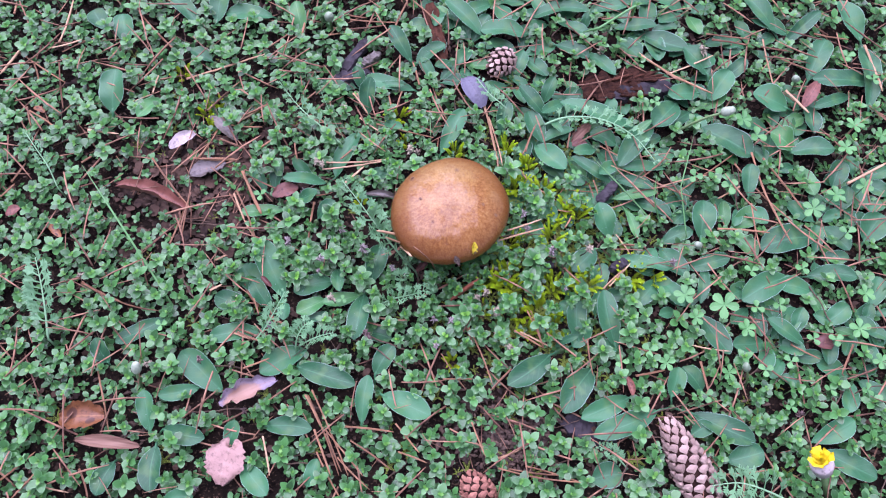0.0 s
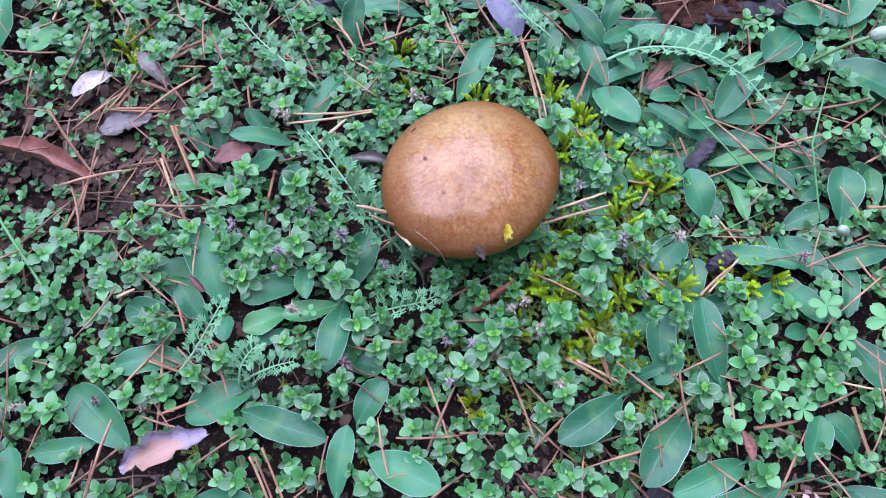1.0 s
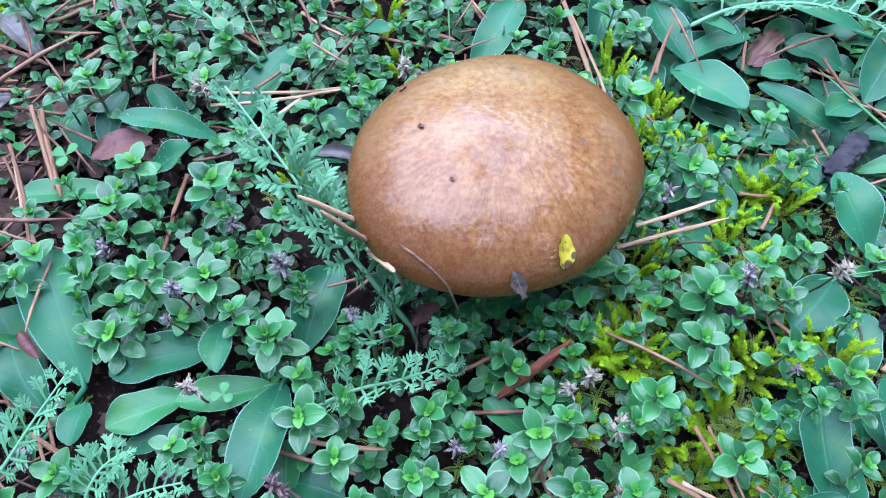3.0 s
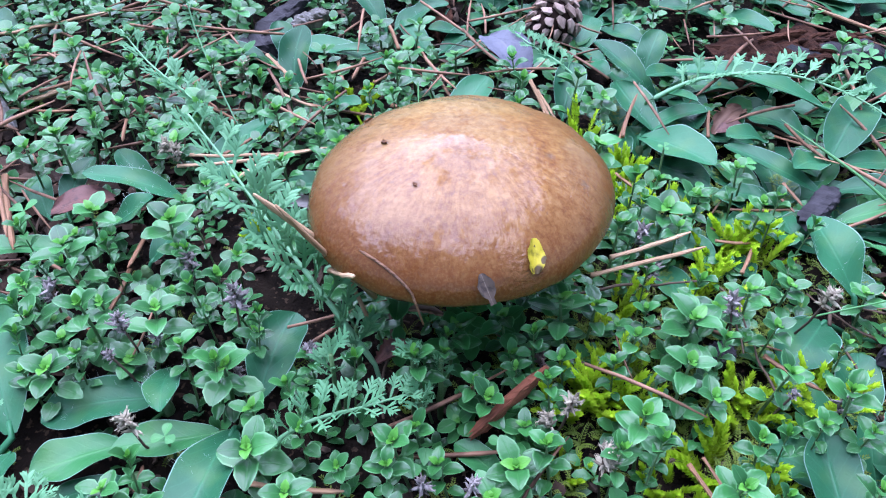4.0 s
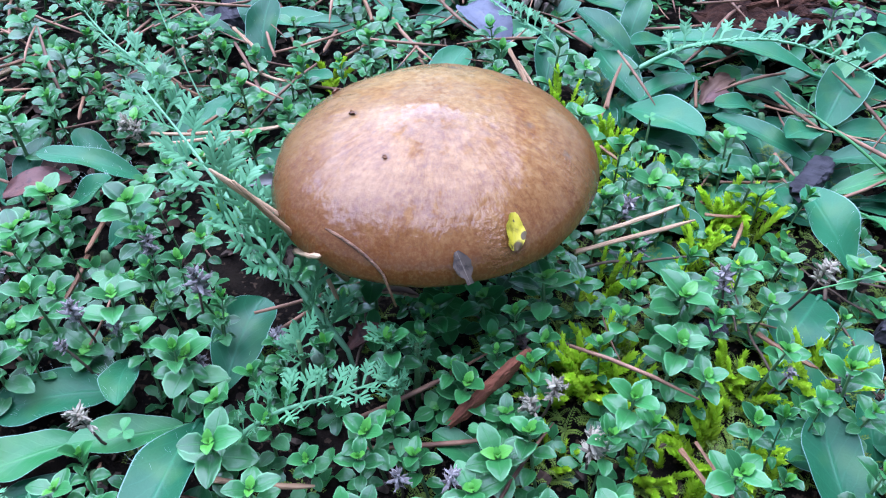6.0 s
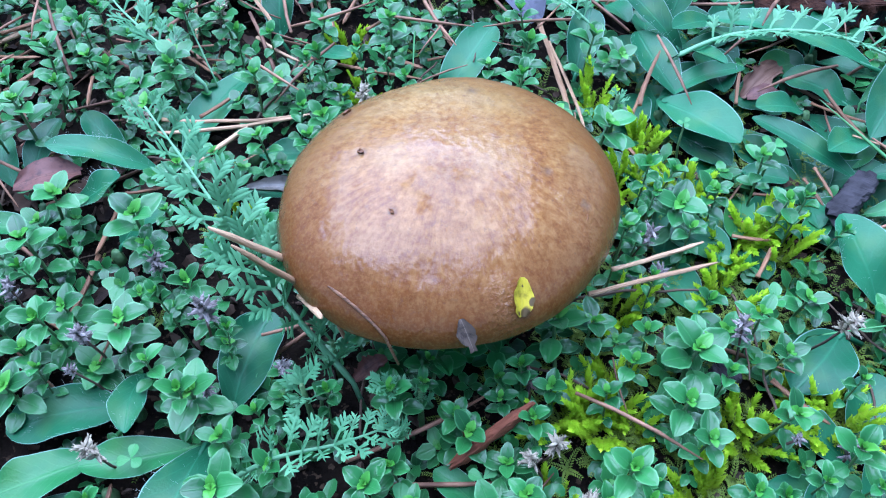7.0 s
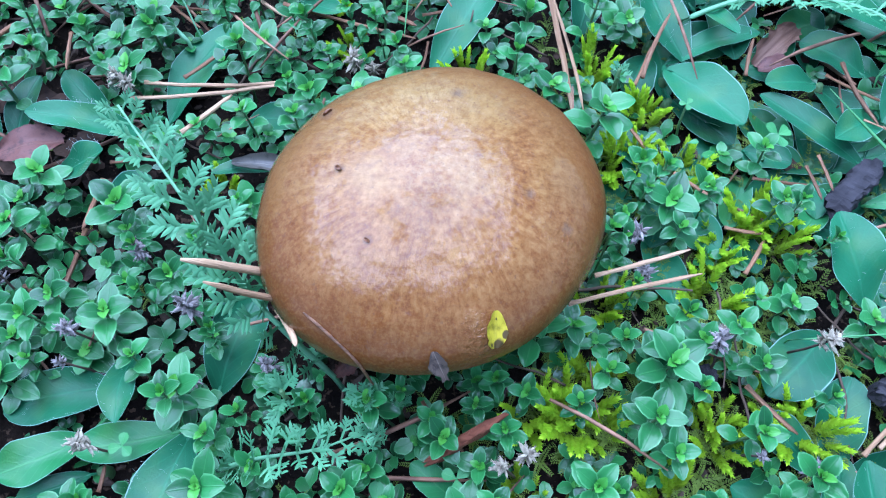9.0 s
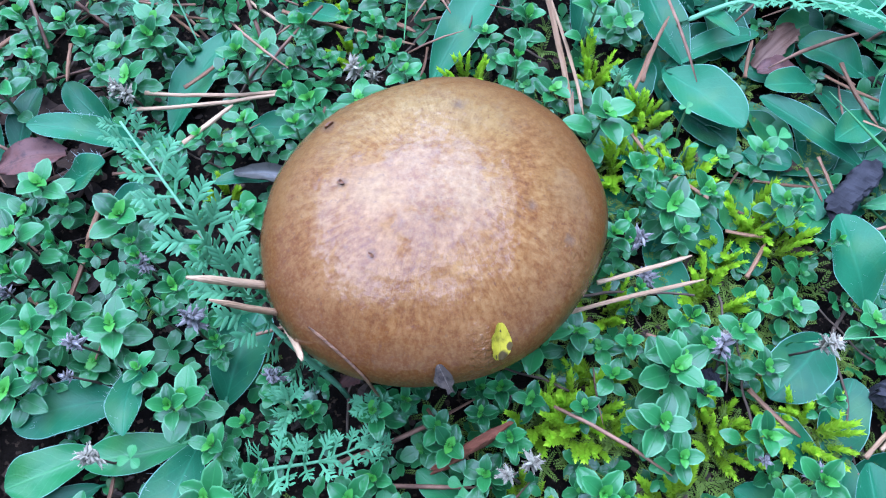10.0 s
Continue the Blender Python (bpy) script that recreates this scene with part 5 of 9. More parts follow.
hawkweed_leaf(rosette, (-0.1707, 0.0886, -0.0080), (-0.1423, 0.0821, -0.0039), 0.0130, 0.08)
hawkweed_leaf(rosette, (-0.1745, 0.0777, -0.0085), (-0.1733, 0.0483, -0.0056), 0.0146, 0.08)
rosette = hawkweed_plant(-0.1088, 0.0910)
hawkweed_leaf(rosette, (-0.1042, 0.0907, -0.0079), (-0.0729, 0.0882, -0.0036), 0.0127, 0.03)
rosette = hawkweed_plant(-0.1241, 0.0715)
hawkweed_leaf(rosette, (-0.1273, 0.0771, -0.0081), (-0.1233, 0.0936, -0.0023), 0.0104, 0.03)
hawkweed_leaf(rosette, (-0.1175, 0.0656, -0.0087), (-0.0990, 0.0466, -0.0047), 0.0138, 0.08)
rosette = hawkweed_plant(-0.1989, 0.0707)
hawkweed_leaf(rosette, (-0.2000, 0.0675, -0.0086), (-0.2072, 0.0464, -0.0047), 0.0130, 0.10)
rosette = hawkweed_plant(-0.1686, 0.0446)
hawkweed_leaf(rosette, (-0.1657, 0.0447, -0.0114), (-0.1461, 0.0458, -0.0077), 0.0108, 0.05)
rosette = hawkweed_plant(-0.0757, 0.0500)
hawkweed_leaf(rosette, (-0.0748, 0.0525, -0.0110), (-0.0688, 0.0698, -0.0065), 0.0099, 0.06)
rosette = hawkweed_plant(0.1180, 0.1340)
hawkweed_leaf(rosette, (0.1148, 0.1295, -0.0055), (0.0935, 0.0991, -0.0010), 0.0183, 0.07)
rosette = hawkweed_plant(0.1440, 0.1126)
hawkweed_leaf(rosette, (0.1390, 0.1104, -0.0065), (0.1052, 0.0957, -0.0022), 0.0136, 0.05)
rosette = hawkweed_plant(0.1696, 0.1053)
hawkweed_leaf(rosette, (0.1574, 0.1017, -0.0069), (0.1127, 0.0843, -0.0028), 0.0151, 0.06)
hawkweed_leaf(rosette, (0.1684, 0.1116, -0.0064), (0.1739, 0.1303, 0.0005), 0.0127, 0.05)
hawkweed_leaf(rosette, (0.1827, 0.1000, -0.0074), (0.2203, 0.0812, -0.0039), 0.0166, 0.06)
rosette = hawkweed_plant(0.1922, 0.1136)
hawkweed_leaf(rosette, (0.1903, 0.1159, -0.0078), (0.1776, 0.1313, -0.0034), 0.0132, 0.07)
rosette = hawkweed_plant(0.1776, 0.0853)
hawkweed_leaf(rosette, (0.1796, 0.0862, -0.0081), (0.1933, 0.0922, -0.0034), 0.0113, 0.05)
rosette = hawkweed_plant(0.1984, 0.0683)
hawkweed_leaf(rosette, (0.2019, 0.0691, -0.0089), (0.2251, 0.0747, -0.0043), 0.0164, 0.06)
rosette = hawkweed_plant(0.1084, 0.0568)
hawkweed_leaf(rosette, (0.1113, 0.0573, -0.0113), (0.1309, 0.0605, -0.0080), 0.0170, 0.08)
rosette = hawkweed_plant(0.1927, 0.1724)
hawkweed_leaf(rosette, (0.1951, 0.1682, -0.0040), (0.2108, 0.1400, -0.0010), 0.0157, 0.03)
rosette = hawkweed_plant(0.1858, 0.2025)
hawkweed_leaf(rosette, (0.1903, 0.2036, -0.0028), (0.2202, 0.2114, 0.0016), 0.0114, 0.07)
rosette = hawkweed_plant(0.2683, 0.1996)
hawkweed_leaf(rosette, (0.2606, 0.1979, -0.0021), (0.2233, 0.1778, 0.0029), 0.0185, 0.08)
hawkweed_leaf(rosette, (0.2755, 0.1980, -0.0021), (0.3093, 0.1965, 0.0028), 0.0138, 0.05)
rosette = hawkweed_plant(0.2837, 0.1847)
hawkweed_leaf(rosette, (0.2794, 0.1855, -0.0031), (0.2505, 0.1904, 0.0015), 0.0133, 0.05)
rosette = hawkweed_plant(0.2633, 0.1490)
hawkweed_leaf(rosette, (0.2650, 0.1478, -0.0046), (0.2395, 0.1648, 0.0022), 0.0118, 0.09)
hawkweed_leaf(rosette, (0.2590, 0.1554, -0.0042), (0.2664, 0.1735, 0.0017), 0.0111, 0.05)
rosette = hawkweed_plant(0.2805, 0.1621)
hawkweed_leaf(rosette, (0.2831, 0.1639, -0.0042), (0.2999, 0.1758, 0.0008), 0.0136, 0.04)
rosette = hawkweed_plant(0.3186, 0.1406)
hawkweed_leaf(rosette, (0.3171, 0.1442, -0.0064), (0.3069, 0.1682, -0.0016), 0.0119, 0.06)
rosette = hawkweed_plant(0.2599, 0.0792)
hawkweed_leaf(rosette, (0.2611, 0.0822, -0.0089), (0.2898, 0.0957, -0.0042), 0.0144, 0.08)
hawkweed_leaf(rosette, (0.2676, 0.0756, -0.0092), (0.2980, 0.0582, -0.0061), 0.0164, 0.04)
rosette = hawkweed_plant(0.2438, 0.1279)
hawkweed_leaf(rosette, (0.2455, 0.1266, -0.0067), (0.2569, 0.1179, -0.0031), 0.0093, 0.05)

# thyme shoots
thyme_sprig((-0.1631, 0.3390, -0.0021), 0.0233, 0.0070, 43, (6, -1), 0)
clear((-0.1635, 0.3365), (-0.1635, 0.3365), 0.0052, True)
thyme_sprig((-0.1462, 0.3323, -0.0024), 0.0216, 0.0065, 145, (4, -5), 1)
clear((-0.1481, 0.3307), (-0.1481, 0.3307), 0.0049, True)
thyme_sprig((-0.1502, 0.3180, -0.0031), 0.0242, 0.0050, 135, (-4, -6), 2)
clear((-0.1531, 0.3201), (-0.1531, 0.3201), 0.0045, True)
thyme_sprig((-0.1396, 0.3081, -0.0036), 0.0277, 0.0078, 147, (-3, 6), 3)
clear((-0.1367, 0.3097), (-0.1367, 0.3097), 0.0058, True)
thyme_sprig((-0.1752, 0.3274, -0.0026), 0.0223, 0.0058, 164, (-3, 5), 4)
clear((-0.1730, 0.3290), (-0.1730, 0.3290), 0.0045, True)
thyme_sprig((-0.1270, 0.3340, -0.0023), 0.0216, 0.0058, 107, (2, 1), 5)
clear((-0.1264, 0.3332), (-0.1264, 0.3332), 0.0045, True)
thyme_sprig((-0.1103, 0.3157, -0.0032), 0.0230, 0.0068, 88, (5, -4), 6)
clear((-0.1119, 0.3136), (-0.1119, 0.3136), 0.0051, True)
thyme_sprig((-0.1030, 0.3099, -0.0035), 0.0254, 0.0045, 9, (-3, 1), 7)
clear((-0.1025, 0.3116), (-0.1025, 0.3116), 0.0045, True)
thyme_sprig((-0.1014, 0.3207, -0.0030), 0.0274, 0.0045, 159, (-6, -8), 8)
clear((-0.1057, 0.3237), (-0.1057, 0.3237), 0.0045, True)
thyme_sprig((-0.1107, 0.2941, -0.0043), 0.0279, 0.0065, 56, (-1, 8), 9)
clear((-0.1067, 0.2947), (-0.1067, 0.2947), 0.0049, True)
thyme_sprig((-0.0985, 0.2997, -0.0040), 0.0212, 0.0056, 132, (0, 4), 10)
clear((-0.0968, 0.3000), (-0.0968, 0.3000), 0.0045, True)
thyme_sprig((-0.0914, 0.2890, -0.0045), 0.0277, 0.0054, 17, (0, 7), 11)
clear((-0.0880, 0.2887), (-0.0880, 0.2887), 0.0045, True)
thyme_sprig((-0.0724, 0.2969, -0.0042), 0.0270, 0.0054, 62, (8, -6), 0)
clear((-0.0756, 0.2929), (-0.0756, 0.2929), 0.0045, True)
thyme_sprig((-0.0872, 0.2856, -0.0047), 0.0213, 0.0048, 50, (7, 3), 1)
clear((-0.0859, 0.2829), (-0.0859, 0.2829), 0.0045, True)
thyme_sprig((-0.1025, 0.2862, -0.0047), 0.0273, 0.0060, 3, (7, 1), 2)
clear((-0.1019, 0.2828), (-0.1019, 0.2828), 0.0045, True)
thyme_sprig((-0.1091, 0.2732, -0.0053), 0.0244, 0.0065, 61, (-6, 0), 3)
clear((-0.1091, 0.2761), (-0.1091, 0.2761), 0.0048, True)
thyme_sprig((-0.1225, 0.2732, -0.0053), 0.0256, 0.0064, 156, (0, -1), 4)
clear((-0.1231, 0.2730), (-0.1231, 0.2730), 0.0048, True)
thyme_sprig((-0.1340, 0.2743, -0.0053), 0.0218, 0.0043, 138, (-6, 8), 5)
clear((-0.1308, 0.2768), (-0.1308, 0.2768), 0.0045, True)
thyme_sprig((-0.1216, 0.2898, -0.0045), 0.0243, 0.0048, 50, (5, -2), 6)
clear((-0.1228, 0.2876), (-0.1228, 0.2876), 0.0045, True)
thyme_sprig((-0.0436, 0.3136, -0.0033), 0.0219, 0.0063, 61, (6, -6), 7)
clear((-0.0462, 0.3110), (-0.0462, 0.3110), 0.0047, True)
thyme_sprig((-0.0531, 0.3063, -0.0037), 0.0265, 0.0062, 1, (7, 5), 8)
clear((-0.0506, 0.3028), (-0.0506, 0.3028), 0.0046, True)
thyme_sprig((-0.0432, 0.2872, -0.0046), 0.0244, 0.0061, 69, (1, -1), 9)
clear((-0.0440, 0.2866), (-0.0440, 0.2866), 0.0046, True)
thyme_sprig((-0.0308, 0.3042, -0.0038), 0.0227, 0.0056, 13, (2, 0), 10)
clear((-0.0307, 0.3033), (-0.0307, 0.3033), 0.0045, True)
thyme_sprig((-0.0221, 0.3002, -0.0040), 0.0243, 0.0055, 14, (4, -8), 11)
clear((-0.0259, 0.2981), (-0.0259, 0.2981), 0.0045, True)
thyme_sprig((-0.0203, 0.2787, -0.0051), 0.0264, 0.0054, 123, (-8, -8), 0)
clear((-0.0241, 0.2825), (-0.0241, 0.2825), 0.0045, True)
thyme_sprig((-0.0318, 0.2785, -0.0051), 0.0278, 0.0047, 128, (6, -7), 1)
clear((-0.0354, 0.2755), (-0.0354, 0.2755), 0.0045, True)
thyme_sprig((-0.0118, 0.3073, -0.0036), 0.0244, 0.0049, 98, (-6, -7), 2)
clear((-0.0150, 0.3099), (-0.0150, 0.3099), 0.0045, True)
thyme_sprig((-0.0038, 0.3123, -0.0034), 0.0255, 0.0056, 48, (1, -2), 3)
clear((-0.0049, 0.3116), (-0.0049, 0.3116), 0.0045, True)
thyme_sprig((-0.0026, 0.2998, -0.0040), 0.0279, 0.0044, 0, (-1, -6), 4)
clear((-0.0058, 0.3004), (-0.0058, 0.3004), 0.0045, True)
thyme_sprig((0.0041, 0.2943, -0.0043), 0.0260, 0.0048, 45, (-2, -7), 5)
clear((0.0007, 0.2952), (0.0007, 0.2952), 0.0045, True)
thyme_sprig((-0.0221, 0.2756, -0.0052), 0.0213, 0.0048, 138, (0, 2), 6)
clear((-0.0211, 0.2758), (-0.0211, 0.2758), 0.0045, True)
thyme_sprig((-0.1069, 0.3363, -0.0022), 0.0237, 0.0058, 110, (5, 2), 7)
clear((-0.1060, 0.3340), (-0.1060, 0.3340), 0.0045, True)
thyme_sprig((-0.0933, 0.3352, -0.0022), 0.0214, 0.0051, 80, (2, 4), 8)
clear((-0.0916, 0.3344), (-0.0916, 0.3344), 0.0045, True)
thyme_sprig((-0.0713, 0.3152, -0.0032), 0.0239, 0.0056, 62, (3, 0), 9)
clear((-0.0716, 0.3137), (-0.0716, 0.3137), 0.0045, True)
thyme_sprig((-0.0730, 0.3301, -0.0025), 0.0225, 0.0051, 108, (-4, 1), 10)
clear((-0.0724, 0.3317), (-0.0724, 0.3317), 0.0045, True)
thyme_sprig((-0.1572, 0.2998, -0.0040), 0.0226, 0.0045, 83, (-6, -8), 11)
clear((-0.1606, 0.3024), (-0.1606, 0.3024), 0.0045, True)
thyme_sprig((-0.0963, 0.2449, -0.0068), 0.0236, 0.0072, 67, (7, 5), 0)
clear((-0.0942, 0.2420), (-0.0942, 0.2420), 0.0054, True)
thyme_sprig((-0.0944, 0.2369, -0.0072), 0.0219, 0.0062, 169, (3, 7), 1)
clear((-0.0914, 0.2356), (-0.0914, 0.2356), 0.0046, True)
thyme_sprig((-0.1083, 0.2351, -0.0072), 0.0269, 0.0052, 27, (0, -2), 2)
clear((-0.1094, 0.2348), (-0.1094, 0.2348), 0.0045, True)
thyme_sprig((-0.0689, 0.2354, -0.0072), 0.0261, 0.0071, 150, (1, -7), 3)
clear((-0.0722, 0.2349), (-0.0722, 0.2349), 0.0053, True)
thyme_sprig((-0.0636, 0.2309, -0.0075), 0.0260, 0.0060, 99, (0, -4), 4)
clear((-0.0658, 0.2311), (-0.0658, 0.2311), 0.0045, True)
thyme_sprig((-0.1024, 0.2304, -0.0075), 0.0213, 0.0051, 96, (-7, -7), 5)
clear((-0.1051, 0.2331), (-0.1051, 0.2331), 0.0045, True)
thyme_sprig((-0.0041, 0.3248, -0.0028), 0.0223, 0.0058, 31, (-8, 6), 6)
clear((-0.0017, 0.3281), (-0.0017, 0.3281), 0.0045, True)
thyme_sprig((-0.0086, 0.3294, -0.0025), 0.0212, 0.0051, 178, (-6, 0), 7)
clear((-0.0087, 0.3320), (-0.0087, 0.3320), 0.0045, True)
thyme_sprig((0.0364, 0.2994, -0.0040), 0.0277, 0.0087, 9, (1, 5), 8)
clear((0.0390, 0.2987), (0.0390, 0.2987), 0.0066, True)
thyme_sprig((0.0359, 0.2850, -0.0048), 0.0280, 0.0054, 61, (1, 0), 9)
clear((0.0361, 0.2844), (0.0361, 0.2844), 0.0045, True)
thyme_sprig((0.0308, 0.3227, -0.0029), 0.0217, 0.0057, 15, (4, 7), 10)
clear((0.0337, 0.3210), (0.0337, 0.3210), 0.0045, True)
thyme_sprig((0.0720, 0.2590, -0.0060), 0.0249, 0.0058, 19, (6, -5), 11)
clear((0.0695, 0.2561), (0.0695, 0.2561), 0.0045, True)
thyme_sprig((0.0793, 0.2503, -0.0065), 0.0227, 0.0084, 157, (-5, -4), 0)
clear((0.0775, 0.2526), (0.0775, 0.2526), 0.0063, True)
thyme_sprig((0.0858, 0.2504, -0.0065), 0.0259, 0.0066, 153, (7, -4), 1)
clear((0.0838, 0.2468), (0.0838, 0.2468), 0.0049, True)
thyme_sprig((0.0906, 0.2503, -0.0065), 0.0238, 0.0058, 21, (-2, -1), 2)
clear((0.0900, 0.2514), (0.0900, 0.2514), 0.0045, True)
thyme_sprig((0.0615, 0.2327, -0.0074), 0.0236, 0.0045, 41, (-4, 7), 3)
clear((0.0647, 0.2347), (0.0647, 0.2347), 0.0045, True)
thyme_sprig((0.0817, 0.2393, -0.0070), 0.0239, 0.0053, 132, (1, 1), 4)
clear((0.0823, 0.2388), (0.0823, 0.2388), 0.0045, True)
thyme_sprig((0.1072, 0.2633, -0.0058), 0.0258, 0.0063, 38, (-6, -1), 5)
clear((0.1064, 0.2661), (0.1064, 0.2661), 0.0047, True)
thyme_sprig((0.1103, 0.2509, -0.0065), 0.0221, 0.0058, 178, (0, 0), 6)
clear((0.1101, 0.2509), (0.1101, 0.2509), 0.0045, True)
thyme_sprig((0.1123, 0.2467, -0.0067), 0.0246, 0.0058, 47, (-1, 3), 7)
clear((0.1140, 0.2472), (0.1140, 0.2472), 0.0045, True)
thyme_sprig((0.1178, 0.2389, -0.0071), 0.0220, 0.0049, 131, (4, -6), 8)
clear((0.1154, 0.2372), (0.1154, 0.2372), 0.0045, True)
thyme_sprig((0.1625, 0.3288, -0.0026), 0.0232, 0.0069, 75, (-4, 3), 9)
clear((0.1639, 0.3307), (0.1639, 0.3307), 0.0052, True)
thyme_sprig((-0.1387, 0.2202, -0.0080), 0.0257, 0.0079, 149, (6, 1), 10)
clear((-0.1379, 0.2173), (-0.1379, 0.2173), 0.0059, True)
thyme_sprig((-0.1247, 0.2059, -0.0087), 0.0251, 0.0068, 5, (-4, -5), 11)
clear((-0.1269, 0.2077), (-0.1269, 0.2077), 0.0051, True)
thyme_sprig((-0.1180, 0.2132, -0.0083), 0.0229, 0.0063, 145, (5, -5), 0)
clear((-0.1202, 0.2110), (-0.1202, 0.2110), 0.0048, True)
thyme_sprig((-0.1332, 0.1962, -0.0092), 0.0235, 0.0068, 36, (-3, 4), 1)
clear((-0.1312, 0.1975), (-0.1312, 0.1975), 0.0051, True)
thyme_sprig((-0.1420, 0.1930, -0.0094), 0.0239, 0.0058, 52, (3, 3), 2)
clear((-0.1405, 0.1915), (-0.1405, 0.1915), 0.0045, True)
thyme_sprig((-0.1304, 0.1899, -0.0095), 0.0243, 0.0053, 142, (6, 5), 3)
clear((-0.1280, 0.1874), (-0.1280, 0.1874), 0.0045, True)
thyme_sprig((-0.1250, 0.2311, -0.0074), 0.0212, 0.0051, 102, (8, -7), 4)
clear((-0.1278, 0.2279), (-0.1278, 0.2279), 0.0045, True)
thyme_sprig((-0.1030, 0.2199, -0.0080), 0.0265, 0.0059, 58, (6, -8), 5)
clear((-0.1068, 0.2167), (-0.1068, 0.2167), 0.0045, True)
thyme_sprig((-0.1184, 0.2044, -0.0088), 0.0272, 0.0054, 17, (2, 4), 6)
clear((-0.1160, 0.2031), (-0.1160, 0.2031), 0.0045, True)
thyme_sprig((-0.0997, 0.2079, -0.0086), 0.0277, 0.0054, 48, (6, -4), 7)
clear((-0.1020, 0.2048), (-0.1020, 0.2048), 0.0045, True)
thyme_sprig((-0.0882, 0.2199, -0.0080), 0.0264, 0.0060, 172, (-6, 2), 8)
clear((-0.0872, 0.2229), (-0.0872, 0.2229), 0.0045, True)
thyme_sprig((-0.0792, 0.2066, -0.0087), 0.0270, 0.0066, 11, (7, -4), 9)
clear((-0.0813, 0.2033), (-0.0813, 0.2033), 0.0049, True)
thyme_sprig((-0.0890, 0.1991, -0.0090), 0.0232, 0.0066, 21, (-1, 4), 10)
clear((-0.0873, 0.1997), (-0.0873, 0.1997), 0.0050, True)
thyme_sprig((-0.1003, 0.1962, -0.0092), 0.0218, 0.0039, 9, (-4, 7), 11)
clear((-0.0975, 0.1978), (-0.0975, 0.1978), 0.0045, True)
thyme_sprig((-0.0887, 0.1894, -0.0095), 0.0235, 0.0073, 1, (1, 3), 0)
clear((-0.0874, 0.1888), (-0.0874, 0.1888), 0.0055, True)
thyme_sprig((-0.0943, 0.1905, -0.0095), 0.0212, 0.0054, 19, (-3, -2), 1)
clear((-0.0951, 0.1916), (-0.0951, 0.1916), 0.0045, True)
thyme_sprig((-0.0815, 0.1910, -0.0094), 0.0225, 0.0054, 100, (1, 8), 2)
clear((-0.0783, 0.1904), (-0.0783, 0.1904), 0.0045, True)
thyme_sprig((-0.0660, 0.2044, -0.0088), 0.0219, 0.0067, 19, (-3, 6), 3)
clear((-0.0634, 0.2056), (-0.0634, 0.2056), 0.0050, True)
thyme_sprig((-0.0542, 0.1929, -0.0094), 0.0257, 0.0061, 64, (-6, 6), 4)
clear((-0.0511, 0.1961), (-0.0511, 0.1961), 0.0046, True)
thyme_sprig((-0.0402, 0.2040, -0.0088), 0.0217, 0.0055, 94, (7, -2), 5)
clear((-0.0411, 0.2010), (-0.0411, 0.2010), 0.0045, True)
thyme_sprig((-0.0410, 0.1891, -0.0095), 0.0263, 0.0084, 167, (-3, 3), 6)
clear((-0.0395, 0.1908), (-0.0395, 0.1908), 0.0063, True)
thyme_sprig((-0.0835, 0.2294, -0.0075), 0.0276, 0.0044, 86, (5, -7), 7)
clear((-0.0869, 0.2266), (-0.0869, 0.2266), 0.0045, True)
thyme_sprig((-0.0602, 0.2254, -0.0077), 0.0257, 0.0050, 126, (0, -6), 8)
clear((-0.0633, 0.2251), (-0.0633, 0.2251), 0.0045, True)
thyme_sprig((-0.1244, 0.1739, -0.0103), 0.0246, 0.0047, 144, (-7, -3), 9)
clear((-0.1259, 0.1773), (-0.1259, 0.1773), 0.0045, True)
thyme_sprig((-0.1286, 0.1623, -0.0109), 0.0262, 0.0058, 38, (2, 4), 10)
clear((-0.1267, 0.1611), (-0.1267, 0.1611), 0.0045, True)
thyme_sprig((-0.1223, 0.1661, -0.0107), 0.0223, 0.0056, 31, (7, 2), 11)
clear((-0.1212, 0.1634), (-0.1212, 0.1634), 0.0045, True)
thyme_sprig((-0.0325, 0.1780, -0.0101), 0.0218, 0.0053, 165, (1, 7), 0)
clear((-0.0297, 0.1776), (-0.0297, 0.1776), 0.0045, True)
thyme_sprig((-0.0219, 0.1713, -0.0104), 0.0260, 0.0052, 165, (1, 0), 1)
clear((-0.0214, 0.1705), (-0.0214, 0.1705), 0.0045, True)
thyme_sprig((-0.0255, 0.1561, -0.0112), 0.0223, 0.0080, 17, (0, 5), 2)
clear((-0.0235, 0.1563), (-0.0235, 0.1563), 0.0060, True)
thyme_sprig((0.0012, 0.1695, -0.0105), 0.0218, 0.0052, 147, (-5, 0), 3)
clear((0.0015, 0.1717), (0.0015, 0.1717), 0.0045, True)
thyme_sprig((-0.0007, 0.1640, -0.0108), 0.0262, 0.0051, 98, (-2, -4), 4)
clear((-0.0026, 0.1652), (-0.0026, 0.1652), 0.0045, True)
thyme_sprig((0.0022, 0.1529, -0.0114), 0.0214, 0.0070, 69, (-6, 0), 5)
clear((0.0020, 0.1554), (0.0020, 0.1554), 0.0052, True)
thyme_sprig((-0.0056, 0.1527, -0.0114), 0.0227, 0.0061, 85, (4, -2), 6)
clear((-0.0066, 0.1508), (-0.0066, 0.1508), 0.0046, True)
thyme_sprig((-0.0601, 0.1604, -0.0110), 0.0276, 0.0054, 17, (0, 5), 7)
clear((-0.0575, 0.1608), (-0.0575, 0.1608), 0.0045, True)
thyme_sprig((-0.0543, 0.1536, -0.0113), 0.0235, 0.0069, 69, (6, -6), 8)
clear((-0.0572, 0.1510), (-0.0572, 0.1510), 0.0051, True)
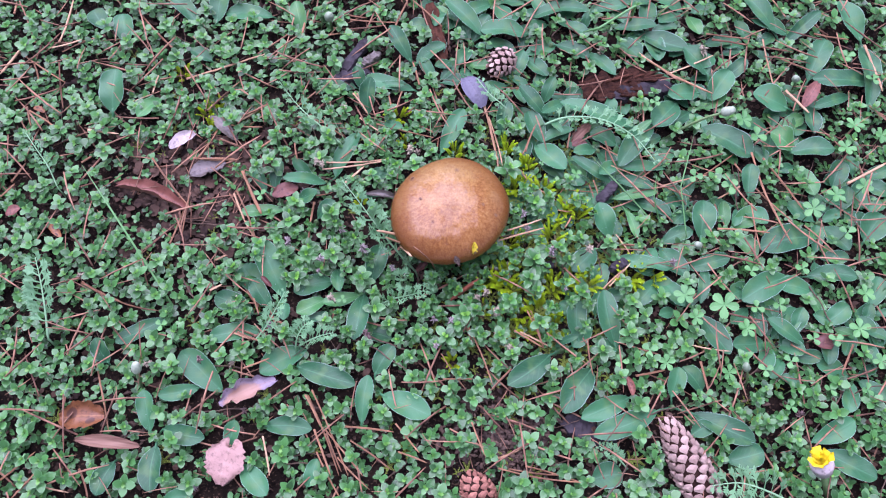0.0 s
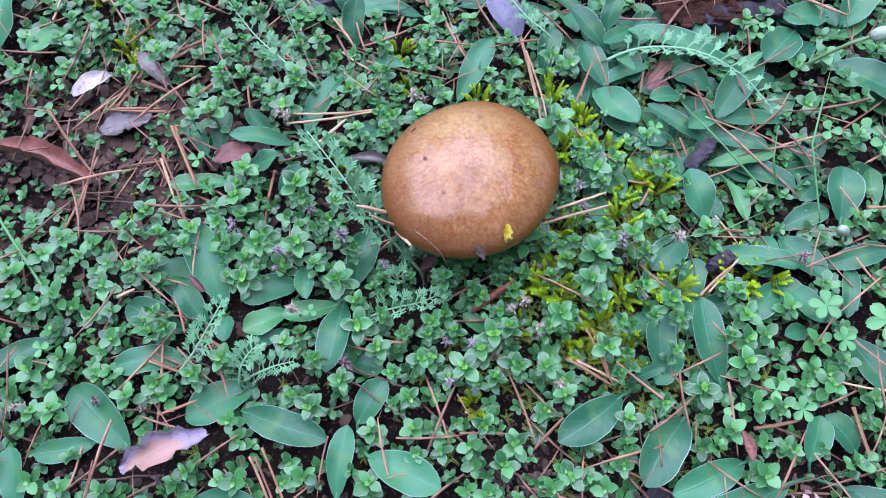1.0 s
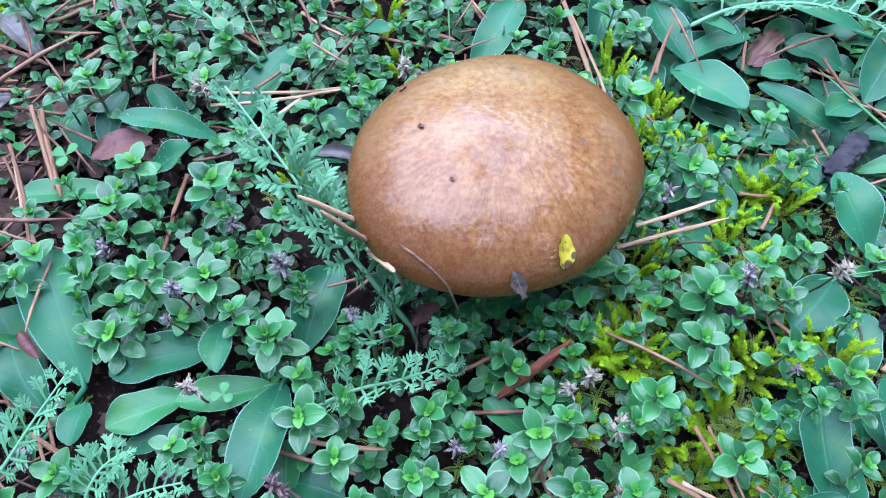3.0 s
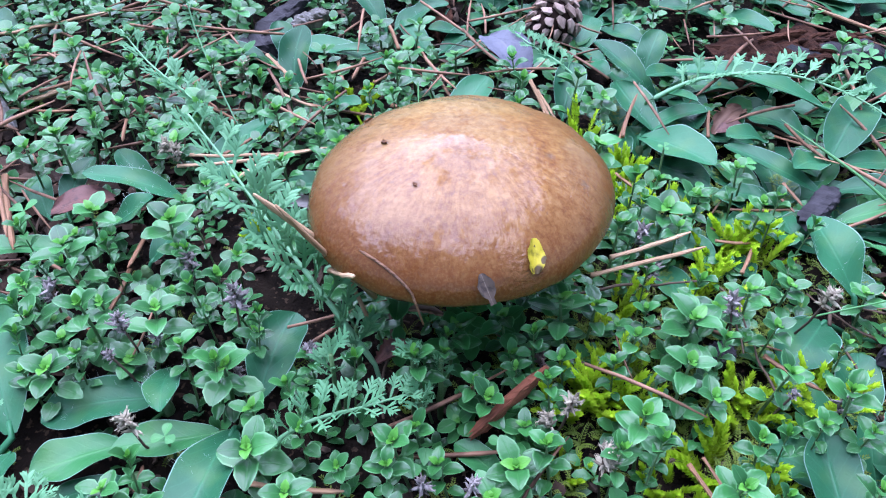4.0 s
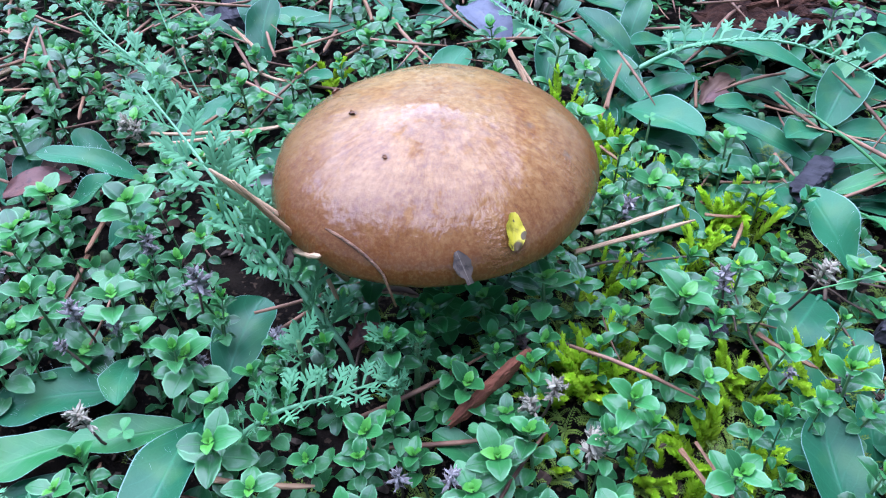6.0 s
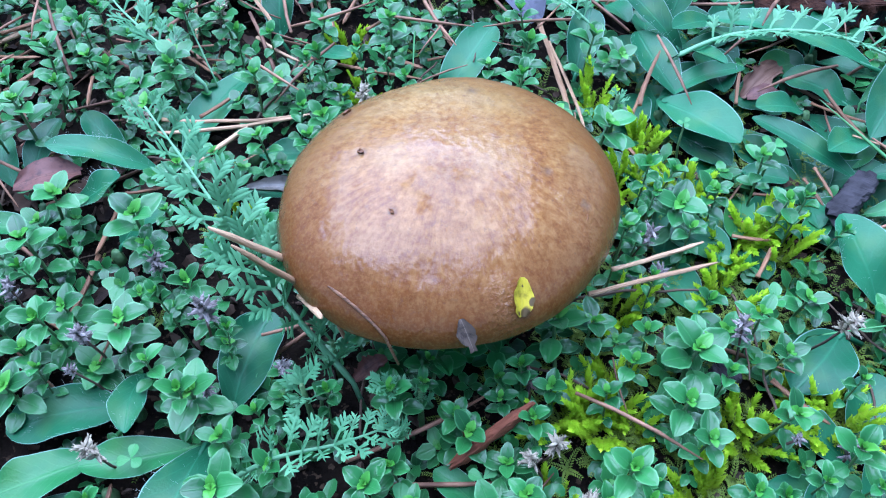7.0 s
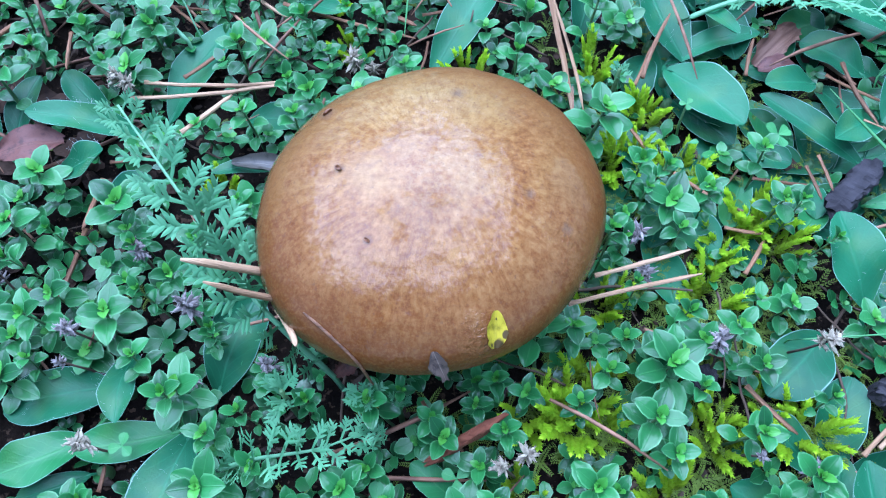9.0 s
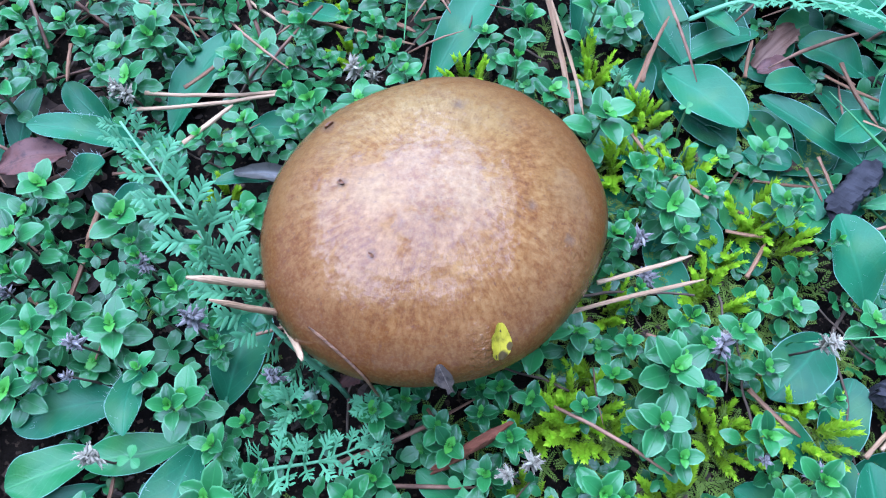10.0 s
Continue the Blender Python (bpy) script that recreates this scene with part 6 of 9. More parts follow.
thyme_sprig((-0.0517, 0.1504, -0.0115), 0.0251, 0.0050, 28, (3, 1), 9)
clear((-0.0512, 0.1490), (-0.0512, 0.1490), 0.0045, True)
thyme_sprig((-0.0160, 0.1470, -0.0117), 0.0223, 0.0051, 100, (-5, -1), 10)
clear((-0.0166, 0.1492), (-0.0166, 0.1492), 0.0045, True)
thyme_sprig((-0.0113, 0.1877, -0.0096), 0.0267, 0.0045, 37, (4, 1), 11)
clear((-0.0106, 0.1856), (-0.0106, 0.1856), 0.0045, True)
thyme_sprig((-0.0507, 0.2184, -0.0081), 0.0270, 0.0051, 43, (5, 0), 0)
clear((-0.0504, 0.2159), (-0.0504, 0.2159), 0.0045, True)
thyme_sprig((0.0073, 0.1741, -0.0103), 0.0250, 0.0052, 75, (-5, -4), 1)
clear((0.0053, 0.1765), (0.0053, 0.1765), 0.0045, True)
thyme_sprig((0.0522, 0.2089, -0.0086), 0.0212, 0.0087, 98, (5, 7), 2)
clear((0.0548, 0.2068), (0.0548, 0.2068), 0.0065, True)
thyme_sprig((0.0736, 0.2011, -0.0089), 0.0232, 0.0081, 127, (7, -3), 3)
clear((0.0722, 0.1982), (0.0722, 0.1982), 0.0061, True)
thyme_sprig((0.0717, 0.1877, -0.0096), 0.0278, 0.0079, 170, (3, -3), 4)
clear((0.0700, 0.1861), (0.0700, 0.1861), 0.0059, True)
thyme_sprig((0.0769, 0.1821, -0.0099), 0.0244, 0.0071, 0, (1, 4), 5)
clear((0.0787, 0.1813), (0.0787, 0.1813), 0.0054, True)
thyme_sprig((0.0865, 0.2123, -0.0084), 0.0218, 0.0063, 44, (4, -4), 6)
clear((0.0846, 0.2105), (0.0846, 0.2105), 0.0047, True)
thyme_sprig((0.0802, 0.2170, -0.0081), 0.0247, 0.0063, 135, (0, -5), 7)
clear((0.0778, 0.2173), (0.0778, 0.2173), 0.0047, True)
thyme_sprig((0.0682, 0.2184, -0.0081), 0.0225, 0.0048, 113, (5, 7), 8)
clear((0.0712, 0.2162), (0.0712, 0.2162), 0.0045, True)
thyme_sprig((0.0947, 0.2110, -0.0084), 0.0218, 0.0063, 39, (-3, 2), 9)
clear((0.0958, 0.2125), (0.0958, 0.2125), 0.0048, True)
thyme_sprig((0.1007, 0.2067, -0.0087), 0.0219, 0.0063, 12, (5, 2), 10)
clear((0.1015, 0.2047), (0.1015, 0.2047), 0.0047, True)
thyme_sprig((0.0840, 0.1968, -0.0092), 0.0212, 0.0050, 127, (2, 0), 11)
clear((0.0840, 0.1960), (0.0840, 0.1960), 0.0045, True)
thyme_sprig((0.0955, 0.1886, -0.0096), 0.0248, 0.0060, 88, (7, -3), 0)
clear((0.0941, 0.1853), (0.0941, 0.1853), 0.0045, True)
thyme_sprig((0.0896, 0.1707, -0.0105), 0.0259, 0.0052, 153, (-6, 6), 1)
clear((0.0925, 0.1736), (0.0925, 0.1736), 0.0045, True)
thyme_sprig((0.1044, 0.1742, -0.0103), 0.0264, 0.0052, 87, (-8, -7), 2)
clear((0.1009, 0.1781), (0.1009, 0.1781), 0.0045, True)
thyme_sprig((0.1115, 0.1778, -0.0101), 0.0280, 0.0052, 51, (-5, -7), 3)
clear((0.1076, 0.1804), (0.1076, 0.1804), 0.0045, True)
thyme_sprig((0.1132, 0.1731, -0.0103), 0.0241, 0.0052, 27, (4, 0), 4)
clear((0.1131, 0.1711), (0.1131, 0.1711), 0.0045, True)
thyme_sprig((0.1080, 0.1545, -0.0113), 0.0265, 0.0057, 41, (-1, 6), 5)
clear((0.1109, 0.1553), (0.1109, 0.1553), 0.0045, True)
thyme_sprig((0.0787, 0.1604, -0.0110), 0.0237, 0.0069, 108, (0, -7), 6)
clear((0.0755, 0.1606), (0.0755, 0.1606), 0.0052, True)
thyme_sprig((0.0865, 0.1580, -0.0111), 0.0225, 0.0051, 117, (0, -8), 7)
clear((0.0832, 0.1581), (0.0832, 0.1581), 0.0045, True)
thyme_sprig((0.0920, 0.1663, -0.0107), 0.0263, 0.0051, 9, (-1, -5), 8)
clear((0.0893, 0.1671), (0.0893, 0.1671), 0.0045, True)
thyme_sprig((0.0580, 0.1728, -0.0104), 0.0260, 0.0070, 135, (-2, -2), 9)
clear((0.0569, 0.1739), (0.0569, 0.1739), 0.0053, True)
thyme_sprig((0.0630, 0.1696, -0.0105), 0.0235, 0.0052, 53, (-1, 8), 10)
clear((0.0665, 0.1704), (0.0665, 0.1704), 0.0045, True)
thyme_sprig((0.0378, 0.1650, -0.0107), 0.0228, 0.0070, 136, (-2, 6), 11)
clear((0.0404, 0.1660), (0.0404, 0.1660), 0.0053, True)
thyme_sprig((0.0298, 0.1656, -0.0107), 0.0224, 0.0078, 103, (-5, -5), 0)
clear((0.0275, 0.1676), (0.0275, 0.1676), 0.0058, True)
thyme_sprig((0.0203, 0.1819, -0.0099), 0.0245, 0.0064, 155, (2, -6), 1)
clear((0.0176, 0.1808), (0.0176, 0.1808), 0.0048, True)
thyme_sprig((0.0328, 0.1901, -0.0095), 0.0222, 0.0054, 5, (0, -7), 2)
clear((0.0298, 0.1902), (0.0298, 0.1902), 0.0045, True)
thyme_sprig((0.0410, 0.1828, -0.0099), 0.0238, 0.0038, 13, (-3, -8), 3)
clear((0.0375, 0.1841), (0.0375, 0.1841), 0.0045, True)
thyme_sprig((0.0169, 0.1473, -0.0116), 0.0227, 0.0087, 56, (-8, 0), 4)
clear((0.0169, 0.1506), (0.0169, 0.1506), 0.0065, True)
thyme_sprig((0.0387, 0.1519, -0.0114), 0.0227, 0.0083, 85, (-1, -5), 5)
clear((0.0365, 0.1527), (0.0365, 0.1527), 0.0063, True)
thyme_sprig((0.0537, 0.1487, -0.0116), 0.0254, 0.0061, 13, (-2, -6), 6)
clear((0.0507, 0.1499), (0.0507, 0.1499), 0.0046, True)
thyme_sprig((0.0427, 0.1445, -0.0118), 0.0267, 0.0057, 119, (-3, 8), 7)
clear((0.0467, 0.1463), (0.0467, 0.1463), 0.0045, True)
thyme_sprig((0.0584, 0.1613, -0.0109), 0.0265, 0.0058, 143, (8, 0), 8)
clear((0.0583, 0.1575), (0.0583, 0.1575), 0.0045, True)
thyme_sprig((0.0502, 0.1641, -0.0108), 0.0229, 0.0048, 88, (5, 2), 9)
clear((0.0511, 0.1619), (0.0511, 0.1619), 0.0045, True)
thyme_sprig((0.0569, 0.1907, -0.0095), 0.0232, 0.0050, 22, (-7, -1), 10)
clear((0.0564, 0.1939), (0.0564, 0.1939), 0.0045, True)
thyme_sprig((0.1436, 0.1808, -0.0100), 0.0251, 0.0068, 23, (-8, -8), 11)
clear((0.1399, 0.1847), (0.1399, 0.1847), 0.0051, True)
thyme_sprig((0.1444, 0.1744, -0.0103), 0.0211, 0.0071, 48, (0, 0), 0)
clear((0.1443, 0.1744), (0.1443, 0.1744), 0.0054, True)
thyme_sprig((0.1386, 0.1620, -0.0109), 0.0256, 0.0076, 122, (7, -5), 1)
clear((0.1362, 0.1588), (0.1362, 0.1588), 0.0057, True)
thyme_sprig((0.1340, 0.1642, -0.0108), 0.0234, 0.0059, 168, (0, -2), 2)
clear((0.1329, 0.1643), (0.1329, 0.1643), 0.0045, True)
thyme_sprig((0.1419, 0.1509, -0.0115), 0.0212, 0.0069, 100, (-3, 1), 3)
clear((0.1426, 0.1522), (0.1426, 0.1522), 0.0052, True)
thyme_sprig((0.1382, 0.1879, -0.0096), 0.0216, 0.0054, 29, (-3, 6), 4)
clear((0.1406, 0.1893), (0.1406, 0.1893), 0.0045, True)
thyme_sprig((0.1166, 0.1973, -0.0091), 0.0246, 0.0042, 103, (0, 0), 5)
clear((0.1168, 0.1969), (0.1168, 0.1969), 0.0045, True)
thyme_sprig((0.0629, 0.1989, -0.0091), 0.0222, 0.0050, 141, (4, 4), 6)
clear((0.0646, 0.1972), (0.0646, 0.1972), 0.0045, True)
thyme_sprig((0.0861, 0.1446, -0.0118), 0.0235, 0.0057, 112, (-5, 5), 7)
clear((0.0883, 0.1470), (0.0883, 0.1470), 0.0045, True)
thyme_sprig((0.0108, 0.1981, -0.0091), 0.0226, 0.0058, 68, (5, 0), 8)
clear((0.0107, 0.1961), (0.0107, 0.1961), 0.0045, True)
thyme_sprig((0.0071, 0.1870, -0.0097), 0.0267, 0.0060, 178, (0, 4), 9)
clear((0.0092, 0.1869), (0.0092, 0.1869), 0.0045, True)
thyme_sprig((0.0690, 0.2098, -0.0085), 0.0237, 0.0047, 5, (0, -6), 10)
clear((0.0664, 0.2099), (0.0664, 0.2099), 0.0045, True)
thyme_sprig((0.0365, 0.1974, -0.0091), 0.0268, 0.0050, 169, (-7, 3), 11)
clear((0.0381, 0.2008), (0.0381, 0.2008), 0.0045, True)
thyme_sprig((0.0448, 0.1947, -0.0093), 0.0217, 0.0047, 164, (-4, 6), 0)
clear((0.0472, 0.1965), (0.0472, 0.1965), 0.0045, True)
thyme_sprig((0.0279, 0.1986, -0.0091), 0.0214, 0.0043, 119, (2, -8), 1)
clear((0.0249, 0.1978), (0.0249, 0.1978), 0.0045, True)
thyme_sprig((0.0100, 0.1915, -0.0094), 0.0273, 0.0046, 94, (4, -2), 2)
clear((0.0086, 0.1896), (0.0086, 0.1896), 0.0045, True)
thyme_sprig((0.0138, 0.1988, -0.0091), 0.0210, 0.0058, 26, (-5, 5), 3)
clear((0.0157, 0.2008), (0.0157, 0.2008), 0.0045, True)
thyme_sprig((0.0198, 0.1870, -0.0097), 0.0234, 0.0047, 166, (-3, 0), 4)
clear((0.0194, 0.1883), (0.0194, 0.1883), 0.0045, True)
thyme_sprig((-0.0593, 0.2411, -0.0069), 0.0225, 0.0044, 165, (3, 8), 5)
clear((-0.0559, 0.2397), (-0.0559, 0.2397), 0.0045, True)
thyme_sprig((-0.0491, 0.2323, -0.0074), 0.0220, 0.0048, 73, (8, -6), 6)
clear((-0.0518, 0.2290), (-0.0518, 0.2290), 0.0045, True)
thyme_sprig((-0.0520, 0.2111, -0.0084), 0.0278, 0.0053, 107, (-5, 1), 7)
clear((-0.0515, 0.2135), (-0.0515, 0.2135), 0.0045, True)
thyme_sprig((-0.0391, 0.2013, -0.0089), 0.0245, 0.0048, 137, (7, -3), 8)
clear((-0.0405, 0.1982), (-0.0405, 0.1982), 0.0045, True)
thyme_sprig((-0.0442, 0.1856, -0.0097), 0.0265, 0.0056, 10, (0, 2), 9)
clear((-0.0432, 0.1859), (-0.0432, 0.1859), 0.0045, True)
thyme_sprig((-0.0229, 0.1835, -0.0098), 0.0268, 0.0043, 25, (-6, -8), 10)
clear((-0.0268, 0.1867), (-0.0268, 0.1867), 0.0045, True)
thyme_sprig((0.0740, 0.2575, -0.0061), 0.0224, 0.0053, 119, (7, -7), 11)
clear((0.0711, 0.2547), (0.0711, 0.2547), 0.0045, True)
thyme_sprig((0.0645, 0.2435, -0.0068), 0.0238, 0.0039, 27, (5, 3), 0)
clear((0.0659, 0.2411), (0.0659, 0.2411), 0.0045, True)
thyme_sprig((0.0650, 0.2332, -0.0073), 0.0255, 0.0044, 88, (4, 6), 1)
clear((0.0679, 0.2311), (0.0679, 0.2311), 0.0045, True)
thyme_sprig((0.0716, 0.2483, -0.0066), 0.0238, 0.0046, 74, (2, 5), 2)
clear((0.0737, 0.2471), (0.0737, 0.2471), 0.0045, True)

# pine needles
pine_needle((-0.1430, 0.3162, 0.0063), (-0.1223, 0.3297, 0.0095), 0.0026, pale=True)
pine_needle((-0.1538, 0.3335, 0.0019), (-0.1696, 0.3565, 0.0048), 0.0020)
pine_needle((-0.1699, 0.2904, -0.0009), (-0.1576, 0.3119, 0.0026), 0.0019)
pine_needle((-0.1475, 0.3143, 0.0051), (-0.1233, 0.3127, 0.0056), 0.0015)
pine_needle((-0.1346, 0.2752, 0.0051), (-0.1180, 0.2400, 0.0050), 0.0023)
pine_needle((-0.1721, 0.2851, 0.0059), (-0.1382, 0.2832, 0.0072), 0.0016)
pine_needle((-0.1401, 0.2580, 0.0017), (-0.1298, 0.2353, 0.0028), 0.0016, pale=True)
pine_needle((-0.1434, 0.2580, 0.0017), (-0.1296, 0.2358, 0.0008), 0.0011)
pine_needle((-0.0787, 0.3144, 0.0057), (-0.0606, 0.3120, 0.0066), 0.0011)
pine_needle((-0.0732, 0.3342, 0.0123), (-0.0685, 0.3150, 0.0127), 0.0013, pale=True)
pine_needle((-0.0812, 0.3201, 0.0078), (-0.0617, 0.3043, 0.0072), 0.0013)
pine_needle((-0.0497, 0.3183, 0.0113), (-0.0334, 0.3057, 0.0123), 0.0013, pale=True)
pine_needle((-0.0555, 0.3387, 0.0137), (-0.0434, 0.3195, 0.0150), 0.0015, pale=True)
pine_needle((-0.0730, 0.2807, 0.0098), (-0.0269, 0.2832, 0.0112), 0.0014, pale=True)
pine_needle((-0.0757, 0.2747, 0.0098), (-0.0289, 0.2813, 0.0121), 0.0014, pale=True)
pine_needle((-0.0581, 0.2634, 0.0104), (-0.0450, 0.2757, 0.0128), 0.0017, pale=True)
pine_needle((-0.0630, 0.2854, 0.0066), (-0.0522, 0.2959, 0.0078), 0.0014)
pine_needle((-0.0796, 0.2561, 0.0038), (-0.0675, 0.2584, 0.0049), 0.0012)
pine_needle((-0.0965, 0.2937, 0.0147), (-0.0929, 0.2787, 0.0169), 0.0013)
pine_needle((-0.0809, 0.2513, 0.0026), (-0.0827, 0.2346, 0.0027), 0.0016)
pine_needle((-0.0530, 0.3416, 0.0088), (-0.0467, 0.3281, 0.0094), 0.0012)
pine_needle((-0.0286, 0.3404, 0.0098), (-0.0245, 0.3241, 0.0092), 0.0015)
pine_needle((-0.0186, 0.3436, 0.0095), (-0.0222, 0.3284, 0.0094), 0.0015)
pine_needle((-0.0137, 0.3241, 0.0107), (-0.0039, 0.3337, 0.0117), 0.0013)
pine_needle((-0.0068, 0.3161, 0.0060), (0.0059, 0.3082, 0.0084), 0.0017)
pine_needle((-0.0376, 0.3168, 0.0057), (0.0059, 0.3043, 0.0072), 0.0013)
pine_needle((0.0444, 0.3330, 0.0100), (0.0541, 0.2770, 0.0098), 0.0021, pale=True)
pine_needle((0.0478, 0.3217, 0.0091), (0.0571, 0.2790, 0.0099), 0.0013, pale=True)
pine_needle((0.0073, 0.3138, 0.0069), (0.0181, 0.3150, 0.0088), 0.0011)
pine_needle((0.0096, 0.3062, 0.0035), (0.0083, 0.2934, 0.0057), 0.0009)
pine_needle((0.0747, 0.2916, 0.0100), (0.0834, 0.3141, 0.0127), 0.0014)
pine_needle((0.0731, 0.2915, 0.0063), (0.0782, 0.3046, 0.0082), 0.0013)
pine_needle((0.1073, 0.2981, 0.0051), (0.1097, 0.3097, 0.0085), 0.0013)
pine_needle((0.1361, 0.3030, 0.0074), (0.1424, 0.2799, 0.0090), 0.0015)
pine_needle((0.1327, 0.3014, 0.0032), (0.1481, 0.2903, 0.0055), 0.0011)
pine_needle((0.1380, 0.2809, 0.0096), (0.1639, 0.2683, 0.0104), 0.0007, pale=True)
pine_needle((0.1608, 0.2735, 0.0044), (0.1810, 0.2899, 0.0075), 0.0016)
pine_needle((0.0712, 0.2790, 0.0037), (0.0758, 0.2705, 0.0045), 0.0013)
pine_needle((0.0847, 0.2646, 0.0012), (0.0960, 0.2542, 0.0037), 0.0012)
pine_needle((0.1214, 0.2667, 0.0056), (0.1234, 0.2548, 0.0077), 0.0011)
pine_needle((0.1244, 0.2693, 0.0076), (0.1268, 0.2577, 0.0079), 0.0011)
pine_needle((0.1076, 0.2654, -0.0005), (0.1262, 0.2623, 0.0021), 0.0011)
pine_needle((0.0974, 0.2468, 0.0028), (0.1082, 0.2452, 0.0033), 0.0012)
pine_needle((0.1020, 0.2331, 0.0024), (0.1080, 0.2433, 0.0032), 0.0014)
pine_needle((0.0579, 0.2223, 0.0199), (0.0813, 0.2298, 0.0225), 0.0014, pale=True)
pine_needle((0.0511, 0.2136, 0.0218), (0.0836, 0.2231, 0.0232), 0.0014, pale=True)
pine_needle((-0.1295, 0.2351, 0.0032), (-0.1200, 0.2197, 0.0040), 0.0017, pale=True)
pine_needle((-0.1471, 0.2048, 0.0033), (-0.1396, 0.2076, 0.0054), 0.0015, pale=True)
pine_needle((-0.1484, 0.1818, 0.0040), (-0.1404, 0.1860, 0.0043), 0.0016, pale=True)
pine_needle((-0.1283, 0.1690, -0.0008), (-0.1237, 0.1762, 0.0018), 0.0014)
pine_needle((-0.1261, 0.1879, -0.0004), (-0.1145, 0.1713, -0.0004), 0.0022)
pine_needle((-0.1069, 0.1643, 0.0019), (-0.0956, 0.1580, 0.0029), 0.0017)
pine_needle((-0.0350, 0.1641, 0.0022), (-0.0115, 0.1614, 0.0031), 0.0017, pale=True)
pine_needle((-0.0830, 0.2359, 0.0006), (-0.0846, 0.2142, 0.0017), 0.0015)
pine_needle((-0.0966, 0.2183, -0.0013), (-0.0841, 0.2103, 0.0005), 0.0013)
pine_needle((-0.1293, 0.1520, 0.0017), (-0.1129, 0.1464, 0.0023), 0.0014, pale=True)
pine_needle((-0.1273, 0.1556, -0.0005), (-0.1105, 0.1490, -0.0006), 0.0015)
pine_needle((-0.0635, 0.1654, -0.0046), (-0.0629, 0.1720, -0.0034), 0.0013)
pine_needle((0.0992, 0.2016, 0.0028), (0.1106, 0.1897, 0.0035), 0.0016)
pine_needle((0.1257, 0.1854, 0.0040), (0.1426, 0.2004, 0.0050), 0.0014, pale=True)
pine_needle((0.1305, 0.1877, 0.0029), (0.1465, 0.2045, 0.0042), 0.0013, pale=True)
pine_needle((0.1581, 0.2190, 0.0017), (0.1407, 0.2193, 0.0040), 0.0017)
pine_needle((0.1385, 0.2276, 0.0033), (0.1476, 0.2108, 0.0045), 0.0008, pale=True)
pine_needle((0.0719, 0.1699, 0.0006), (0.0818, 0.1432, 0.0022), 0.0014)
pine_needle((0.0274, 0.1650, -0.0017), (0.0351, 0.1438, 0.0002), 0.0015)
pine_needle((0.0667, 0.1550, -0.0009), (0.0876, 0.1433, 0.0012), 0.0014, pale=True)
pine_needle((0.0164, 0.1932, -0.0015), (0.0284, 0.1802, -0.0010), 0.0010)
pine_needle((0.1100, 0.1512, -0.0019), (0.1145, 0.1435, -0.0018), 0.0011)
pine_needle((0.1396, 0.1730, 0.0017), (0.1414, 0.1632, 0.0022), 0.0006, pale=True)
pine_needle((-0.2907, 0.3766, 0.0134), (-0.2675, 0.3837, 0.0152), 0.0014, pale=True)
pine_needle((-0.2858, 0.3827, 0.0126), (-0.2805, 0.4213, 0.0161), 0.0018, pale=True)
pine_needle((-0.3064, 0.3839, 0.0106), (-0.2645, 0.3850, 0.0122), 0.0014)
pine_needle((-0.3262, 0.4094, 0.0124), (-0.3258, 0.4220, 0.0141), 0.0018)
pine_needle((-0.3132, 0.3803, 0.0115), (-0.3246, 0.3519, 0.0126), 0.0021, pale=True)
pine_needle((-0.3102, 0.3703, 0.0107), (-0.2757, 0.3471, 0.0104), 0.0014)
pine_needle((-0.3043, 0.3671, 0.0080), (-0.2956, 0.3461, 0.0083), 0.0014)
pine_needle((-0.2855, 0.3684, 0.0068), (-0.2743, 0.3258, 0.0073), 0.0014)
pine_needle((-0.2069, 0.3365, 0.0134), (-0.2033, 0.3507, 0.0165), 0.0014, pale=True)
pine_needle((-0.1837, 0.3509, 0.0117), (-0.1242, 0.3741, 0.0137), 0.0017, pale=True)
pine_needle((-0.2292, 0.4137, 0.0130), (-0.1899, 0.3718, 0.0116), 0.0018)
pine_needle((-0.1383, 0.3206, 0.0086), (-0.1166, 0.3316, 0.0116), 0.0017)
pine_needle((-0.2504, 0.3043, 0.0122), (-0.2272, 0.3013, 0.0121), 0.0017, pale=True)
pine_needle((-0.3006, 0.2636, 0.0058), (-0.2927, 0.2790, 0.0069), 0.0016)
pine_needle((-0.2375, 0.1873, 0.0028), (-0.2068, 0.1724, 0.0036), 0.0022)
pine_needle((-0.2090, 0.1736, 0.0001), (-0.1819, 0.1676, 0.0014), 0.0012)
pine_needle((-0.2023, 0.2852, 0.0048), (-0.1684, 0.2436, 0.0032), 0.0017)
pine_needle((-0.1812, 0.2170, 0.0027), (-0.1727, 0.2484, 0.0044), 0.0016)
pine_needle((-0.0998, 0.3843, 0.0116), (-0.0946, 0.4169, 0.0138), 0.0021)
pine_needle((-0.0740, 0.4003, 0.0127), (-0.0327, 0.4020, 0.0151), 0.0014)
pine_needle((-0.0609, 0.4087, 0.0130), (-0.0239, 0.4056, 0.0143), 0.0014)
pine_needle((-0.0706, 0.4175, 0.0109), (-0.0475, 0.4102, 0.0135), 0.0015)
pine_needle((-0.0874, 0.3944, 0.0094), (-0.0517, 0.4013, 0.0121), 0.0014)
pine_needle((-0.0291, 0.3926, 0.0097), (-0.0153, 0.4283, 0.0144), 0.0018)
pine_needle((0.0121, 0.4026, 0.0140), (-0.0116, 0.4275, 0.0154), 0.0014)
pine_needle((-0.0053, 0.3499, 0.0099), (-0.0108, 0.3698, 0.0115), 0.0017)
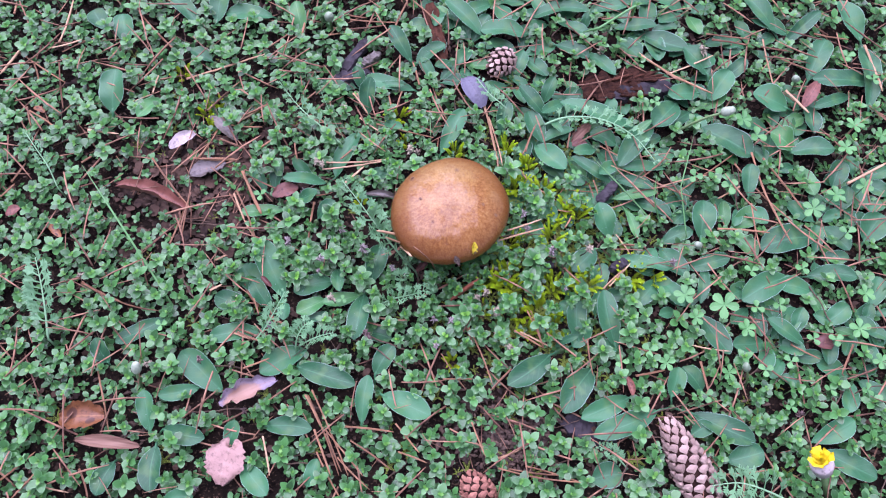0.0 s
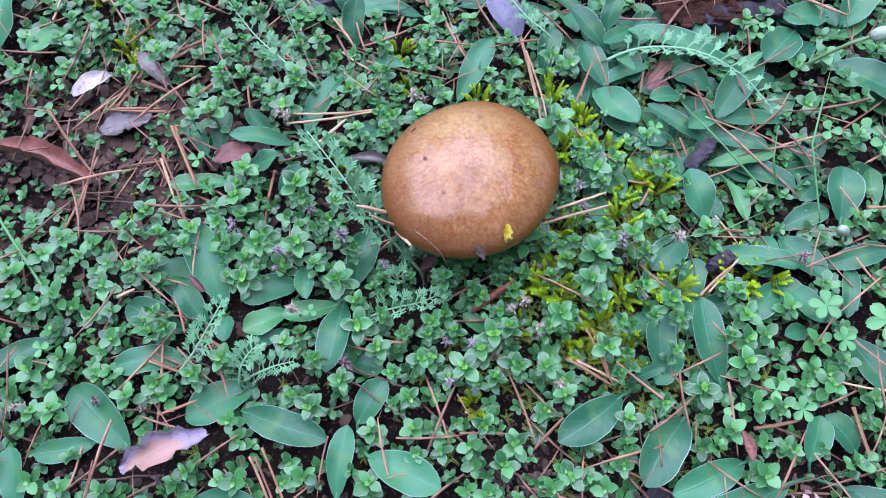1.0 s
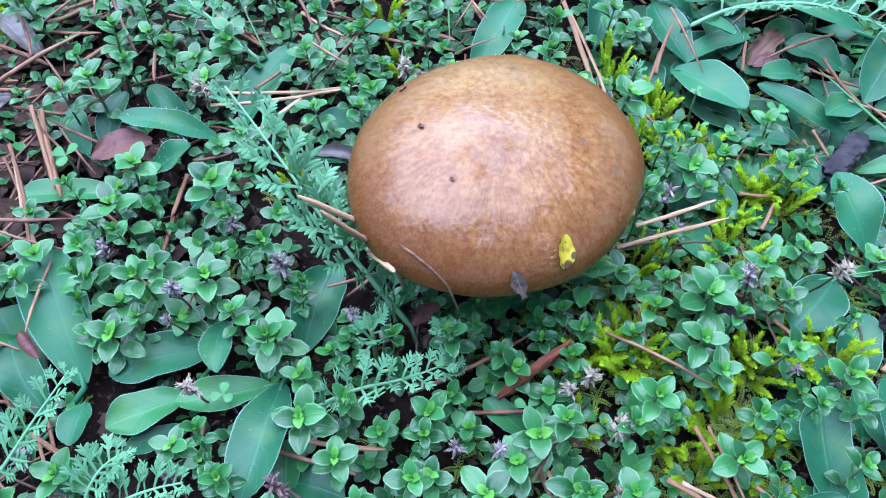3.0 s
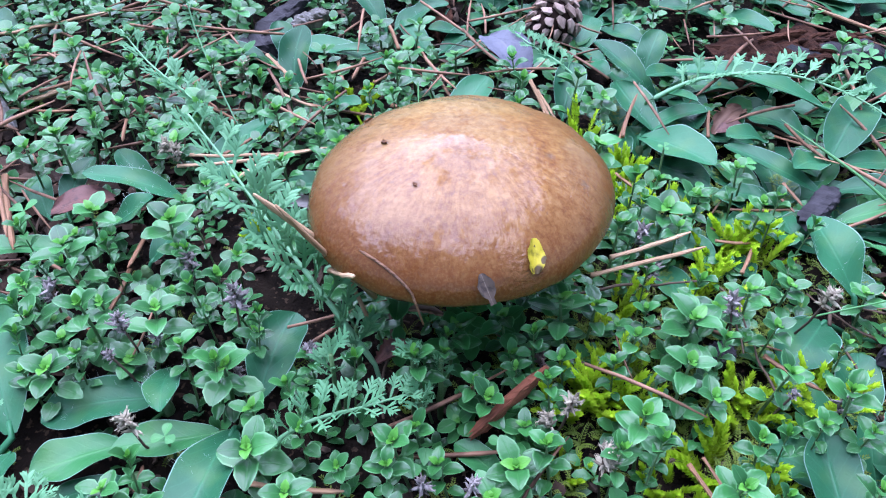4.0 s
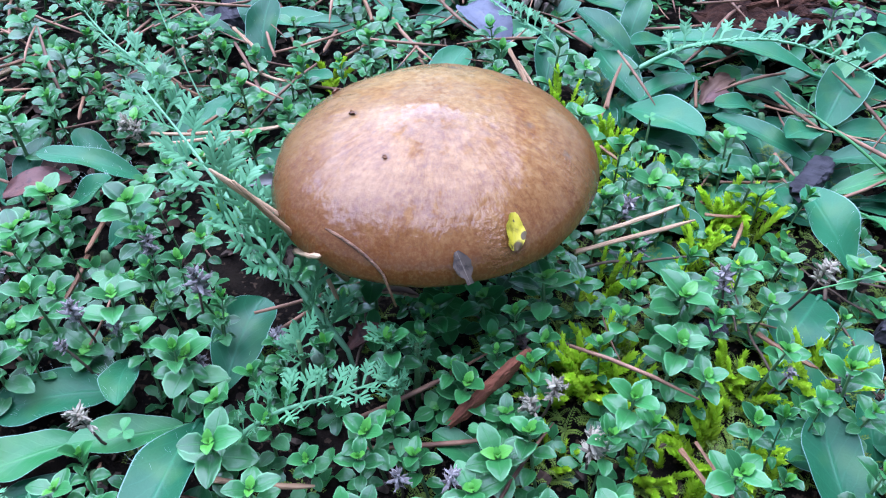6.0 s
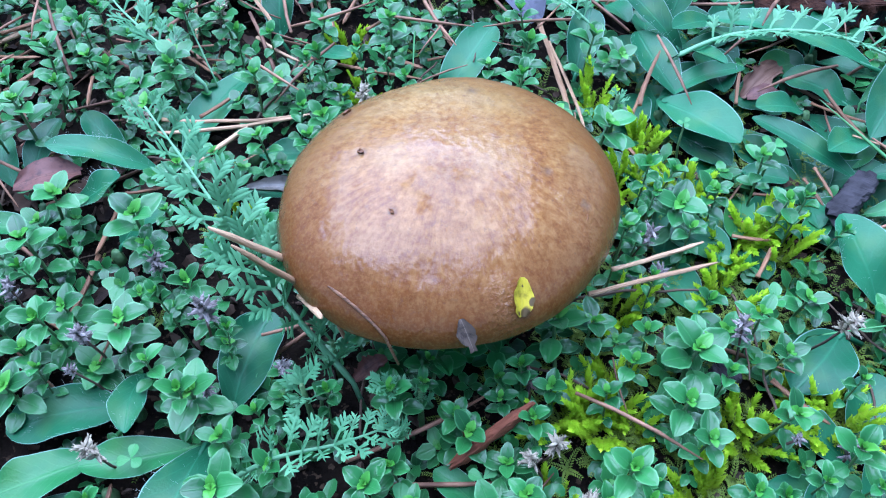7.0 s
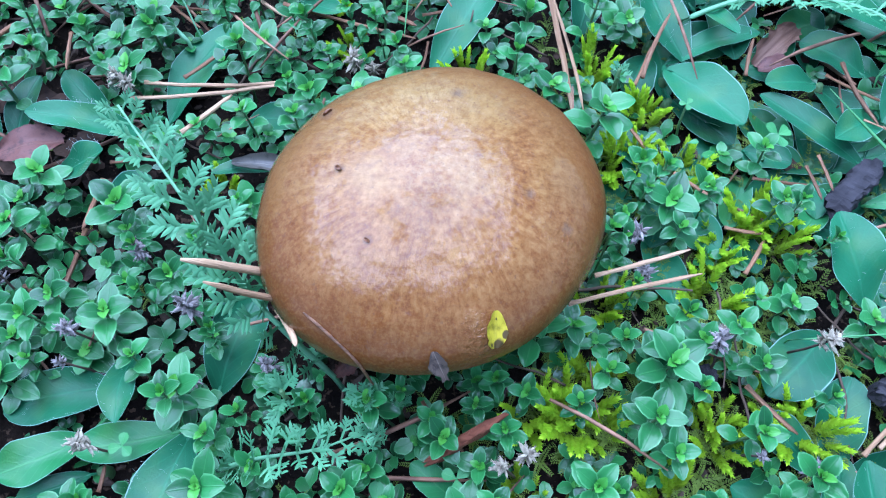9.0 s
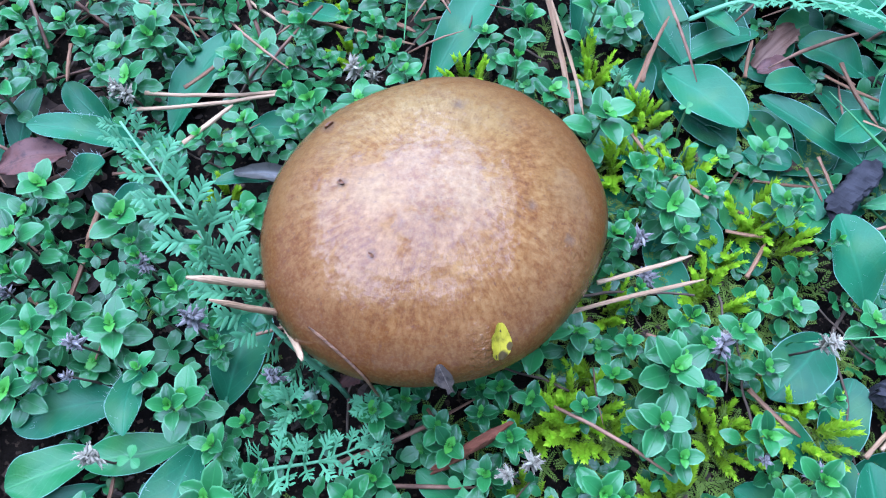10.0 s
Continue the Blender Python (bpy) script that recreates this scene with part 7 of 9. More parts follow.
pine_needle((0.1669, 0.3786, 0.0149), (0.2219, 0.3432, 0.0132), 0.0021, pale=True)
pine_needle((0.1883, 0.3615, 0.0118), (0.2265, 0.3788, 0.0139), 0.0014, pale=True)
pine_needle((0.2278, 0.3943, 0.0137), (0.2904, 0.3831, 0.0142), 0.0018)
pine_needle((0.2239, 0.3997, 0.0138), (0.2607, 0.3949, 0.0137), 0.0014)
pine_needle((0.2692, 0.3956, 0.0131), (0.2714, 0.3467, 0.0123), 0.0014, pale=True)
pine_needle((0.2759, 0.3796, 0.0127), (0.3102, 0.3633, 0.0122), 0.0014)
pine_needle((0.2459, 0.2940, 0.0088), (0.2651, 0.2201, 0.0060), 0.0017)
pine_needle((0.2548, 0.2904, 0.0068), (0.2787, 0.2478, 0.0054), 0.0017)
pine_needle((0.2333, 0.2863, 0.0049), (0.2689, 0.2387, 0.0049), 0.0014)
pine_needle((0.2123, 0.2315, 0.0063), (0.2494, 0.2283, 0.0074), 0.0016)
pine_needle((0.2406, 0.2526, 0.0059), (0.2419, 0.2160, 0.0048), 0.0013)
pine_needle((0.3132, 0.2677, 0.0103), (0.3463, 0.2852, 0.0113), 0.0023, pale=True)
pine_needle((0.3501, 0.3907, 0.0142), (0.3556, 0.3474, 0.0134), 0.0022, pale=True)
pine_needle((0.1873, 0.2616, 0.0052), (0.2339, 0.2939, 0.0087), 0.0013)
pine_needle((0.1752, 0.2662, 0.0053), (0.2102, 0.2748, 0.0077), 0.0013, pale=True)
pine_needle((0.2800, 0.3483, 0.0117), (0.2939, 0.3268, 0.0133), 0.0021, pale=True)
pine_needle((0.3131, 0.4039, 0.0108), (0.3393, 0.3971, 0.0129), 0.0015)
pine_needle((0.2335, 0.2657, 0.0075), (0.2151, 0.2551, 0.0078), 0.0013, pale=True)
pine_needle((-0.0766, 0.1100, -0.0009), (-0.0536, 0.0587, -0.0031), 0.0012)
pine_needle((-0.0746, 0.1144, -0.0036), (-0.0479, 0.0589, -0.0041), 0.0012)
pine_needle((-0.0645, 0.0885, -0.0049), (-0.0384, 0.0589, -0.0041), 0.0012)
pine_needle((-0.0513, 0.0896, -0.0010), (-0.0189, 0.0859, 0.0003), 0.0015)
pine_needle((-0.0475, 0.0811, -0.0044), (-0.0203, 0.0623, -0.0029), 0.0012)
pine_needle((-0.0181, 0.0922, -0.0040), (-0.0022, 0.0731, -0.0033), 0.0012)
pine_needle((0.0310, 0.1568, 0.0020), (0.0465, 0.1171, 0.0009), 0.0012)
pine_needle((0.0621, 0.1549, 0.0022), (0.0817, 0.1427, 0.0021), 0.0016)
pine_needle((0.0592, 0.1279, 0.0023), (0.0448, 0.1131, 0.0017), 0.0015)
pine_needle((0.0411, 0.0668, -0.0036), (0.0640, 0.0755, -0.0012), 0.0015, pale=True)
pine_needle((0.0559, 0.0636, -0.0055), (0.0929, 0.0591, -0.0030), 0.0012)
pine_needle((0.0671, 0.0654, -0.0055), (0.1036, 0.0542, -0.0033), 0.0012)
pine_needle((0.1767, 0.1477, 0.0020), (0.2094, 0.1409, 0.0030), 0.0012, pale=True)
pine_needle((0.1898, 0.1348, -0.0013), (0.1929, 0.1105, -0.0005), 0.0019)
pine_needle((0.1441, 0.1247, -0.0015), (0.1637, 0.1280, 0.0014), 0.0018)
pine_needle((0.2977, 0.1471, -0.0001), (0.2848, 0.1260, 0.0013), 0.0016)
pine_needle((0.2547, 0.1473, -0.0014), (0.2727, 0.1366, -0.0002), 0.0013)
pine_needle((0.2295, 0.1671, 0.0001), (0.2303, 0.1418, 0.0001), 0.0013)
pine_needle((0.1886, 0.0602, -0.0045), (0.2301, 0.0637, -0.0028), 0.0012)
pine_needle((-0.0690, 0.0737, -0.0038), (-0.0523, 0.0450, -0.0048), 0.0012)
pine_needle((-0.2474, 0.0590, -0.0036), (-0.2587, 0.0445, -0.0038), 0.0014)
pine_needle((-0.2693, 0.0558, -0.0063), (-0.2494, 0.0731, -0.0033), 0.0014)
pine_needle((-0.2551, 0.0558, -0.0062), (-0.2233, 0.0480, -0.0036), 0.0012, pale=True)
pine_needle((-0.2200, 0.0627, -0.0045), (-0.2111, 0.0446, -0.0038), 0.0014)
pine_needle((-0.2204, 0.1326, -0.0026), (-0.2050, 0.0869, -0.0037), 0.0012)
pine_needle((-0.0775, 0.1090, 0.0054), (-0.0667, 0.0891, 0.0055), 0.0012)
pine_needle((-0.0704, 0.0868, 0.0040), (-0.0582, 0.0579, 0.0039), 0.0015)
pine_needle((-0.0624, 0.0849, 0.0028), (-0.0515, 0.0603, 0.0040), 0.0012)
pine_needle((-0.0546, 0.0692, 0.0031), (-0.0333, 0.0494, 0.0035), 0.0012)
pine_needle((-0.0157, 0.0730, 0.0018), (0.0029, 0.0657, 0.0043), 0.0012)
pine_needle((-0.1254, 0.1506, 0.0081), (-0.1093, 0.1444, 0.0082), 0.0018)
pine_needle((-0.1196, 0.1263, 0.0064), (-0.1024, 0.1329, 0.0076), 0.0015)
pine_needle((-0.1167, 0.1748, 0.0082), (-0.1119, 0.1627, 0.0091), 0.0012)
pine_needle((0.0119, 0.1370, 0.0066), (0.0283, 0.1126, 0.0066), 0.0009)
pine_needle((0.0131, 0.1202, 0.0045), (0.0332, 0.1197, 0.0070), 0.0012)
pine_needle((0.0486, 0.0630, 0.0017), (0.1008, 0.0541, 0.0037), 0.0012)
pine_needle((0.0319, 0.0922, 0.0028), (0.0406, 0.0693, 0.0045), 0.0012)
pine_needle((0.1115, 0.1480, 0.0066), (0.1133, 0.1224, 0.0071), 0.0012)
pine_needle((-0.1029, 0.0822, 0.0050), (-0.0966, 0.0578, 0.0039), 0.0012, pale=True)
pine_needle((0.0732, 0.1675, 0.0077), (0.0795, 0.1468, 0.0083), 0.0009)
pine_needle((-0.2515, 0.2782, 0.0093), (-0.2441, 0.2825, 0.0111), 0.0017)
pine_needle((-0.3047, 0.2500, 0.0080), (-0.2954, 0.2600, 0.0100), 0.0016)
pine_needle((-0.1709, 0.2203, 0.0112), (-0.1683, 0.2596, 0.0140), 0.0013)
pine_needle((-0.1334, 0.2710, 0.0124), (-0.1160, 0.2373, 0.0129), 0.0016)
pine_needle((-0.1669, 0.2809, 0.0123), (-0.1540, 0.3018, 0.0161), 0.0013)
pine_needle((-0.1514, 0.2960, 0.0155), (-0.1307, 0.2868, 0.0153), 0.0017)
pine_needle((-0.1630, 0.2806, 0.0130), (-0.1391, 0.2798, 0.0150), 0.0017)
pine_needle((-0.1354, 0.2547, 0.0126), (-0.1178, 0.2150, 0.0117), 0.0013)
pine_needle((-0.2989, 0.3240, 0.0117), (-0.2921, 0.3065, 0.0123), 0.0014)
pine_needle((-0.2973, 0.3214, 0.0104), (-0.2742, 0.3058, 0.0123), 0.0014)
pine_needle((-0.1236, 0.2885, 0.0125), (-0.1136, 0.2954, 0.0158), 0.0017)

# clover
clover(-0.0567, 0.1757, 0.0038, 0.0035, 3, 82, (0, -8))
clover(-0.1194, 0.2544, 0.0077, 0.0052, 3, 39, (-3, -9))
clover(0.0071, 0.1665, 0.0053, 0.0049, 3, 83, (-2, 12))
clover(0.0319, 0.1853, 0.0023, 0.0024, 3, 50, (-4, -13))
clover(-0.1436, 0.2636, 0.0062, 0.0026, 3, 34, (-8, -13))
clover(0.0264, 0.1734, 0.0037, 0.0039, 3, 40, (-4, 5))
clover(0.0856, 0.2792, 0.0150, 0.0022, 3, 50, (3, -5))
clover(0.0877, 0.2717, 0.0066, 0.0031, 1, 4, (-10, -1))
clover(0.1105, 0.2707, 0.0145, 0.0047, 3, 32, (-1, 14))
clover(-0.1687, 0.1461, 0.0063, 0.0049, 3, 10, (1, -7))
clover(-0.1774, 0.1558, 0.0068, 0.0046, 3, 25, (9, -12))
clover(-0.1973, 0.2968, 0.0098, 0.0046, 3, 89, (2, -11))
clover(0.2489, 0.3043, 0.0162, 0.0076, 3, 95, (6, 12))
clover(0.2400, 0.3177, 0.0169, 0.0077, 5, 15, (6, 12))
clover(0.2178, 0.2713, 0.0126, 0.0067, 3, 104, (14, -14))
clover(0.2239, 0.2632, 0.0122, 0.0066, 3, 36, (8, -12))
clover(0.3246, 0.3141, 0.0167, 0.0077, 5, 55, (-6, 1))
clover(0.3151, 0.2948, 0.0157, 0.0076, 5, 59, (-6, -5))
clover(0.2821, 0.2449, 0.0132, 0.0082, 5, 69, (3, -13))
clover(0.3018, 0.2573, 0.0119, 0.0075, 5, 22, (-7, 1))
clover(0.3049, 0.2275, 0.0104, 0.0065, 3, 21, (-10, -10))
clover(0.1996, 0.2721, 0.0106, 0.0059, 3, 115, (8, -9))
clover(0.2211, 0.1553, 0.0088, 0.0070, 5, 88, (0, 7))
clover(0.2060, 0.1707, 0.0135, 0.0101, 5, 50, (6, -14))
clover(0.1801, 0.1784, 0.0119, 0.0078, 5, 18, (-2, -13))
clover(0.1876, 0.1636, 0.0072, 0.0062, 5, 23, (10, 6))
clover(0.1534, 0.1405, 0.0060, 0.0061, 3, 22, (-5, -8))
clover(0.1641, 0.1320, 0.0056, 0.0061, 5, 83, (12, -10))
clover(0.1340, 0.1331, 0.0037, 0.0054, 3, 111, (-10, -13))
clover(0.1424, 0.1482, 0.0064, 0.0054, 3, 67, (-10, 3))
clover(0.3083, 0.1810, 0.0100, 0.0071, 5, 27, (-2, 10))
clover(0.2996, 0.1558, 0.0088, 0.0078, 5, 13, (-1, -2))
clover(0.2839, 0.1490, 0.0044, 0.0054, 3, 23, (-14, -6))
clover(0.2501, 0.1338, 0.0037, 0.0054, 3, 13, (-10, -11))
clover(0.2318, 0.1279, 0.0034, 0.0054, 3, 18, (-5, -10))
clover(0.2683, 0.1497, 0.0045, 0.0054, 3, 49, (-3, 5))
clover(0.3330, 0.3782, 0.0159, 0.0063, 3, 9, (-8, -14))
clover(0.3495, 0.3578, 0.0149, 0.0062, 3, 47, (-10, 1))
clover(0.2317, 0.1985, 0.0069, 0.0056, 3, 31, (-12, -3))
clover(0.2483, 0.1737, 0.0057, 0.0055, 3, 69, (14, 1))
clover(0.2056, 0.1253, 0.0053, 0.0061, 5, 13, (8, 13))
clover(0.1892, 0.1105, 0.0025, 0.0053, 3, 40, (1, -14))
clover(0.2302, 0.1702, 0.0095, 0.0055, 3, 94, (-3, 2))
clover(0.1677, 0.3273, 0.0174, 0.0047, 3, 95, (13, 11))
clover(0.1746, 0.3323, 0.0176, 0.0047, 3, 56, (4, -1))
clover(0.2686, 0.2009, 0.0070, 0.0056, 3, 59, (3, 3))
clover(0.3113, 0.1337, 0.0057, 0.0061, 5, 39, (0, -10))
clover(0.2991, 0.1149, 0.0027, 0.0053, 3, 68, (0, 12))
clover(0.2751, 0.1152, 0.0008, 0.0053, 3, 49, (-8, 10))
clover(0.2463, 0.1037, 0.0002, 0.0049, 3, 76, (-5, 9))
clover(0.3242, 0.2644, 0.0122, 0.0067, 5, 108, (9, -9))
clover(0.3452, 0.3069, 0.0143, 0.0068, 5, 38, (13, 12))

# moss
moss_tuft(0.0455, 0.1911, 0.0076, 0.0082, 14)
moss_tuft(0.0559, 0.1913, 0.0096, 0.0086, 14)
moss_tuft(0.0630, 0.1888, 0.0044, 0.0051, 11)
moss_tuft(0.0619, 0.2217, 0.0081, 0.0074, 13)
moss_tuft(0.0924, 0.2245, 0.0062, 0.0083, 14)
moss_tuft(0.1140, 0.1920, 0.0046, 0.0087, 14)
moss_tuft(0.1477, 0.1979, 0.0049, 0.0088, 14)
moss_tuft(0.1534, 0.2095, 0.0035, 0.0061, 12)
moss_tuft(0.0834, 0.1728, 0.0026, 0.0096, 15)
moss_tuft(0.0925, 0.1601, -0.0010, 0.0077, 13)
moss_tuft(0.0729, 0.1584, -0.0011, 0.0057, 12)
moss_tuft(0.0926, 0.1949, 0.0027, 0.0060, 12)
moss_tuft(0.1064, 0.2549, 0.0057, 0.0087, 14)
moss_tuft(0.0987, 0.2455, 0.0053, 0.0073, 13)
moss_tuft(0.1119, 0.2453, 0.0053, 0.0085, 14)
moss_tuft(0.0961, 0.2385, 0.0049, 0.0051, 11)
moss_tuft(0.0687, 0.2682, 0.0084, 0.0070, 13)
moss_tuft(0.0777, 0.2866, 0.0093, 0.0054, 11)
moss_tuft(0.0750, 0.2846, 0.0072, 0.0045, 11)
moss_tuft(0.0864, 0.2661, 0.0043, 0.0084, 14)
moss_tuft(0.0618, 0.3001, 0.0180, 0.0045, 11)
moss_tuft(0.0614, 0.2970, 0.0119, 0.0041, 10)
moss_tuft(0.0647, 0.2652, 0.0083, 0.0052, 11)
moss_tuft(0.0228, 0.2934, 0.0137, 0.0058, 12)
moss_tuft(0.0756, 0.2726, 0.0066, 0.0040, 10)
moss_tuft(-0.1661, 0.3263, 0.0113, 0.0057, 12)
moss_tuft(-0.1637, 0.3154, 0.0088, 0.0047, 11)
moss_tuft(-0.0212, 0.3265, 0.0073, 0.0071, 13)
moss_tuft(0.1603, 0.1964, 0.0028, 0.0076, 13)
moss_tuft(0.0666, 0.1684, -0.0026, 0.0059, 12)
moss_tuft(0.1075, 0.1996, 0.0010, 0.0049, 11)
moss_tuft(-0.1588, 0.3347, 0.0077, 0.0039, 10)
moss_tuft(0.0619, 0.1996, -0.0000, 0.0080, 14)
moss_tuft(0.0932, 0.1882, 0.0024, 0.0072, 13)
moss_tuft(0.0828, 0.1723, -0.0004, 0.0071, 13)
moss_tuft(0.0538, 0.1953, -0.0002, 0.0064, 12)
moss_tuft(-0.1896, 0.3616, 0.0111, 0.0061, 12)
moss_tuft(0.0434, 0.1727, -0.0024, 0.0048, 11)
moss_tuft(0.1181, 0.1955, 0.0008, 0.0064, 12)
moss_tuft(-0.0142, 0.3041, 0.0062, 0.0051, 11)
moss_tuft(0.0195, 0.1351, -0.0062, 0.0054, 11)
moss_tuft(-0.0465, 0.2536, 0.0017, 0.0041, 10)

# withered thyme flowers
dried_head(-0.0704, 0.2034, 0.0192, 0.0035, SEED_HEAD, "grey-lilac withered thyme flower head on a dark stalk")
dried_head(-0.0595, 0.2219, 0.0201, 0.0033, SEED_HEAD, "grey-lilac withered thyme flower head on a dark stalk")
dried_head(-0.0434, 0.2074, 0.0214, 0.0039, SEED_HEAD, "grey-lilac withered thyme flower head on a dark stalk")
dried_head(-0.0945, 0.2117, 0.0156, 0.0033, SEED_HEAD, "grey-lilac withered thyme flower head on a dark stalk")
dried_head(-0.0688, 0.1964, 0.0148, 0.0018, SEED_HEAD, "grey-lilac withered thyme flower head on a dark stalk")
dried_head(-0.0592, 0.1754, 0.0138, 0.0034, SEED_PALE, "pale straw-coloured withered thyme flower head")
dried_head(-0.0185, 0.1990, 0.0130, 0.0032, SEED_HEAD, "grey-lilac withered thyme flower head on a dark stalk")
dried_head(-0.0745, 0.2798, 0.0170, 0.0036, SEED_PALE, "pale straw-coloured withered thyme flower head")
dried_head(-0.1052, 0.1508, 0.0105, 0.0030, SEED_HEAD, "grey-lilac withered thyme flower head on a dark stalk")
dried_head(-0.0355, 0.1488, 0.0084, 0.0040, SEED_DARK, "dark brown withered thyme flower head")
dried_head(-0.0664, 0.1551, 0.0048, 0.0031, SEED_DARK, "dark brown withered thyme flower head")
dried_head(0.0173, 0.1637, 0.0092, 0.0031, SEED_HEAD, "grey-lilac withered thyme flower head on a dark stalk")
dried_head(0.0400, 0.1812, 0.0161, 0.0034, SEED_PALE, "pale straw-coloured withered thyme flower head")
dried_head(0.0427, 0.1764, 0.0138, 0.0031, SEED_PALE, "pale straw-coloured withered thyme flower head")
dried_head(0.0501, 0.1631, 0.0132, 0.0037, SEED_PALE, "pale straw-coloured withered thyme flower head")
dried_head(0.0919, 0.2039, 0.0192, 0.0035, SEED_HEAD, "grey-lilac withered thyme flower head on a dark stalk")
dried_head(0.1116, 0.2139, 0.0197, 0.0036, SEED_PALE, "pale straw-coloured withered thyme flower head")
dried_head(0.1072, 0.1774, 0.0139, 0.0031, SEED_HEAD, "grey-lilac withered thyme flower head on a dark stalk")
dried_head(0.0962, 0.1855, 0.0143, 0.0017, SEED_HEAD, "grey-lilac withered thyme flower head on a dark stalk")
dried_head(-0.0659, 0.3221, 0.0191, 0.0036, SEED_PALE, "pale straw-coloured withered thyme flower head")
dried_head(0.0661, 0.2396, 0.0170, 0.0038, SEED_HEAD, "grey-lilac withered thyme flower head on a dark stalk")
dried_head(0.0042, 0.1441, 0.0122, 0.0025, SEED_HEAD, "grey-lilac withered thyme flower head on a dark stalk")
dried_head(0.0386, 0.1962, 0.0108, 0.0029, SEED_DARK, "dark brown withered thyme flower head")
dried_head(0.0922, 0.2127, 0.0156, 0.0022, SEED_PALE, "pale straw-coloured withered thyme flower head")
dried_head(-0.1239, 0.1760, 0.0078, 0.0028, SEED_PALE, "pale straw-coloured withered thyme flower head")
dried_head(-0.0090, 0.2940, 0.0137, 0.0040, SEED_PALE, "pale straw-coloured withered thyme flower head")
dried_head(-0.0069, 0.2925, 0.0076, 0.0028, SEED_PALE, "pale straw-coloured withered thyme flower head")
dried_head(-0.0748, 0.2804, 0.0170, 0.0033, SEED_PALE, "pale straw-coloured withered thyme flower head")
dried_head(-0.1801, 0.1326, 0.0056, 0.0031, SEED_PALE, "pale straw-coloured withered thyme flower head")
dried_head(-0.2377, 0.1905, 0.0085, 0.0029, SEED_PALE, "pale straw-coloured withered thyme flower head")
dried_head(-0.1297, 0.1277, 0.0034, 0.0028, SEED_PALE, "pale straw-coloured withered thyme flower head")
dried_head(0.0761, 0.2303, 0.0105, 0.0033, SEED_HEAD, "grey-lilac withered thyme flower head on a dark stalk")
dried_head(-0.0659, 0.2075, 0.0094, 0.0026, SEED_HEAD, "grey-lilac withered thyme flower head on a dark stalk")
dried_head(0.1352, 0.3810, 0.0181, 0.0037, SEED_PALE, "pale straw-coloured withered thyme flower head")
dried_head(0.2182, 0.3851, 0.0183, 0.0049, SEED_PALE, "pale straw-coloured withered thyme flower head")
dried_head(0.0076, 0.1631, 0.0072, 0.0028, SEED_HEAD, "grey-lilac withered thyme flower head on a dark stalk")
dried_head(0.0594, 0.1457, 0.0063, 0.0032, SEED_PALE, "pale straw-coloured withered thyme flower head")
dried_head(0.0461, 0.1515, 0.0066, 0.0028, SEED_PALE, "pale straw-coloured withered thyme flower head")
dried_head(-0.0437, 0.1952, 0.0088, 0.0025, SEED_HEAD, "grey-lilac withered thyme flower head on a dark stalk")
dried_head(-0.2481, 0.1612, 0.0071, 0.0025, SEED_PALE, "pale straw-coloured withered thyme flower head")
dried_head(-0.1507, 0.1314, 0.0036, 0.0028, SEED_DARK, "dark brown withered thyme flower head")
dried_head(0.2499, 0.0959, 0.0018, 0.0031, SEED_DARK, "dark brown withered thyme flower head")
dried_head(0.1754, 0.2056, 0.0093, 0.0033, SEED_HEAD, "grey-lilac withered thyme flower head on a dark stalk")
dried_head(-0.1176, 0.0962, 0.0018, 0.0027, SEED_DARK, "dark brown withered thyme flower head")
dried_head(-0.1430, 0.0556, -0.0022, 0.0030, SEED_HEAD, "grey-lilac withered thyme flower head on a dark stalk")

# feathery leaves
yarrow_frond([(-0.0060, 0.1960, 0.0060), (-0.0195, 0.2040, 0.0265), (-0.0300, 0.2145, 0.0348), (-0.0445, 0.2310, 0.0455), (-0.0560, 0.2440, 0.0515)], 0.0122, 15, 4, 0.06, bushy=True)
yarrow_frond([(-0.0633, 0.2968, 0.0098), (-0.0770, 0.3075, 0.0144), (-0.0947, 0.3225, 0.0191), (-0.1105, 0.3425, 0.0221)], 0.0092, 10)
yarrow_frond([(-0.0613, 0.3014, 0.0081), (-0.0721, 0.3192, 0.0210), (-0.0787, 0.3316, 0.0316), (-0.0811, 0.3377, 0.0419)], 0.0031, 12)
yarrow_frond([(0.0878, 0.3150, 0.0087), (0.1069, 0.3179, 0.0169), (0.1323, 0.3121, 0.0226), (0.1542, 0.2985, 0.0219), (0.1692, 0.2780, 0.0189)], 0.0105, 15, 4, 0.15)
yarrow_frond([(0.0653, 0.3258, 0.0093), (0.0563, 0.3307, 0.0155), (0.0476, 0.3376, 0.0179), (0.0392, 0.3499, 0.0185)], 0.0073, 9)
yarrow_frond([(-0.2530, 0.1467, 0.0023), (-0.2544, 0.1637, 0.0112), (-0.2588, 0.1821, 0.0161), (-0.2658, 0.2002, 0.0170)], 0.0130, 11)
yarrow_frond([(-0.2654, 0.2583, 0.0079), (-0.2720, 0.2717, 0.0146), (-0.2814, 0.2841, 0.0172), (-0.2919, 0.2977, 0.0179)], 0.0061, 10)
yarrow_frond([(-0.1162, 0.1441, 0.0022), (-0.1069, 0.1525, 0.0106), (-0.0999, 0.1642, 0.0152), (-0.0944, 0.1770, 0.0159)], 0.0088, 9)
yarrow_frond([(-0.0853, 0.1433, 0.0002), (-0.0760, 0.1455, 0.0085), (-0.0680, 0.1480, 0.0110), (-0.0610, 0.1500, 0.0100)], 0.0087, 9)
yarrow_frond([(-0.0869, 0.1415, 0.0001), (-0.0850, 0.1470, 0.0085), (-0.0815, 0.1530, 0.0115), (-0.0775, 0.1575, 0.0100)], 0.0088, 9)
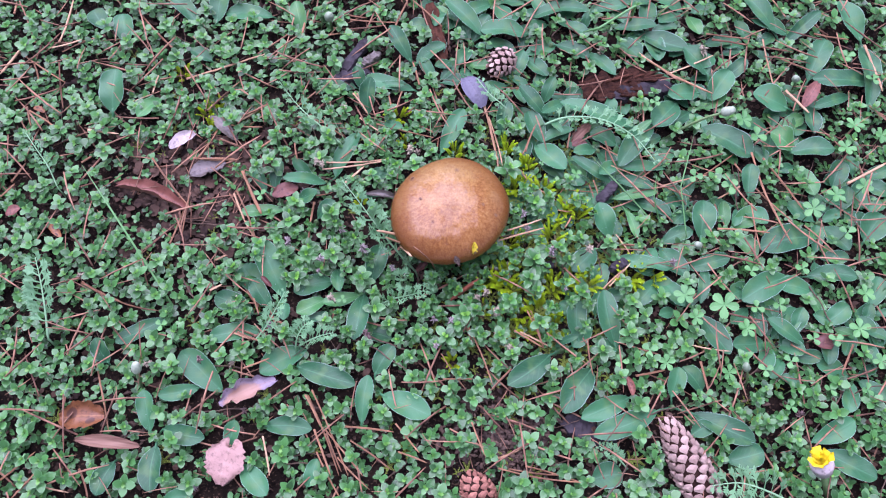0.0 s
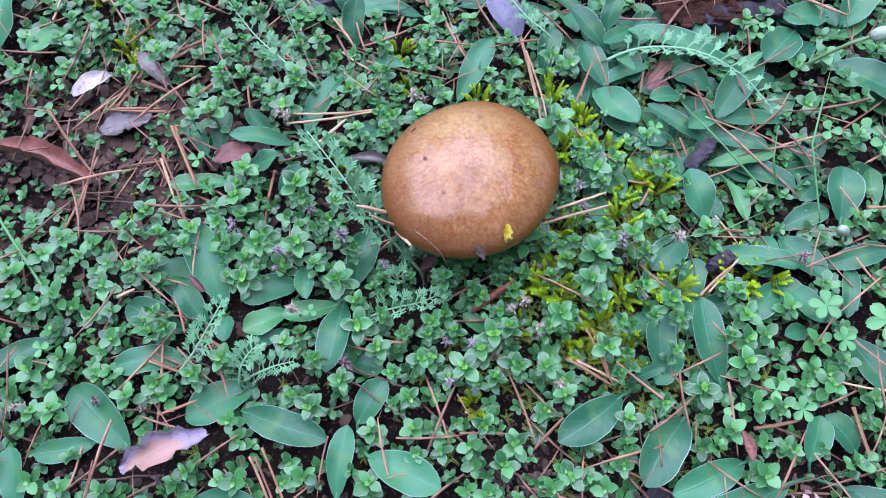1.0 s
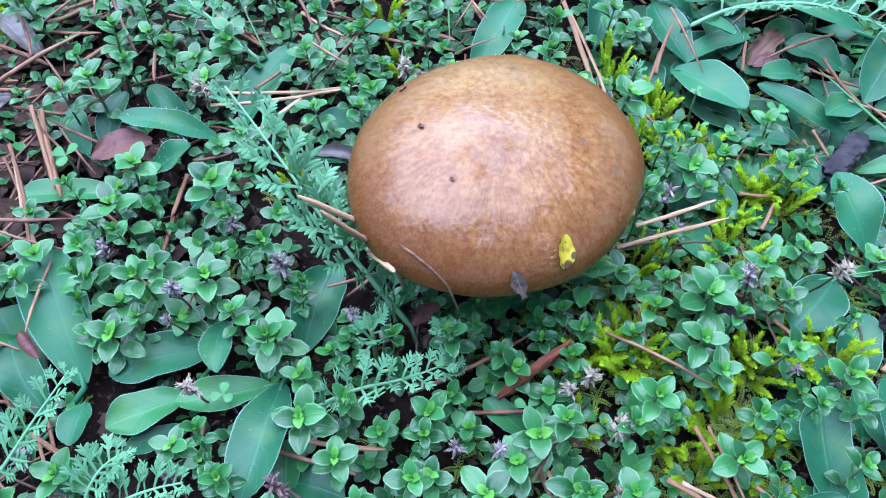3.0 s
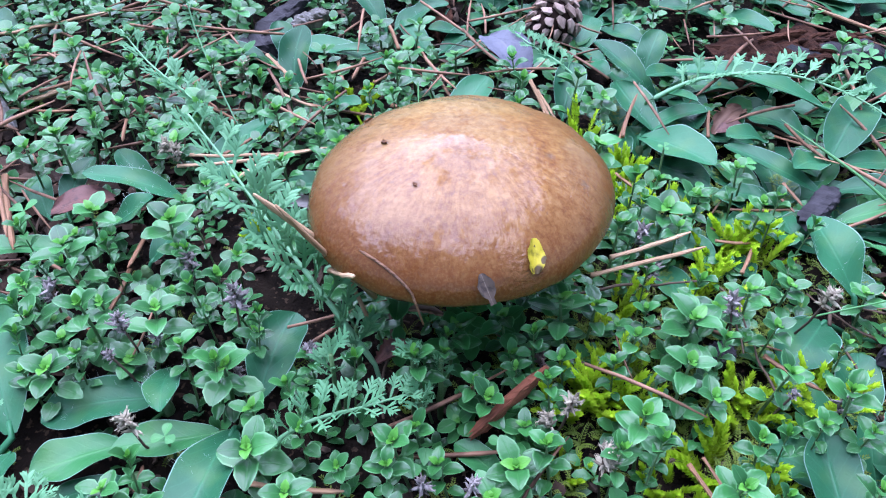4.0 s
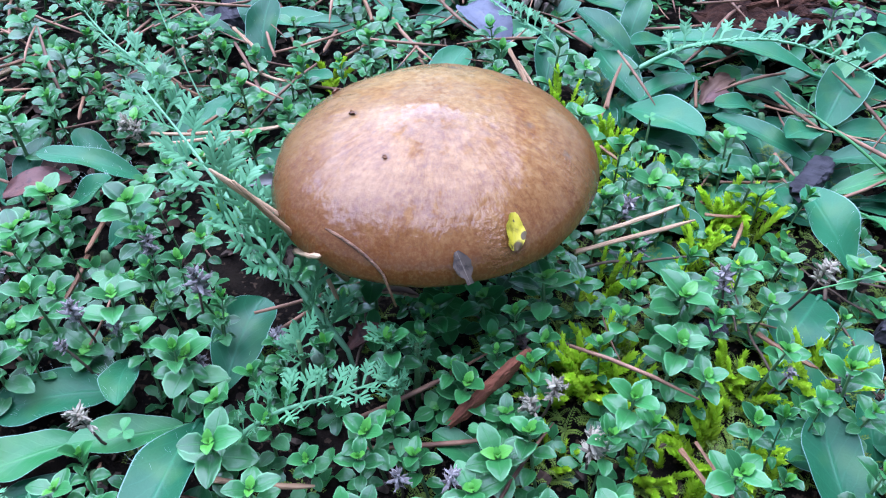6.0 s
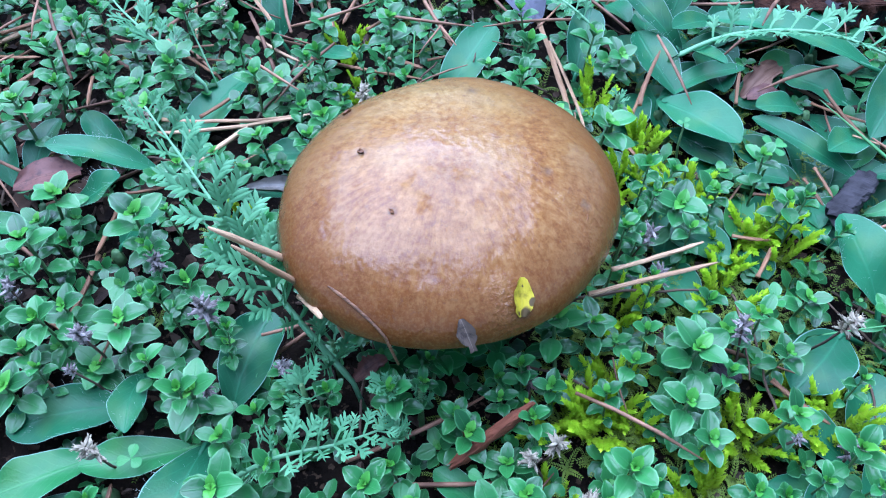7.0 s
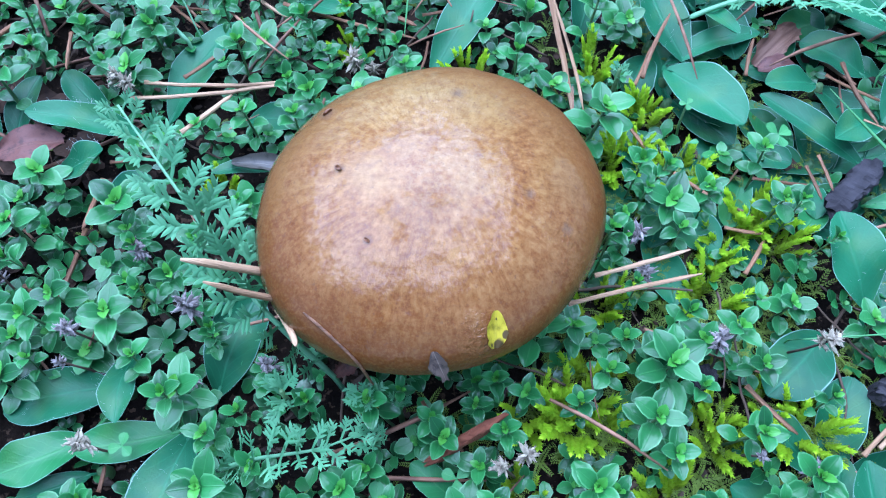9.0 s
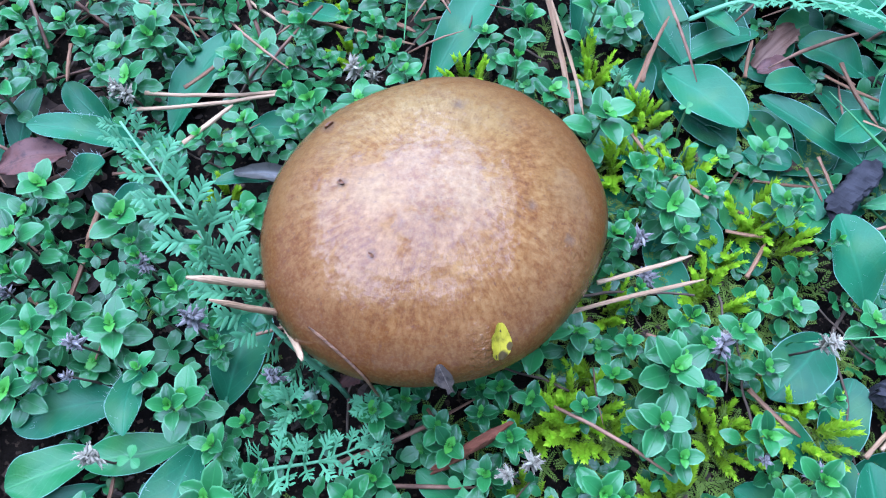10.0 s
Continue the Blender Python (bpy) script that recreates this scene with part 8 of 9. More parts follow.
yarrow_frond([(0.2403, 0.0408, -0.0030), (0.2189, 0.0484, 0.0074), (0.2008, 0.0533, 0.0097), (0.1833, 0.0518, 0.0076)], 0.0143, 10)
yarrow_frond([(0.1337, 0.0638, -0.0058), (0.1276, 0.0697, -0.0015), (0.1219, 0.0736, 0.0007), (0.1148, 0.0772, 0.0009)], 0.0073, 8)
yarrow_frond([(-0.0320, 0.1715, 0.0040), (-0.0200, 0.1735, 0.0135), (-0.0060, 0.1760, 0.0165), (0.0050, 0.1815, 0.0145)], 0.0088, 11, 3, 0.1, bushy=True)
yarrow_tuft(-0.0156, 0.1880, 0.0300, 0.0086, 9)
yarrow_tuft(0.0062, 0.1800, 0.0240, 0.0066, 8)
yarrow_tuft(-0.0113, 0.2038, 0.0200, 0.0079, 8)
yarrow_tuft(0.0668, 0.2896, 0.0200, 0.0049, 7)
yarrow_tuft(0.0043, 0.1880, 0.0316, 0.0058, 9)
yarrow_tuft(0.0112, 0.1892, 0.0255, 0.0044, 8)

# fallen leaves
dead_leaf((-0.2248, 0.2607, 0.0060), (-0.1717, 0.2417, 0.0051), 0.0131, DEAD_RED, "reddish-brown curled dead leaf on bare soil", curl=1.1, seed=3, bend=0.12, ragged=0.4, roll=-20)
dead_leaf((-0.1899, 0.2924, 0.0076), (-0.1726, 0.3049, 0.0082), 0.0117, DEAD_PALE, "small pale whitish dead leaf on bare soil", seed=4)
dead_leaf((-0.1636, 0.3213, 0.0061), (-0.1414, 0.3014, 0.0051), 0.0094, DEAD_GREY, "grey papery dead leaf on bare soil", seed=5)
dead_leaf((-0.1742, 0.2741, 0.0010), (-0.1490, 0.2839, 0.0020), 0.0165, DEAD_PAPER, "thin papery decayed leaf flat on soil", seed=6, bend=0.03, ragged=0.35)
dead_leaf((-0.1107, 0.2538, 0.0077), (-0.0926, 0.2601, 0.0080), 0.0121, DEAD_DARKRED, "dark red dead leaf among hawkweed", seed=7)
dead_leaf((-0.1337, 0.1034, 0.0022), (-0.0980, 0.1196, 0.0030), 0.0178, DEAD_LILAC, "lilac-grey withered leaf with a tan patch and ragged rim on thyme", seed=8, curl=0.75, ragged=0.55)
dead_leaf((-0.1297, 0.0531, -0.0043), (-0.1238, 0.0824, -0.0029), 0.0303, DEAD_PINK, "pinkish-beige notched dead leaf on thyme", seed=9, ragged=0.35, notch=0.35, curl=0.1)
dead_leaf((-0.2371, 0.0944, -0.0013), (-0.2082, 0.0960, -0.0012), 0.0214, DEAD_ORANGE, "orange-brown curled dead leaf on thyme", seed=10, curl=0.5, ragged=0.25)
dead_leaf((-0.2251, 0.0808, -0.0020), (-0.1829, 0.0767, -0.0022), 0.0088, DEAD_STRIPED, "brown striped folded dead leaf on thyme", seed=11, curl=0.6, ragged=0.1)
dead_leaf((0.0296, 0.3548, 0.0127), (0.0436, 0.3292, 0.0115), 0.0184, DEAD_BLUE, "blue-grey weathered dead leaf", seed=12, bend=0.15, ragged=0.1)
dead_leaf((0.1118, 0.3051, 0.0013), (0.1269, 0.3205, 0.0020), 0.0108, DEAD_STRIPED, "brown crumpled dead leaf under hawkweed", seed=13, curl=0.5, ragged=0.4)
dead_leaf((0.1108, 0.3002, 0.0060), (0.1225, 0.3014, 0.0061), 0.0081, DEAD_DARKRED, "small brown dead leaf under hawkweed", seed=14)
dead_leaf((-0.0211, 0.2533, 0.0077), (-0.0428, 0.2559, 0.0078), 0.0060, DEAD_GREY, "grey curled dead leaf beside the mushroom", seed=15, curl=0.7)
dead_leaf((0.2905, 0.3330, 0.0116), (0.3067, 0.3559, 0.0128), 0.0113, DEAD_RED, "reddish dead leaf fragment", seed=16)
dead_leaf((-0.2995, 0.2377, 0.0049), (-0.2905, 0.2430, 0.0052), 0.0089, DEAD_RED, "small brown dead leaf on thyme", seed=17)
dead_leaf((-0.1116, 0.1883, 0.0144), (-0.1042, 0.1811, 0.0141), 0.0038, DEAD_DARKRED, "small purple-brown curled leaf scrap on a hawkweed leaf", seed=18, curl=0.8)
dead_leaf((0.2846, 0.1475, -0.0016), (0.2710, 0.1494, -0.0015), 0.0118, DEAD_DARKRED, "dull brown dead leaf under clover", seed=19)
dead_leaf((0.1370, 0.1224, 0.0031), (0.1398, 0.1103, 0.0025), 0.0053, DEAD_RED, "small brown curled leaf scrap", seed=20, curl=0.8)
dead_leaf((-0.2941, 0.3239, 0.0112), (-0.2851, 0.3202, 0.0110), 0.0051, DEAD_ORANGE, "small yellow-brown leaf scrap", seed=21)
dead_leaf((-0.1227, 0.1127, 0.0026), (-0.1112, 0.1083, 0.0024), 0.0052, DEAD_PINK, "small tan leaf scrap on hawkweed", seed=22)
dead_leaf((-0.2661, 0.2293, 0.0065), (-0.2566, 0.2200, 0.0060), 0.0056, DEAD_ORANGE, "small tan leaf scrap on thyme", seed=23)
dead_leaf((0.0029, 0.2029, 0.0200), (0.0118, 0.2004, 0.0210), 0.0035, DEAD_STRIPED, "tan crumpled leaf scrap below the cap", curl=0.6, ragged=0.4, seed=28)
dead_leaf((-0.0056, 0.1964, 0.0060), (0.0021, 0.2019, 0.0080), 0.0069, DEAD_DARKRED, "dark brown dead leaf at the mushroom's foot", curl=0.6, ragged=0.4, seed=29)

# bark and cones
bark_piece((0.0194, 0.1770, 0.0029), (0.0361, 0.1862, 0.0163), 0.0025, 0.0035, BARK, "reddish-brown bark splinter leaning in thyme", seed=2)
bark_piece((0.1243, 0.3481, 0.0044), (0.1763, 0.3566, 0.0048), 0.0257, 0.0140, ROTTEN, "rotten reddish-brown wood chunk on soil", name='wood_chunk', seed=3, rough=0.6)
bark_piece((0.1460, 0.3442, 0.0052), (0.1936, 0.3537, 0.0057), 0.0132, 0.0120, CHARRED, "dark charred stick end beside rotten wood", name='charred_stick', seed=4)
bark_piece((-0.0724, 0.3551, 0.0048), (-0.0441, 0.3642, 0.0052), 0.0106, 0.0090, CHARRED, "black charred bark fragment", name='charred_stick', seed=5)
bark_piece((-0.0637, 0.3625, 0.0071), (-0.0471, 0.3930, 0.0087), 0.0079, 0.0080, CHARRED, "black charred twig on soil", name='charred_stick', seed=6)
bark_piece((-0.0484, 0.3680, 0.0094), (-0.0367, 0.3786, 0.0099), 0.0071, 0.0070, DEAD_GREY, "grey weathered wood chip", name='wood_chip', seed=7)
bark_piece((0.1274, 0.2534, 0.0037), (0.1426, 0.2697, 0.0045), 0.0074, 0.0050, CHARRED, "dark slate-coloured bark flake", name='bark_flake', seed=8)
bark_piece((0.1334, 0.2012, 0.0001), (0.1454, 0.2075, 0.0004), 0.0069, 0.0080, CHARRED, "dark grey stone-like bark flake", name='bark_flake', seed=9)
bark_piece((0.0846, 0.2019, 0.0011), (0.0920, 0.2044, 0.0012), 0.0061, 0.0050, CHARRED, "dark bark flake in moss", name='bark_flake', seed=10)
bark_piece((0.0960, 0.0960, -0.0122), (0.1293, 0.0794, -0.0130), 0.0137, 0.0060, CHARRED, "dark bark flake on soil", name='bark_flake', seed=11)
bark_piece((0.0021, 0.4297, 0.0065), (0.0132, 0.3707, 0.0035), 0.0120, 0.0080, ROTTEN, "dark rotten wood strip on soil", name='wood_chunk', seed=12)
bark_piece((0.1494, 0.3521, 0.0101), (0.1709, 0.3622, 0.0106), 0.0018, 0.0030, ROTTEN, "splinter of rotten red-brown wood", name='wood_splinter', seed=40)
bark_piece((0.1703, 0.3579, 0.0098), (0.1890, 0.3594, 0.0099), 0.0019, 0.0030, ROTTEN, "splinter of rotten red-brown wood", name='wood_splinter', seed=41)
bark_piece((0.1611, 0.3522, 0.0082), (0.1723, 0.3514, 0.0081), 0.0023, 0.0030, ROTTEN, "splinter of rotten red-brown wood", name='wood_splinter', seed=42)
bark_piece((0.1503, 0.3419, 0.0108), (0.1711, 0.3429, 0.0109), 0.0026, 0.0030, ROTTEN, "splinter of rotten red-brown wood", name='wood_splinter', seed=43)
bark_piece((0.1332, 0.3546, 0.0082), (0.1533, 0.3541, 0.0081), 0.0027, 0.0030, ROTTEN, "splinter of rotten red-brown wood", name='wood_splinter', seed=44)
bark_piece((0.1400, 0.3535, 0.0121), (0.1611, 0.3605, 0.0125), 0.0022, 0.0030, ROTTEN, "splinter of rotten red-brown wood", name='wood_splinter', seed=45)
bark_piece((0.1694, 0.3582, 0.0100), (0.1861, 0.3622, 0.0102), 0.0018, 0.0030, ROTTEN, "splinter of rotten red-brown wood", name='wood_splinter', seed=46)
bark_piece((0.1698, 0.3556, 0.0123), (0.1806, 0.3561, 0.0123), 0.0030, 0.0030, ROTTEN, "splinter of rotten red-brown wood", name='wood_splinter', seed=47)
bark_piece((0.1383, 0.3597, 0.0084), (0.1547, 0.3684, 0.0088), 0.0018, 0.0030, ROTTEN, "splinter of rotten red-brown wood", name='wood_splinter', seed=48)
bark_piece((0.1508, 0.3441, 0.0077), (0.1659, 0.3471, 0.0078), 0.0032, 0.0030, ROTTEN, "splinter of rotten red-brown wood", name='wood_splinter', seed=49)
bark_piece((0.1550, 0.3555, 0.0105), (0.1789, 0.3562, 0.0106), 0.0019, 0.0030, ROTTEN, "splinter of rotten red-brown wood", name='wood_splinter', seed=50)
bark_piece((0.1570, 0.3574, 0.0085), (0.1812, 0.3657, 0.0089), 0.0040, 0.0030, ROTTEN, "splinter of rotten red-brown wood", name='wood_splinter', seed=51)
bark_piece((0.1601, 0.3428, 0.0090), (0.1781, 0.3495, 0.0093), 0.0018, 0.0030, ROTTEN, "splinter of rotten red-brown wood", name='wood_splinter', seed=52)
bark_piece((0.1584, 0.3473, 0.0117), (0.1684, 0.3461, 0.0116), 0.0025, 0.0030, ROTTEN, "splinter of rotten red-brown wood", name='wood_splinter', seed=53)
pine_cone((0.1872, 0.0376, -0.0071), (0.1621, 0.0959, -0.0042), 0.0269, "closed grey-brown pine cone with square scales on soil", CONE, 11)
pine_cone((0.0415, 0.0374, -0.0071), (0.0294, 0.0607, -0.0060), 0.0238, "reddish-brown pine cone lying in thyme", CONE_RED, 6)
pine_cone((0.0670, 0.3797, 0.0110), (0.0502, 0.3624, 0.0101), 0.0223, "small weathered pine cone on needle litter", CONE, 5)

# buds, flower, grass
flower_bud((-0.0146, 0.1897, -0.0075), (-0.0127, 0.1911, 0.0086), 0.0042, "white downy closed bud low in thyme")
flower_bud((-0.1898, 0.1155, -0.0112), (-0.1879, 0.1229, 0.0091), 0.0067, "pale green downy closed flower bud in thyme")
flower_bud((0.1829, 0.3115, -0.0014), (0.2160, 0.3106, 0.0365), 0.0074, "pale downy hawkweed bud on a long stalk")
flower_bud((0.2042, 0.2167, -0.0062), (0.1952, 0.2152, 0.0118), 0.0056, "small white-green closed bud among leaves")
flower_bud((-0.0761, 0.4051, 0.0033), (-0.0749, 0.3955, 0.0308), 0.0078, "pale downy hawkweed bud on a short stalk")
flower_bud((0.2914, 0.3560, 0.0008), (0.2846, 0.3516, 0.0206), 0.0061, "tiny pale closed bud among leaves")
flower_bud((0.2222, 0.1176, -0.0111), (0.2148, 0.1253, 0.0133), 0.0053, "tiny pale bud among clover")
grass_blade([(-0.1741, 0.1724, -0.0004), (-0.2051, 0.2165, 0.0198), (-0.2414, 0.2659, 0.0283)], 0.0023)
grass_blade([(0.1661, 0.2371, 0.0049), (0.1402, 0.2589, 0.0199), (0.1204, 0.2781, 0.0269)], 0.0015)
grass_blade([(0.1720, 0.2401, 0.0010), (0.1641, 0.2493, 0.0195), (0.1652, 0.2631, 0.0282)], 0.0015)
grass_blade([(0.1909, 0.2272, 0.0004), (0.1853, 0.2596, 0.0180), (0.1955, 0.2953, 0.0298)], 0.0016)
grass_blade([(0.1637, 0.4117, 0.0316), (0.1348, 0.3948, 0.0247), (0.1241, 0.3996, 0.0130)], 0.0031)
grass_blade([(0.1118, 0.2150, 0.0017), (0.1375, 0.2158, 0.0098), (0.1621, 0.2267, 0.0143)], 0.0008)
grass_blade([(0.0026, 0.3342, 0.0057), (0.0033, 0.3131, 0.0167), (0.0039, 0.2941, 0.0197)], 0.0010)
hawkweed_flower((0.2696, 0.0447, -0.0028), (0.2479, 0.0596, 0.0240), 0.0140)

# scraps on and beside the cap
pine_needle((-0.0045, 0.2160, 0.0140), (-0.0309, 0.2039, 0.0580), 0.0023, 0.01, pale=True)
pine_needle((-0.0065, 0.2115, 0.0155), (-0.0251, 0.1990, 0.0590), 0.0019, 0.01, pale=True)
pine_needle((-0.0130, 0.2095, 0.0270), (-0.0067, 0.2013, 0.0150), 0.0013, 0.00, pale=True)
pine_needle((-0.0160, 0.2030, 0.0345), (-0.0085, 0.1919, 0.0440), 0.0017, 0.05, pale=True)


def cap_scrap(name, place, tip, width, mat, label, category, curl=0.5, seed=1, tail=0.0):
    """A small flake that sticks to the slimy cap, laid on its skin from place to tip."""
    p = Vector((*place, cap_z(*place) + 0.0003))
    q = Vector((*tip, cap_z(*tip) + 0.0003))
    length = (q - p).length
    off = seed * 3.3
    mx, my = (p.x + q.x) / 2, (p.y + q.y) / 2
    normal = Vector((cap_z(mx - 0.001, my) - cap_z(mx + 0.001, my), cap_z(mx, my - 0.001) - cap_z(mx, my + 0.001), 0.002)).normalized()
    x = (q - p).normalized()
    y = normal.cross(x).normalized()

    def at(u, v):
        s = v / (1 - tail)
        w = max(0.10, math.sin(math.pi * (0.06 + 0.88 * min(1.0, s)) ** 1.15) ** 0.65) * width / 2
        w *= 1 + 0.30 * noise.noise(Vector((v * 6 + off, u, 0)))
        fold = 0.35 * w * abs(u) + 0.15 * w * math.sin(9 * v + 5 * abs(u) + off) * abs(u)
        return (v * length, u * w, curl * w * u * u + fold + 0.0002 + 0.0003 * noise.noise(Vector((u * 3 + off, v * 4, 0))))

    v, f, u = sheet(8, 14, at, 0.0004)
    ob = new(name, mesh_of(name, v, f, mat, u))
    ob.matrix_basis = Matrix.Translation(p) @ Matrix((x, y, x.cross(y))).transposed().to_4x4()
    tagged(ob, label, category)


cap_scrap("leaf_flake", (0.0324, 0.2014), (0.0328, 0.1950), 0.0046, FLAKE_YELLOW, "tiny yellow leaf flake with dark spots stuck to the cap", "leaf flake", 0.15, 1)
cap_scrap("seed_scale", (0.0200, 0.1926), (0.0230, 0.1882), 0.0040, FLAKE_DARK, "dark wrinkled seed scale stuck to the cap", "seed scale", 0.35, 2, 0.22)
cap_scrap("speck", (0.0044, 0.2130), (0.0055, 0.2122), 0.0008, DEAD_ORANGE, "tiny red-brown speck on the cap", "speck", 0.3, 3)
cap_scrap("speck", (-0.0040, 0.2300), (-0.0024, 0.2291), 0.0010, DEAD_ORANGE, "tiny brown speck on the cap", "speck", 0.4, 4)
cap_scrap("speck", (-0.0098, 0.2475), (-0.0078, 0.2490), 0.0009, DEAD_ORANGE, "tiny brown speck on the cap", "speck", 0.4, 5)


def cap_twig(a, b, width):
    """A thin dry twig lying on the cap's skin and reaching over its rim."""
    p, q = Vector(a), Vector(b)
    line = []
    for k in range(13):
        c = p.lerp(q, k / 12)
        if math.hypot(c.x - 0.017, c.y - 0.2292) < 0.0418:
            c.z = max(c.z, cap_z(c.x, c.y) + width * 0.6)
        line.append(c - p)
    for _ in range(3):
        line = [line[0]] + [Vector((0, 0, max(line[k].z, (line[k - 1].z + line[k + 1].z) / 2))) + Vector((line[k].x, line[k].y, 0)) for k in range(1, 12)] + [line[12]]
    v, f, u = tube(line, [width * 0.3] + [width * 0.5] * 11 + [width * 0.35], 6)
    ob = new("twig", mesh_of("twig", v, f, NEEDLE, u))
    ob.matrix_basis = Matrix.Translation(p)
    tagged(ob, "thin brown dry twig lying over the cap's rim", "twig")


cap_twig((-0.0078, 0.1990, 0.03), (0.0070, 0.1880, 0.0320), 0.0007)

# ---- low leaves under the open side ----


def low_rosettes():
    rng = random.Random(23)
    made = 0
    while made < 50:
        x, y = rng.uniform(0.0, 0.33), rng.uniform(0.12, 0.47)
        if x < 0.10 and y < 0.31:
            continue
        made += 1
        plant = hawkweed_plant(x, y)
        g = ground_z(x, y)
        turn = rng.uniform(0, 360)
        for k in range(rng.randrange(3, 6)):
            a = radians(turn + 75 * k + rng.uniform(-15, 15))
            l = rng.uniform(0.018, 0.032)
            base = (x + 0.004 * math.cos(a), y + 0.004 * math.sin(a), g + 0.002)
            tip = (x + l * math.cos(a), y + l * math.sin(a), g + rng.uniform(0.004, 0.009))
            hawkweed_leaf(plant, base, tip, l * rng.uniform(0.36, 0.5), rng.uniform(0.02, 0.08), rng.random() < 0.12)


low_rosettes()


def hidden_rosettes():
    """Small flat hawkweed leaves close to the soil, under the taller ones."""
    rng = random.Random(57)
    for _ in range(26):
        x, y = rng.uniform(0.075, 0.20), rng.uniform(0.245, 0.36)
        plant = hawkweed_plant(x, y)
        g = ground_z(x, y)
        turn = rng.uniform(0, 360)
        for k in range(3):
            a = radians(turn + 120 * k + rng.uniform(-25, 25))
            l = rng.uniform(0.016, 0.028)
            hawkweed_leaf(plant, (x + 0.003 * math.cos(a), y + 0.003 * math.sin(a), g + 0.0012), (x + l * math.cos(a), y + l * math.sin(a), g + rng.uniform(0.002, 0.006)), l * rng.uniform(0.38, 0.52), rng.uniform(0.02, 0.07), rng.random() < 0.15)


hidden_rosettes()

# ---- the carpet between: more thyme, litter, needles, moss ----


CELLS = {}


def index_clear():
    """The clear stretches by cells of 4 cm."""
    for k, (a, b, half) in enumerate(CLEAR):
        r = half + 0.006
        for i in range(math.floor((min(a.x, b.x) - r) / 0.04), math.floor((max(a.x, b.x) + r) / 0.04) + 1):
            for j in range(math.floor((min(a.y, b.y) - r) / 0.04), math.floor((max(a.y, b.y) + r) / 0.04) + 1):
                CELLS.setdefault((i, j), []).append(k)


def free(x, y, room, low=False):
    p = Vector((x, y, 0))
    for c in CELLS.get((math.floor(x / 0.04), math.floor(y / 0.04)), ()):
        if low and c in SPRIGS:
            continue
        a, b, half = CLEAR[c]
        d = b - a
        k = 0.0 if d.length_squared < 1e-12 else max(0.0, min(1.0, (p - a).dot(d) / d.length_squared))
        if (p - a - d * k).length < half + room:
            return False
    return True


def bare(x, y):
    """How open the carpet is: the soil patch, the rotten wood and the needle bed."""
    patch = max(0.0, 1 - math.hypot((x + 0.165) / 0.088, (y - 0.262) / 0.058) ** 2)
    wood = max(0.0, 1 - math.hypot((x - 0.14) / 0.06, (y - 0.345) / 0.03) ** 2)
    needles = max(0.0, 1 - math.hypot((x - 0.02) / 0.09, (y - 0.375) / 0.03) ** 2) * 0.7
    right = 0.3 * max(0.0, min(1.0, (x - 0.09) / 0.05)) * max(0.0, min(1.0, (y - 0.11) / 0.05))
    gaps = 0.68 * max(0.0, min(1.0, (noise.noise(Vector((x * 38, y * 38, 6.1))) - 0.07) * 4)) * (1.0 if not (-0.11 < x < 0.12 and 0.11 < y < 0.27) else 0.7 if x > 0.02 and y < 0.19 else 0.3)
    hole = max(0.0, 1 - math.hypot((x - 0.056) / 0.034, (y - 0.083) / 0.020) ** 2) * 1.2
    hollow = 1.1 * max(0.0, 1 - math.hypot((x - 0.006) / 0.036, (y - 0.182) / 0.036) ** 2)
    return max(hole, hollow, patch * 2.2, wood, needles, right, gaps)


def scatter(rng, count, reach, gap, room, want, low=False):
    """Places at least gap apart, thinning out with distance, none on what lies clear above."""
    cells, found = {}, []
    for _ in range(count):
        x, y = rng.uniform(-reach, reach), 0.2 + rng.uniform(-reach, reach)
        far = math.hypot(x, y - 0.2)
        space = gap * (1 + max(0.0, far - 0.38) * 5)
        if rng.random() > want(x, y):
            continue
        key = (int(math.floor(x / 0.02)), int(math.floor(y / 0.02)))
        near = [q for i in (-1, 0, 1) for j in (-1, 0, 1) for q in cells.get((key[0] + i, key[1] + j), ())]
        if any(math.hypot(q[0] - x, q[1] - y) < space for q in near):
            continue
        if far < 0.42 and not free(x, y, room, low):
            continue
        cells.setdefault(key, []).append((x, y))
        found.append((x, y))
    return found


def merge(name, items, mat, label, category, smooth=True):
    """Many copies of a few shapes, as one mesh: items of (shape, pose)."""
    verts, faces, uvs, n = [], [], [], 0
    for (v, f, u), m in items:
        a = np.array([tuple(p) for p in v]) @ np.array(m.to_3x3()).T + np.array(m.translation)
        verts.append(a)
        uvs.append(np.array(u))
        faces += [tuple(n + i for i in q) for q in f]
        n += len(a)
    me = mesh_of(name, np.concatenate(verts).tolist(), faces, mat, np.concatenate(uvs).tolist(), smooth)
    return tagged(new(name, me), label, category, kind="stuff")


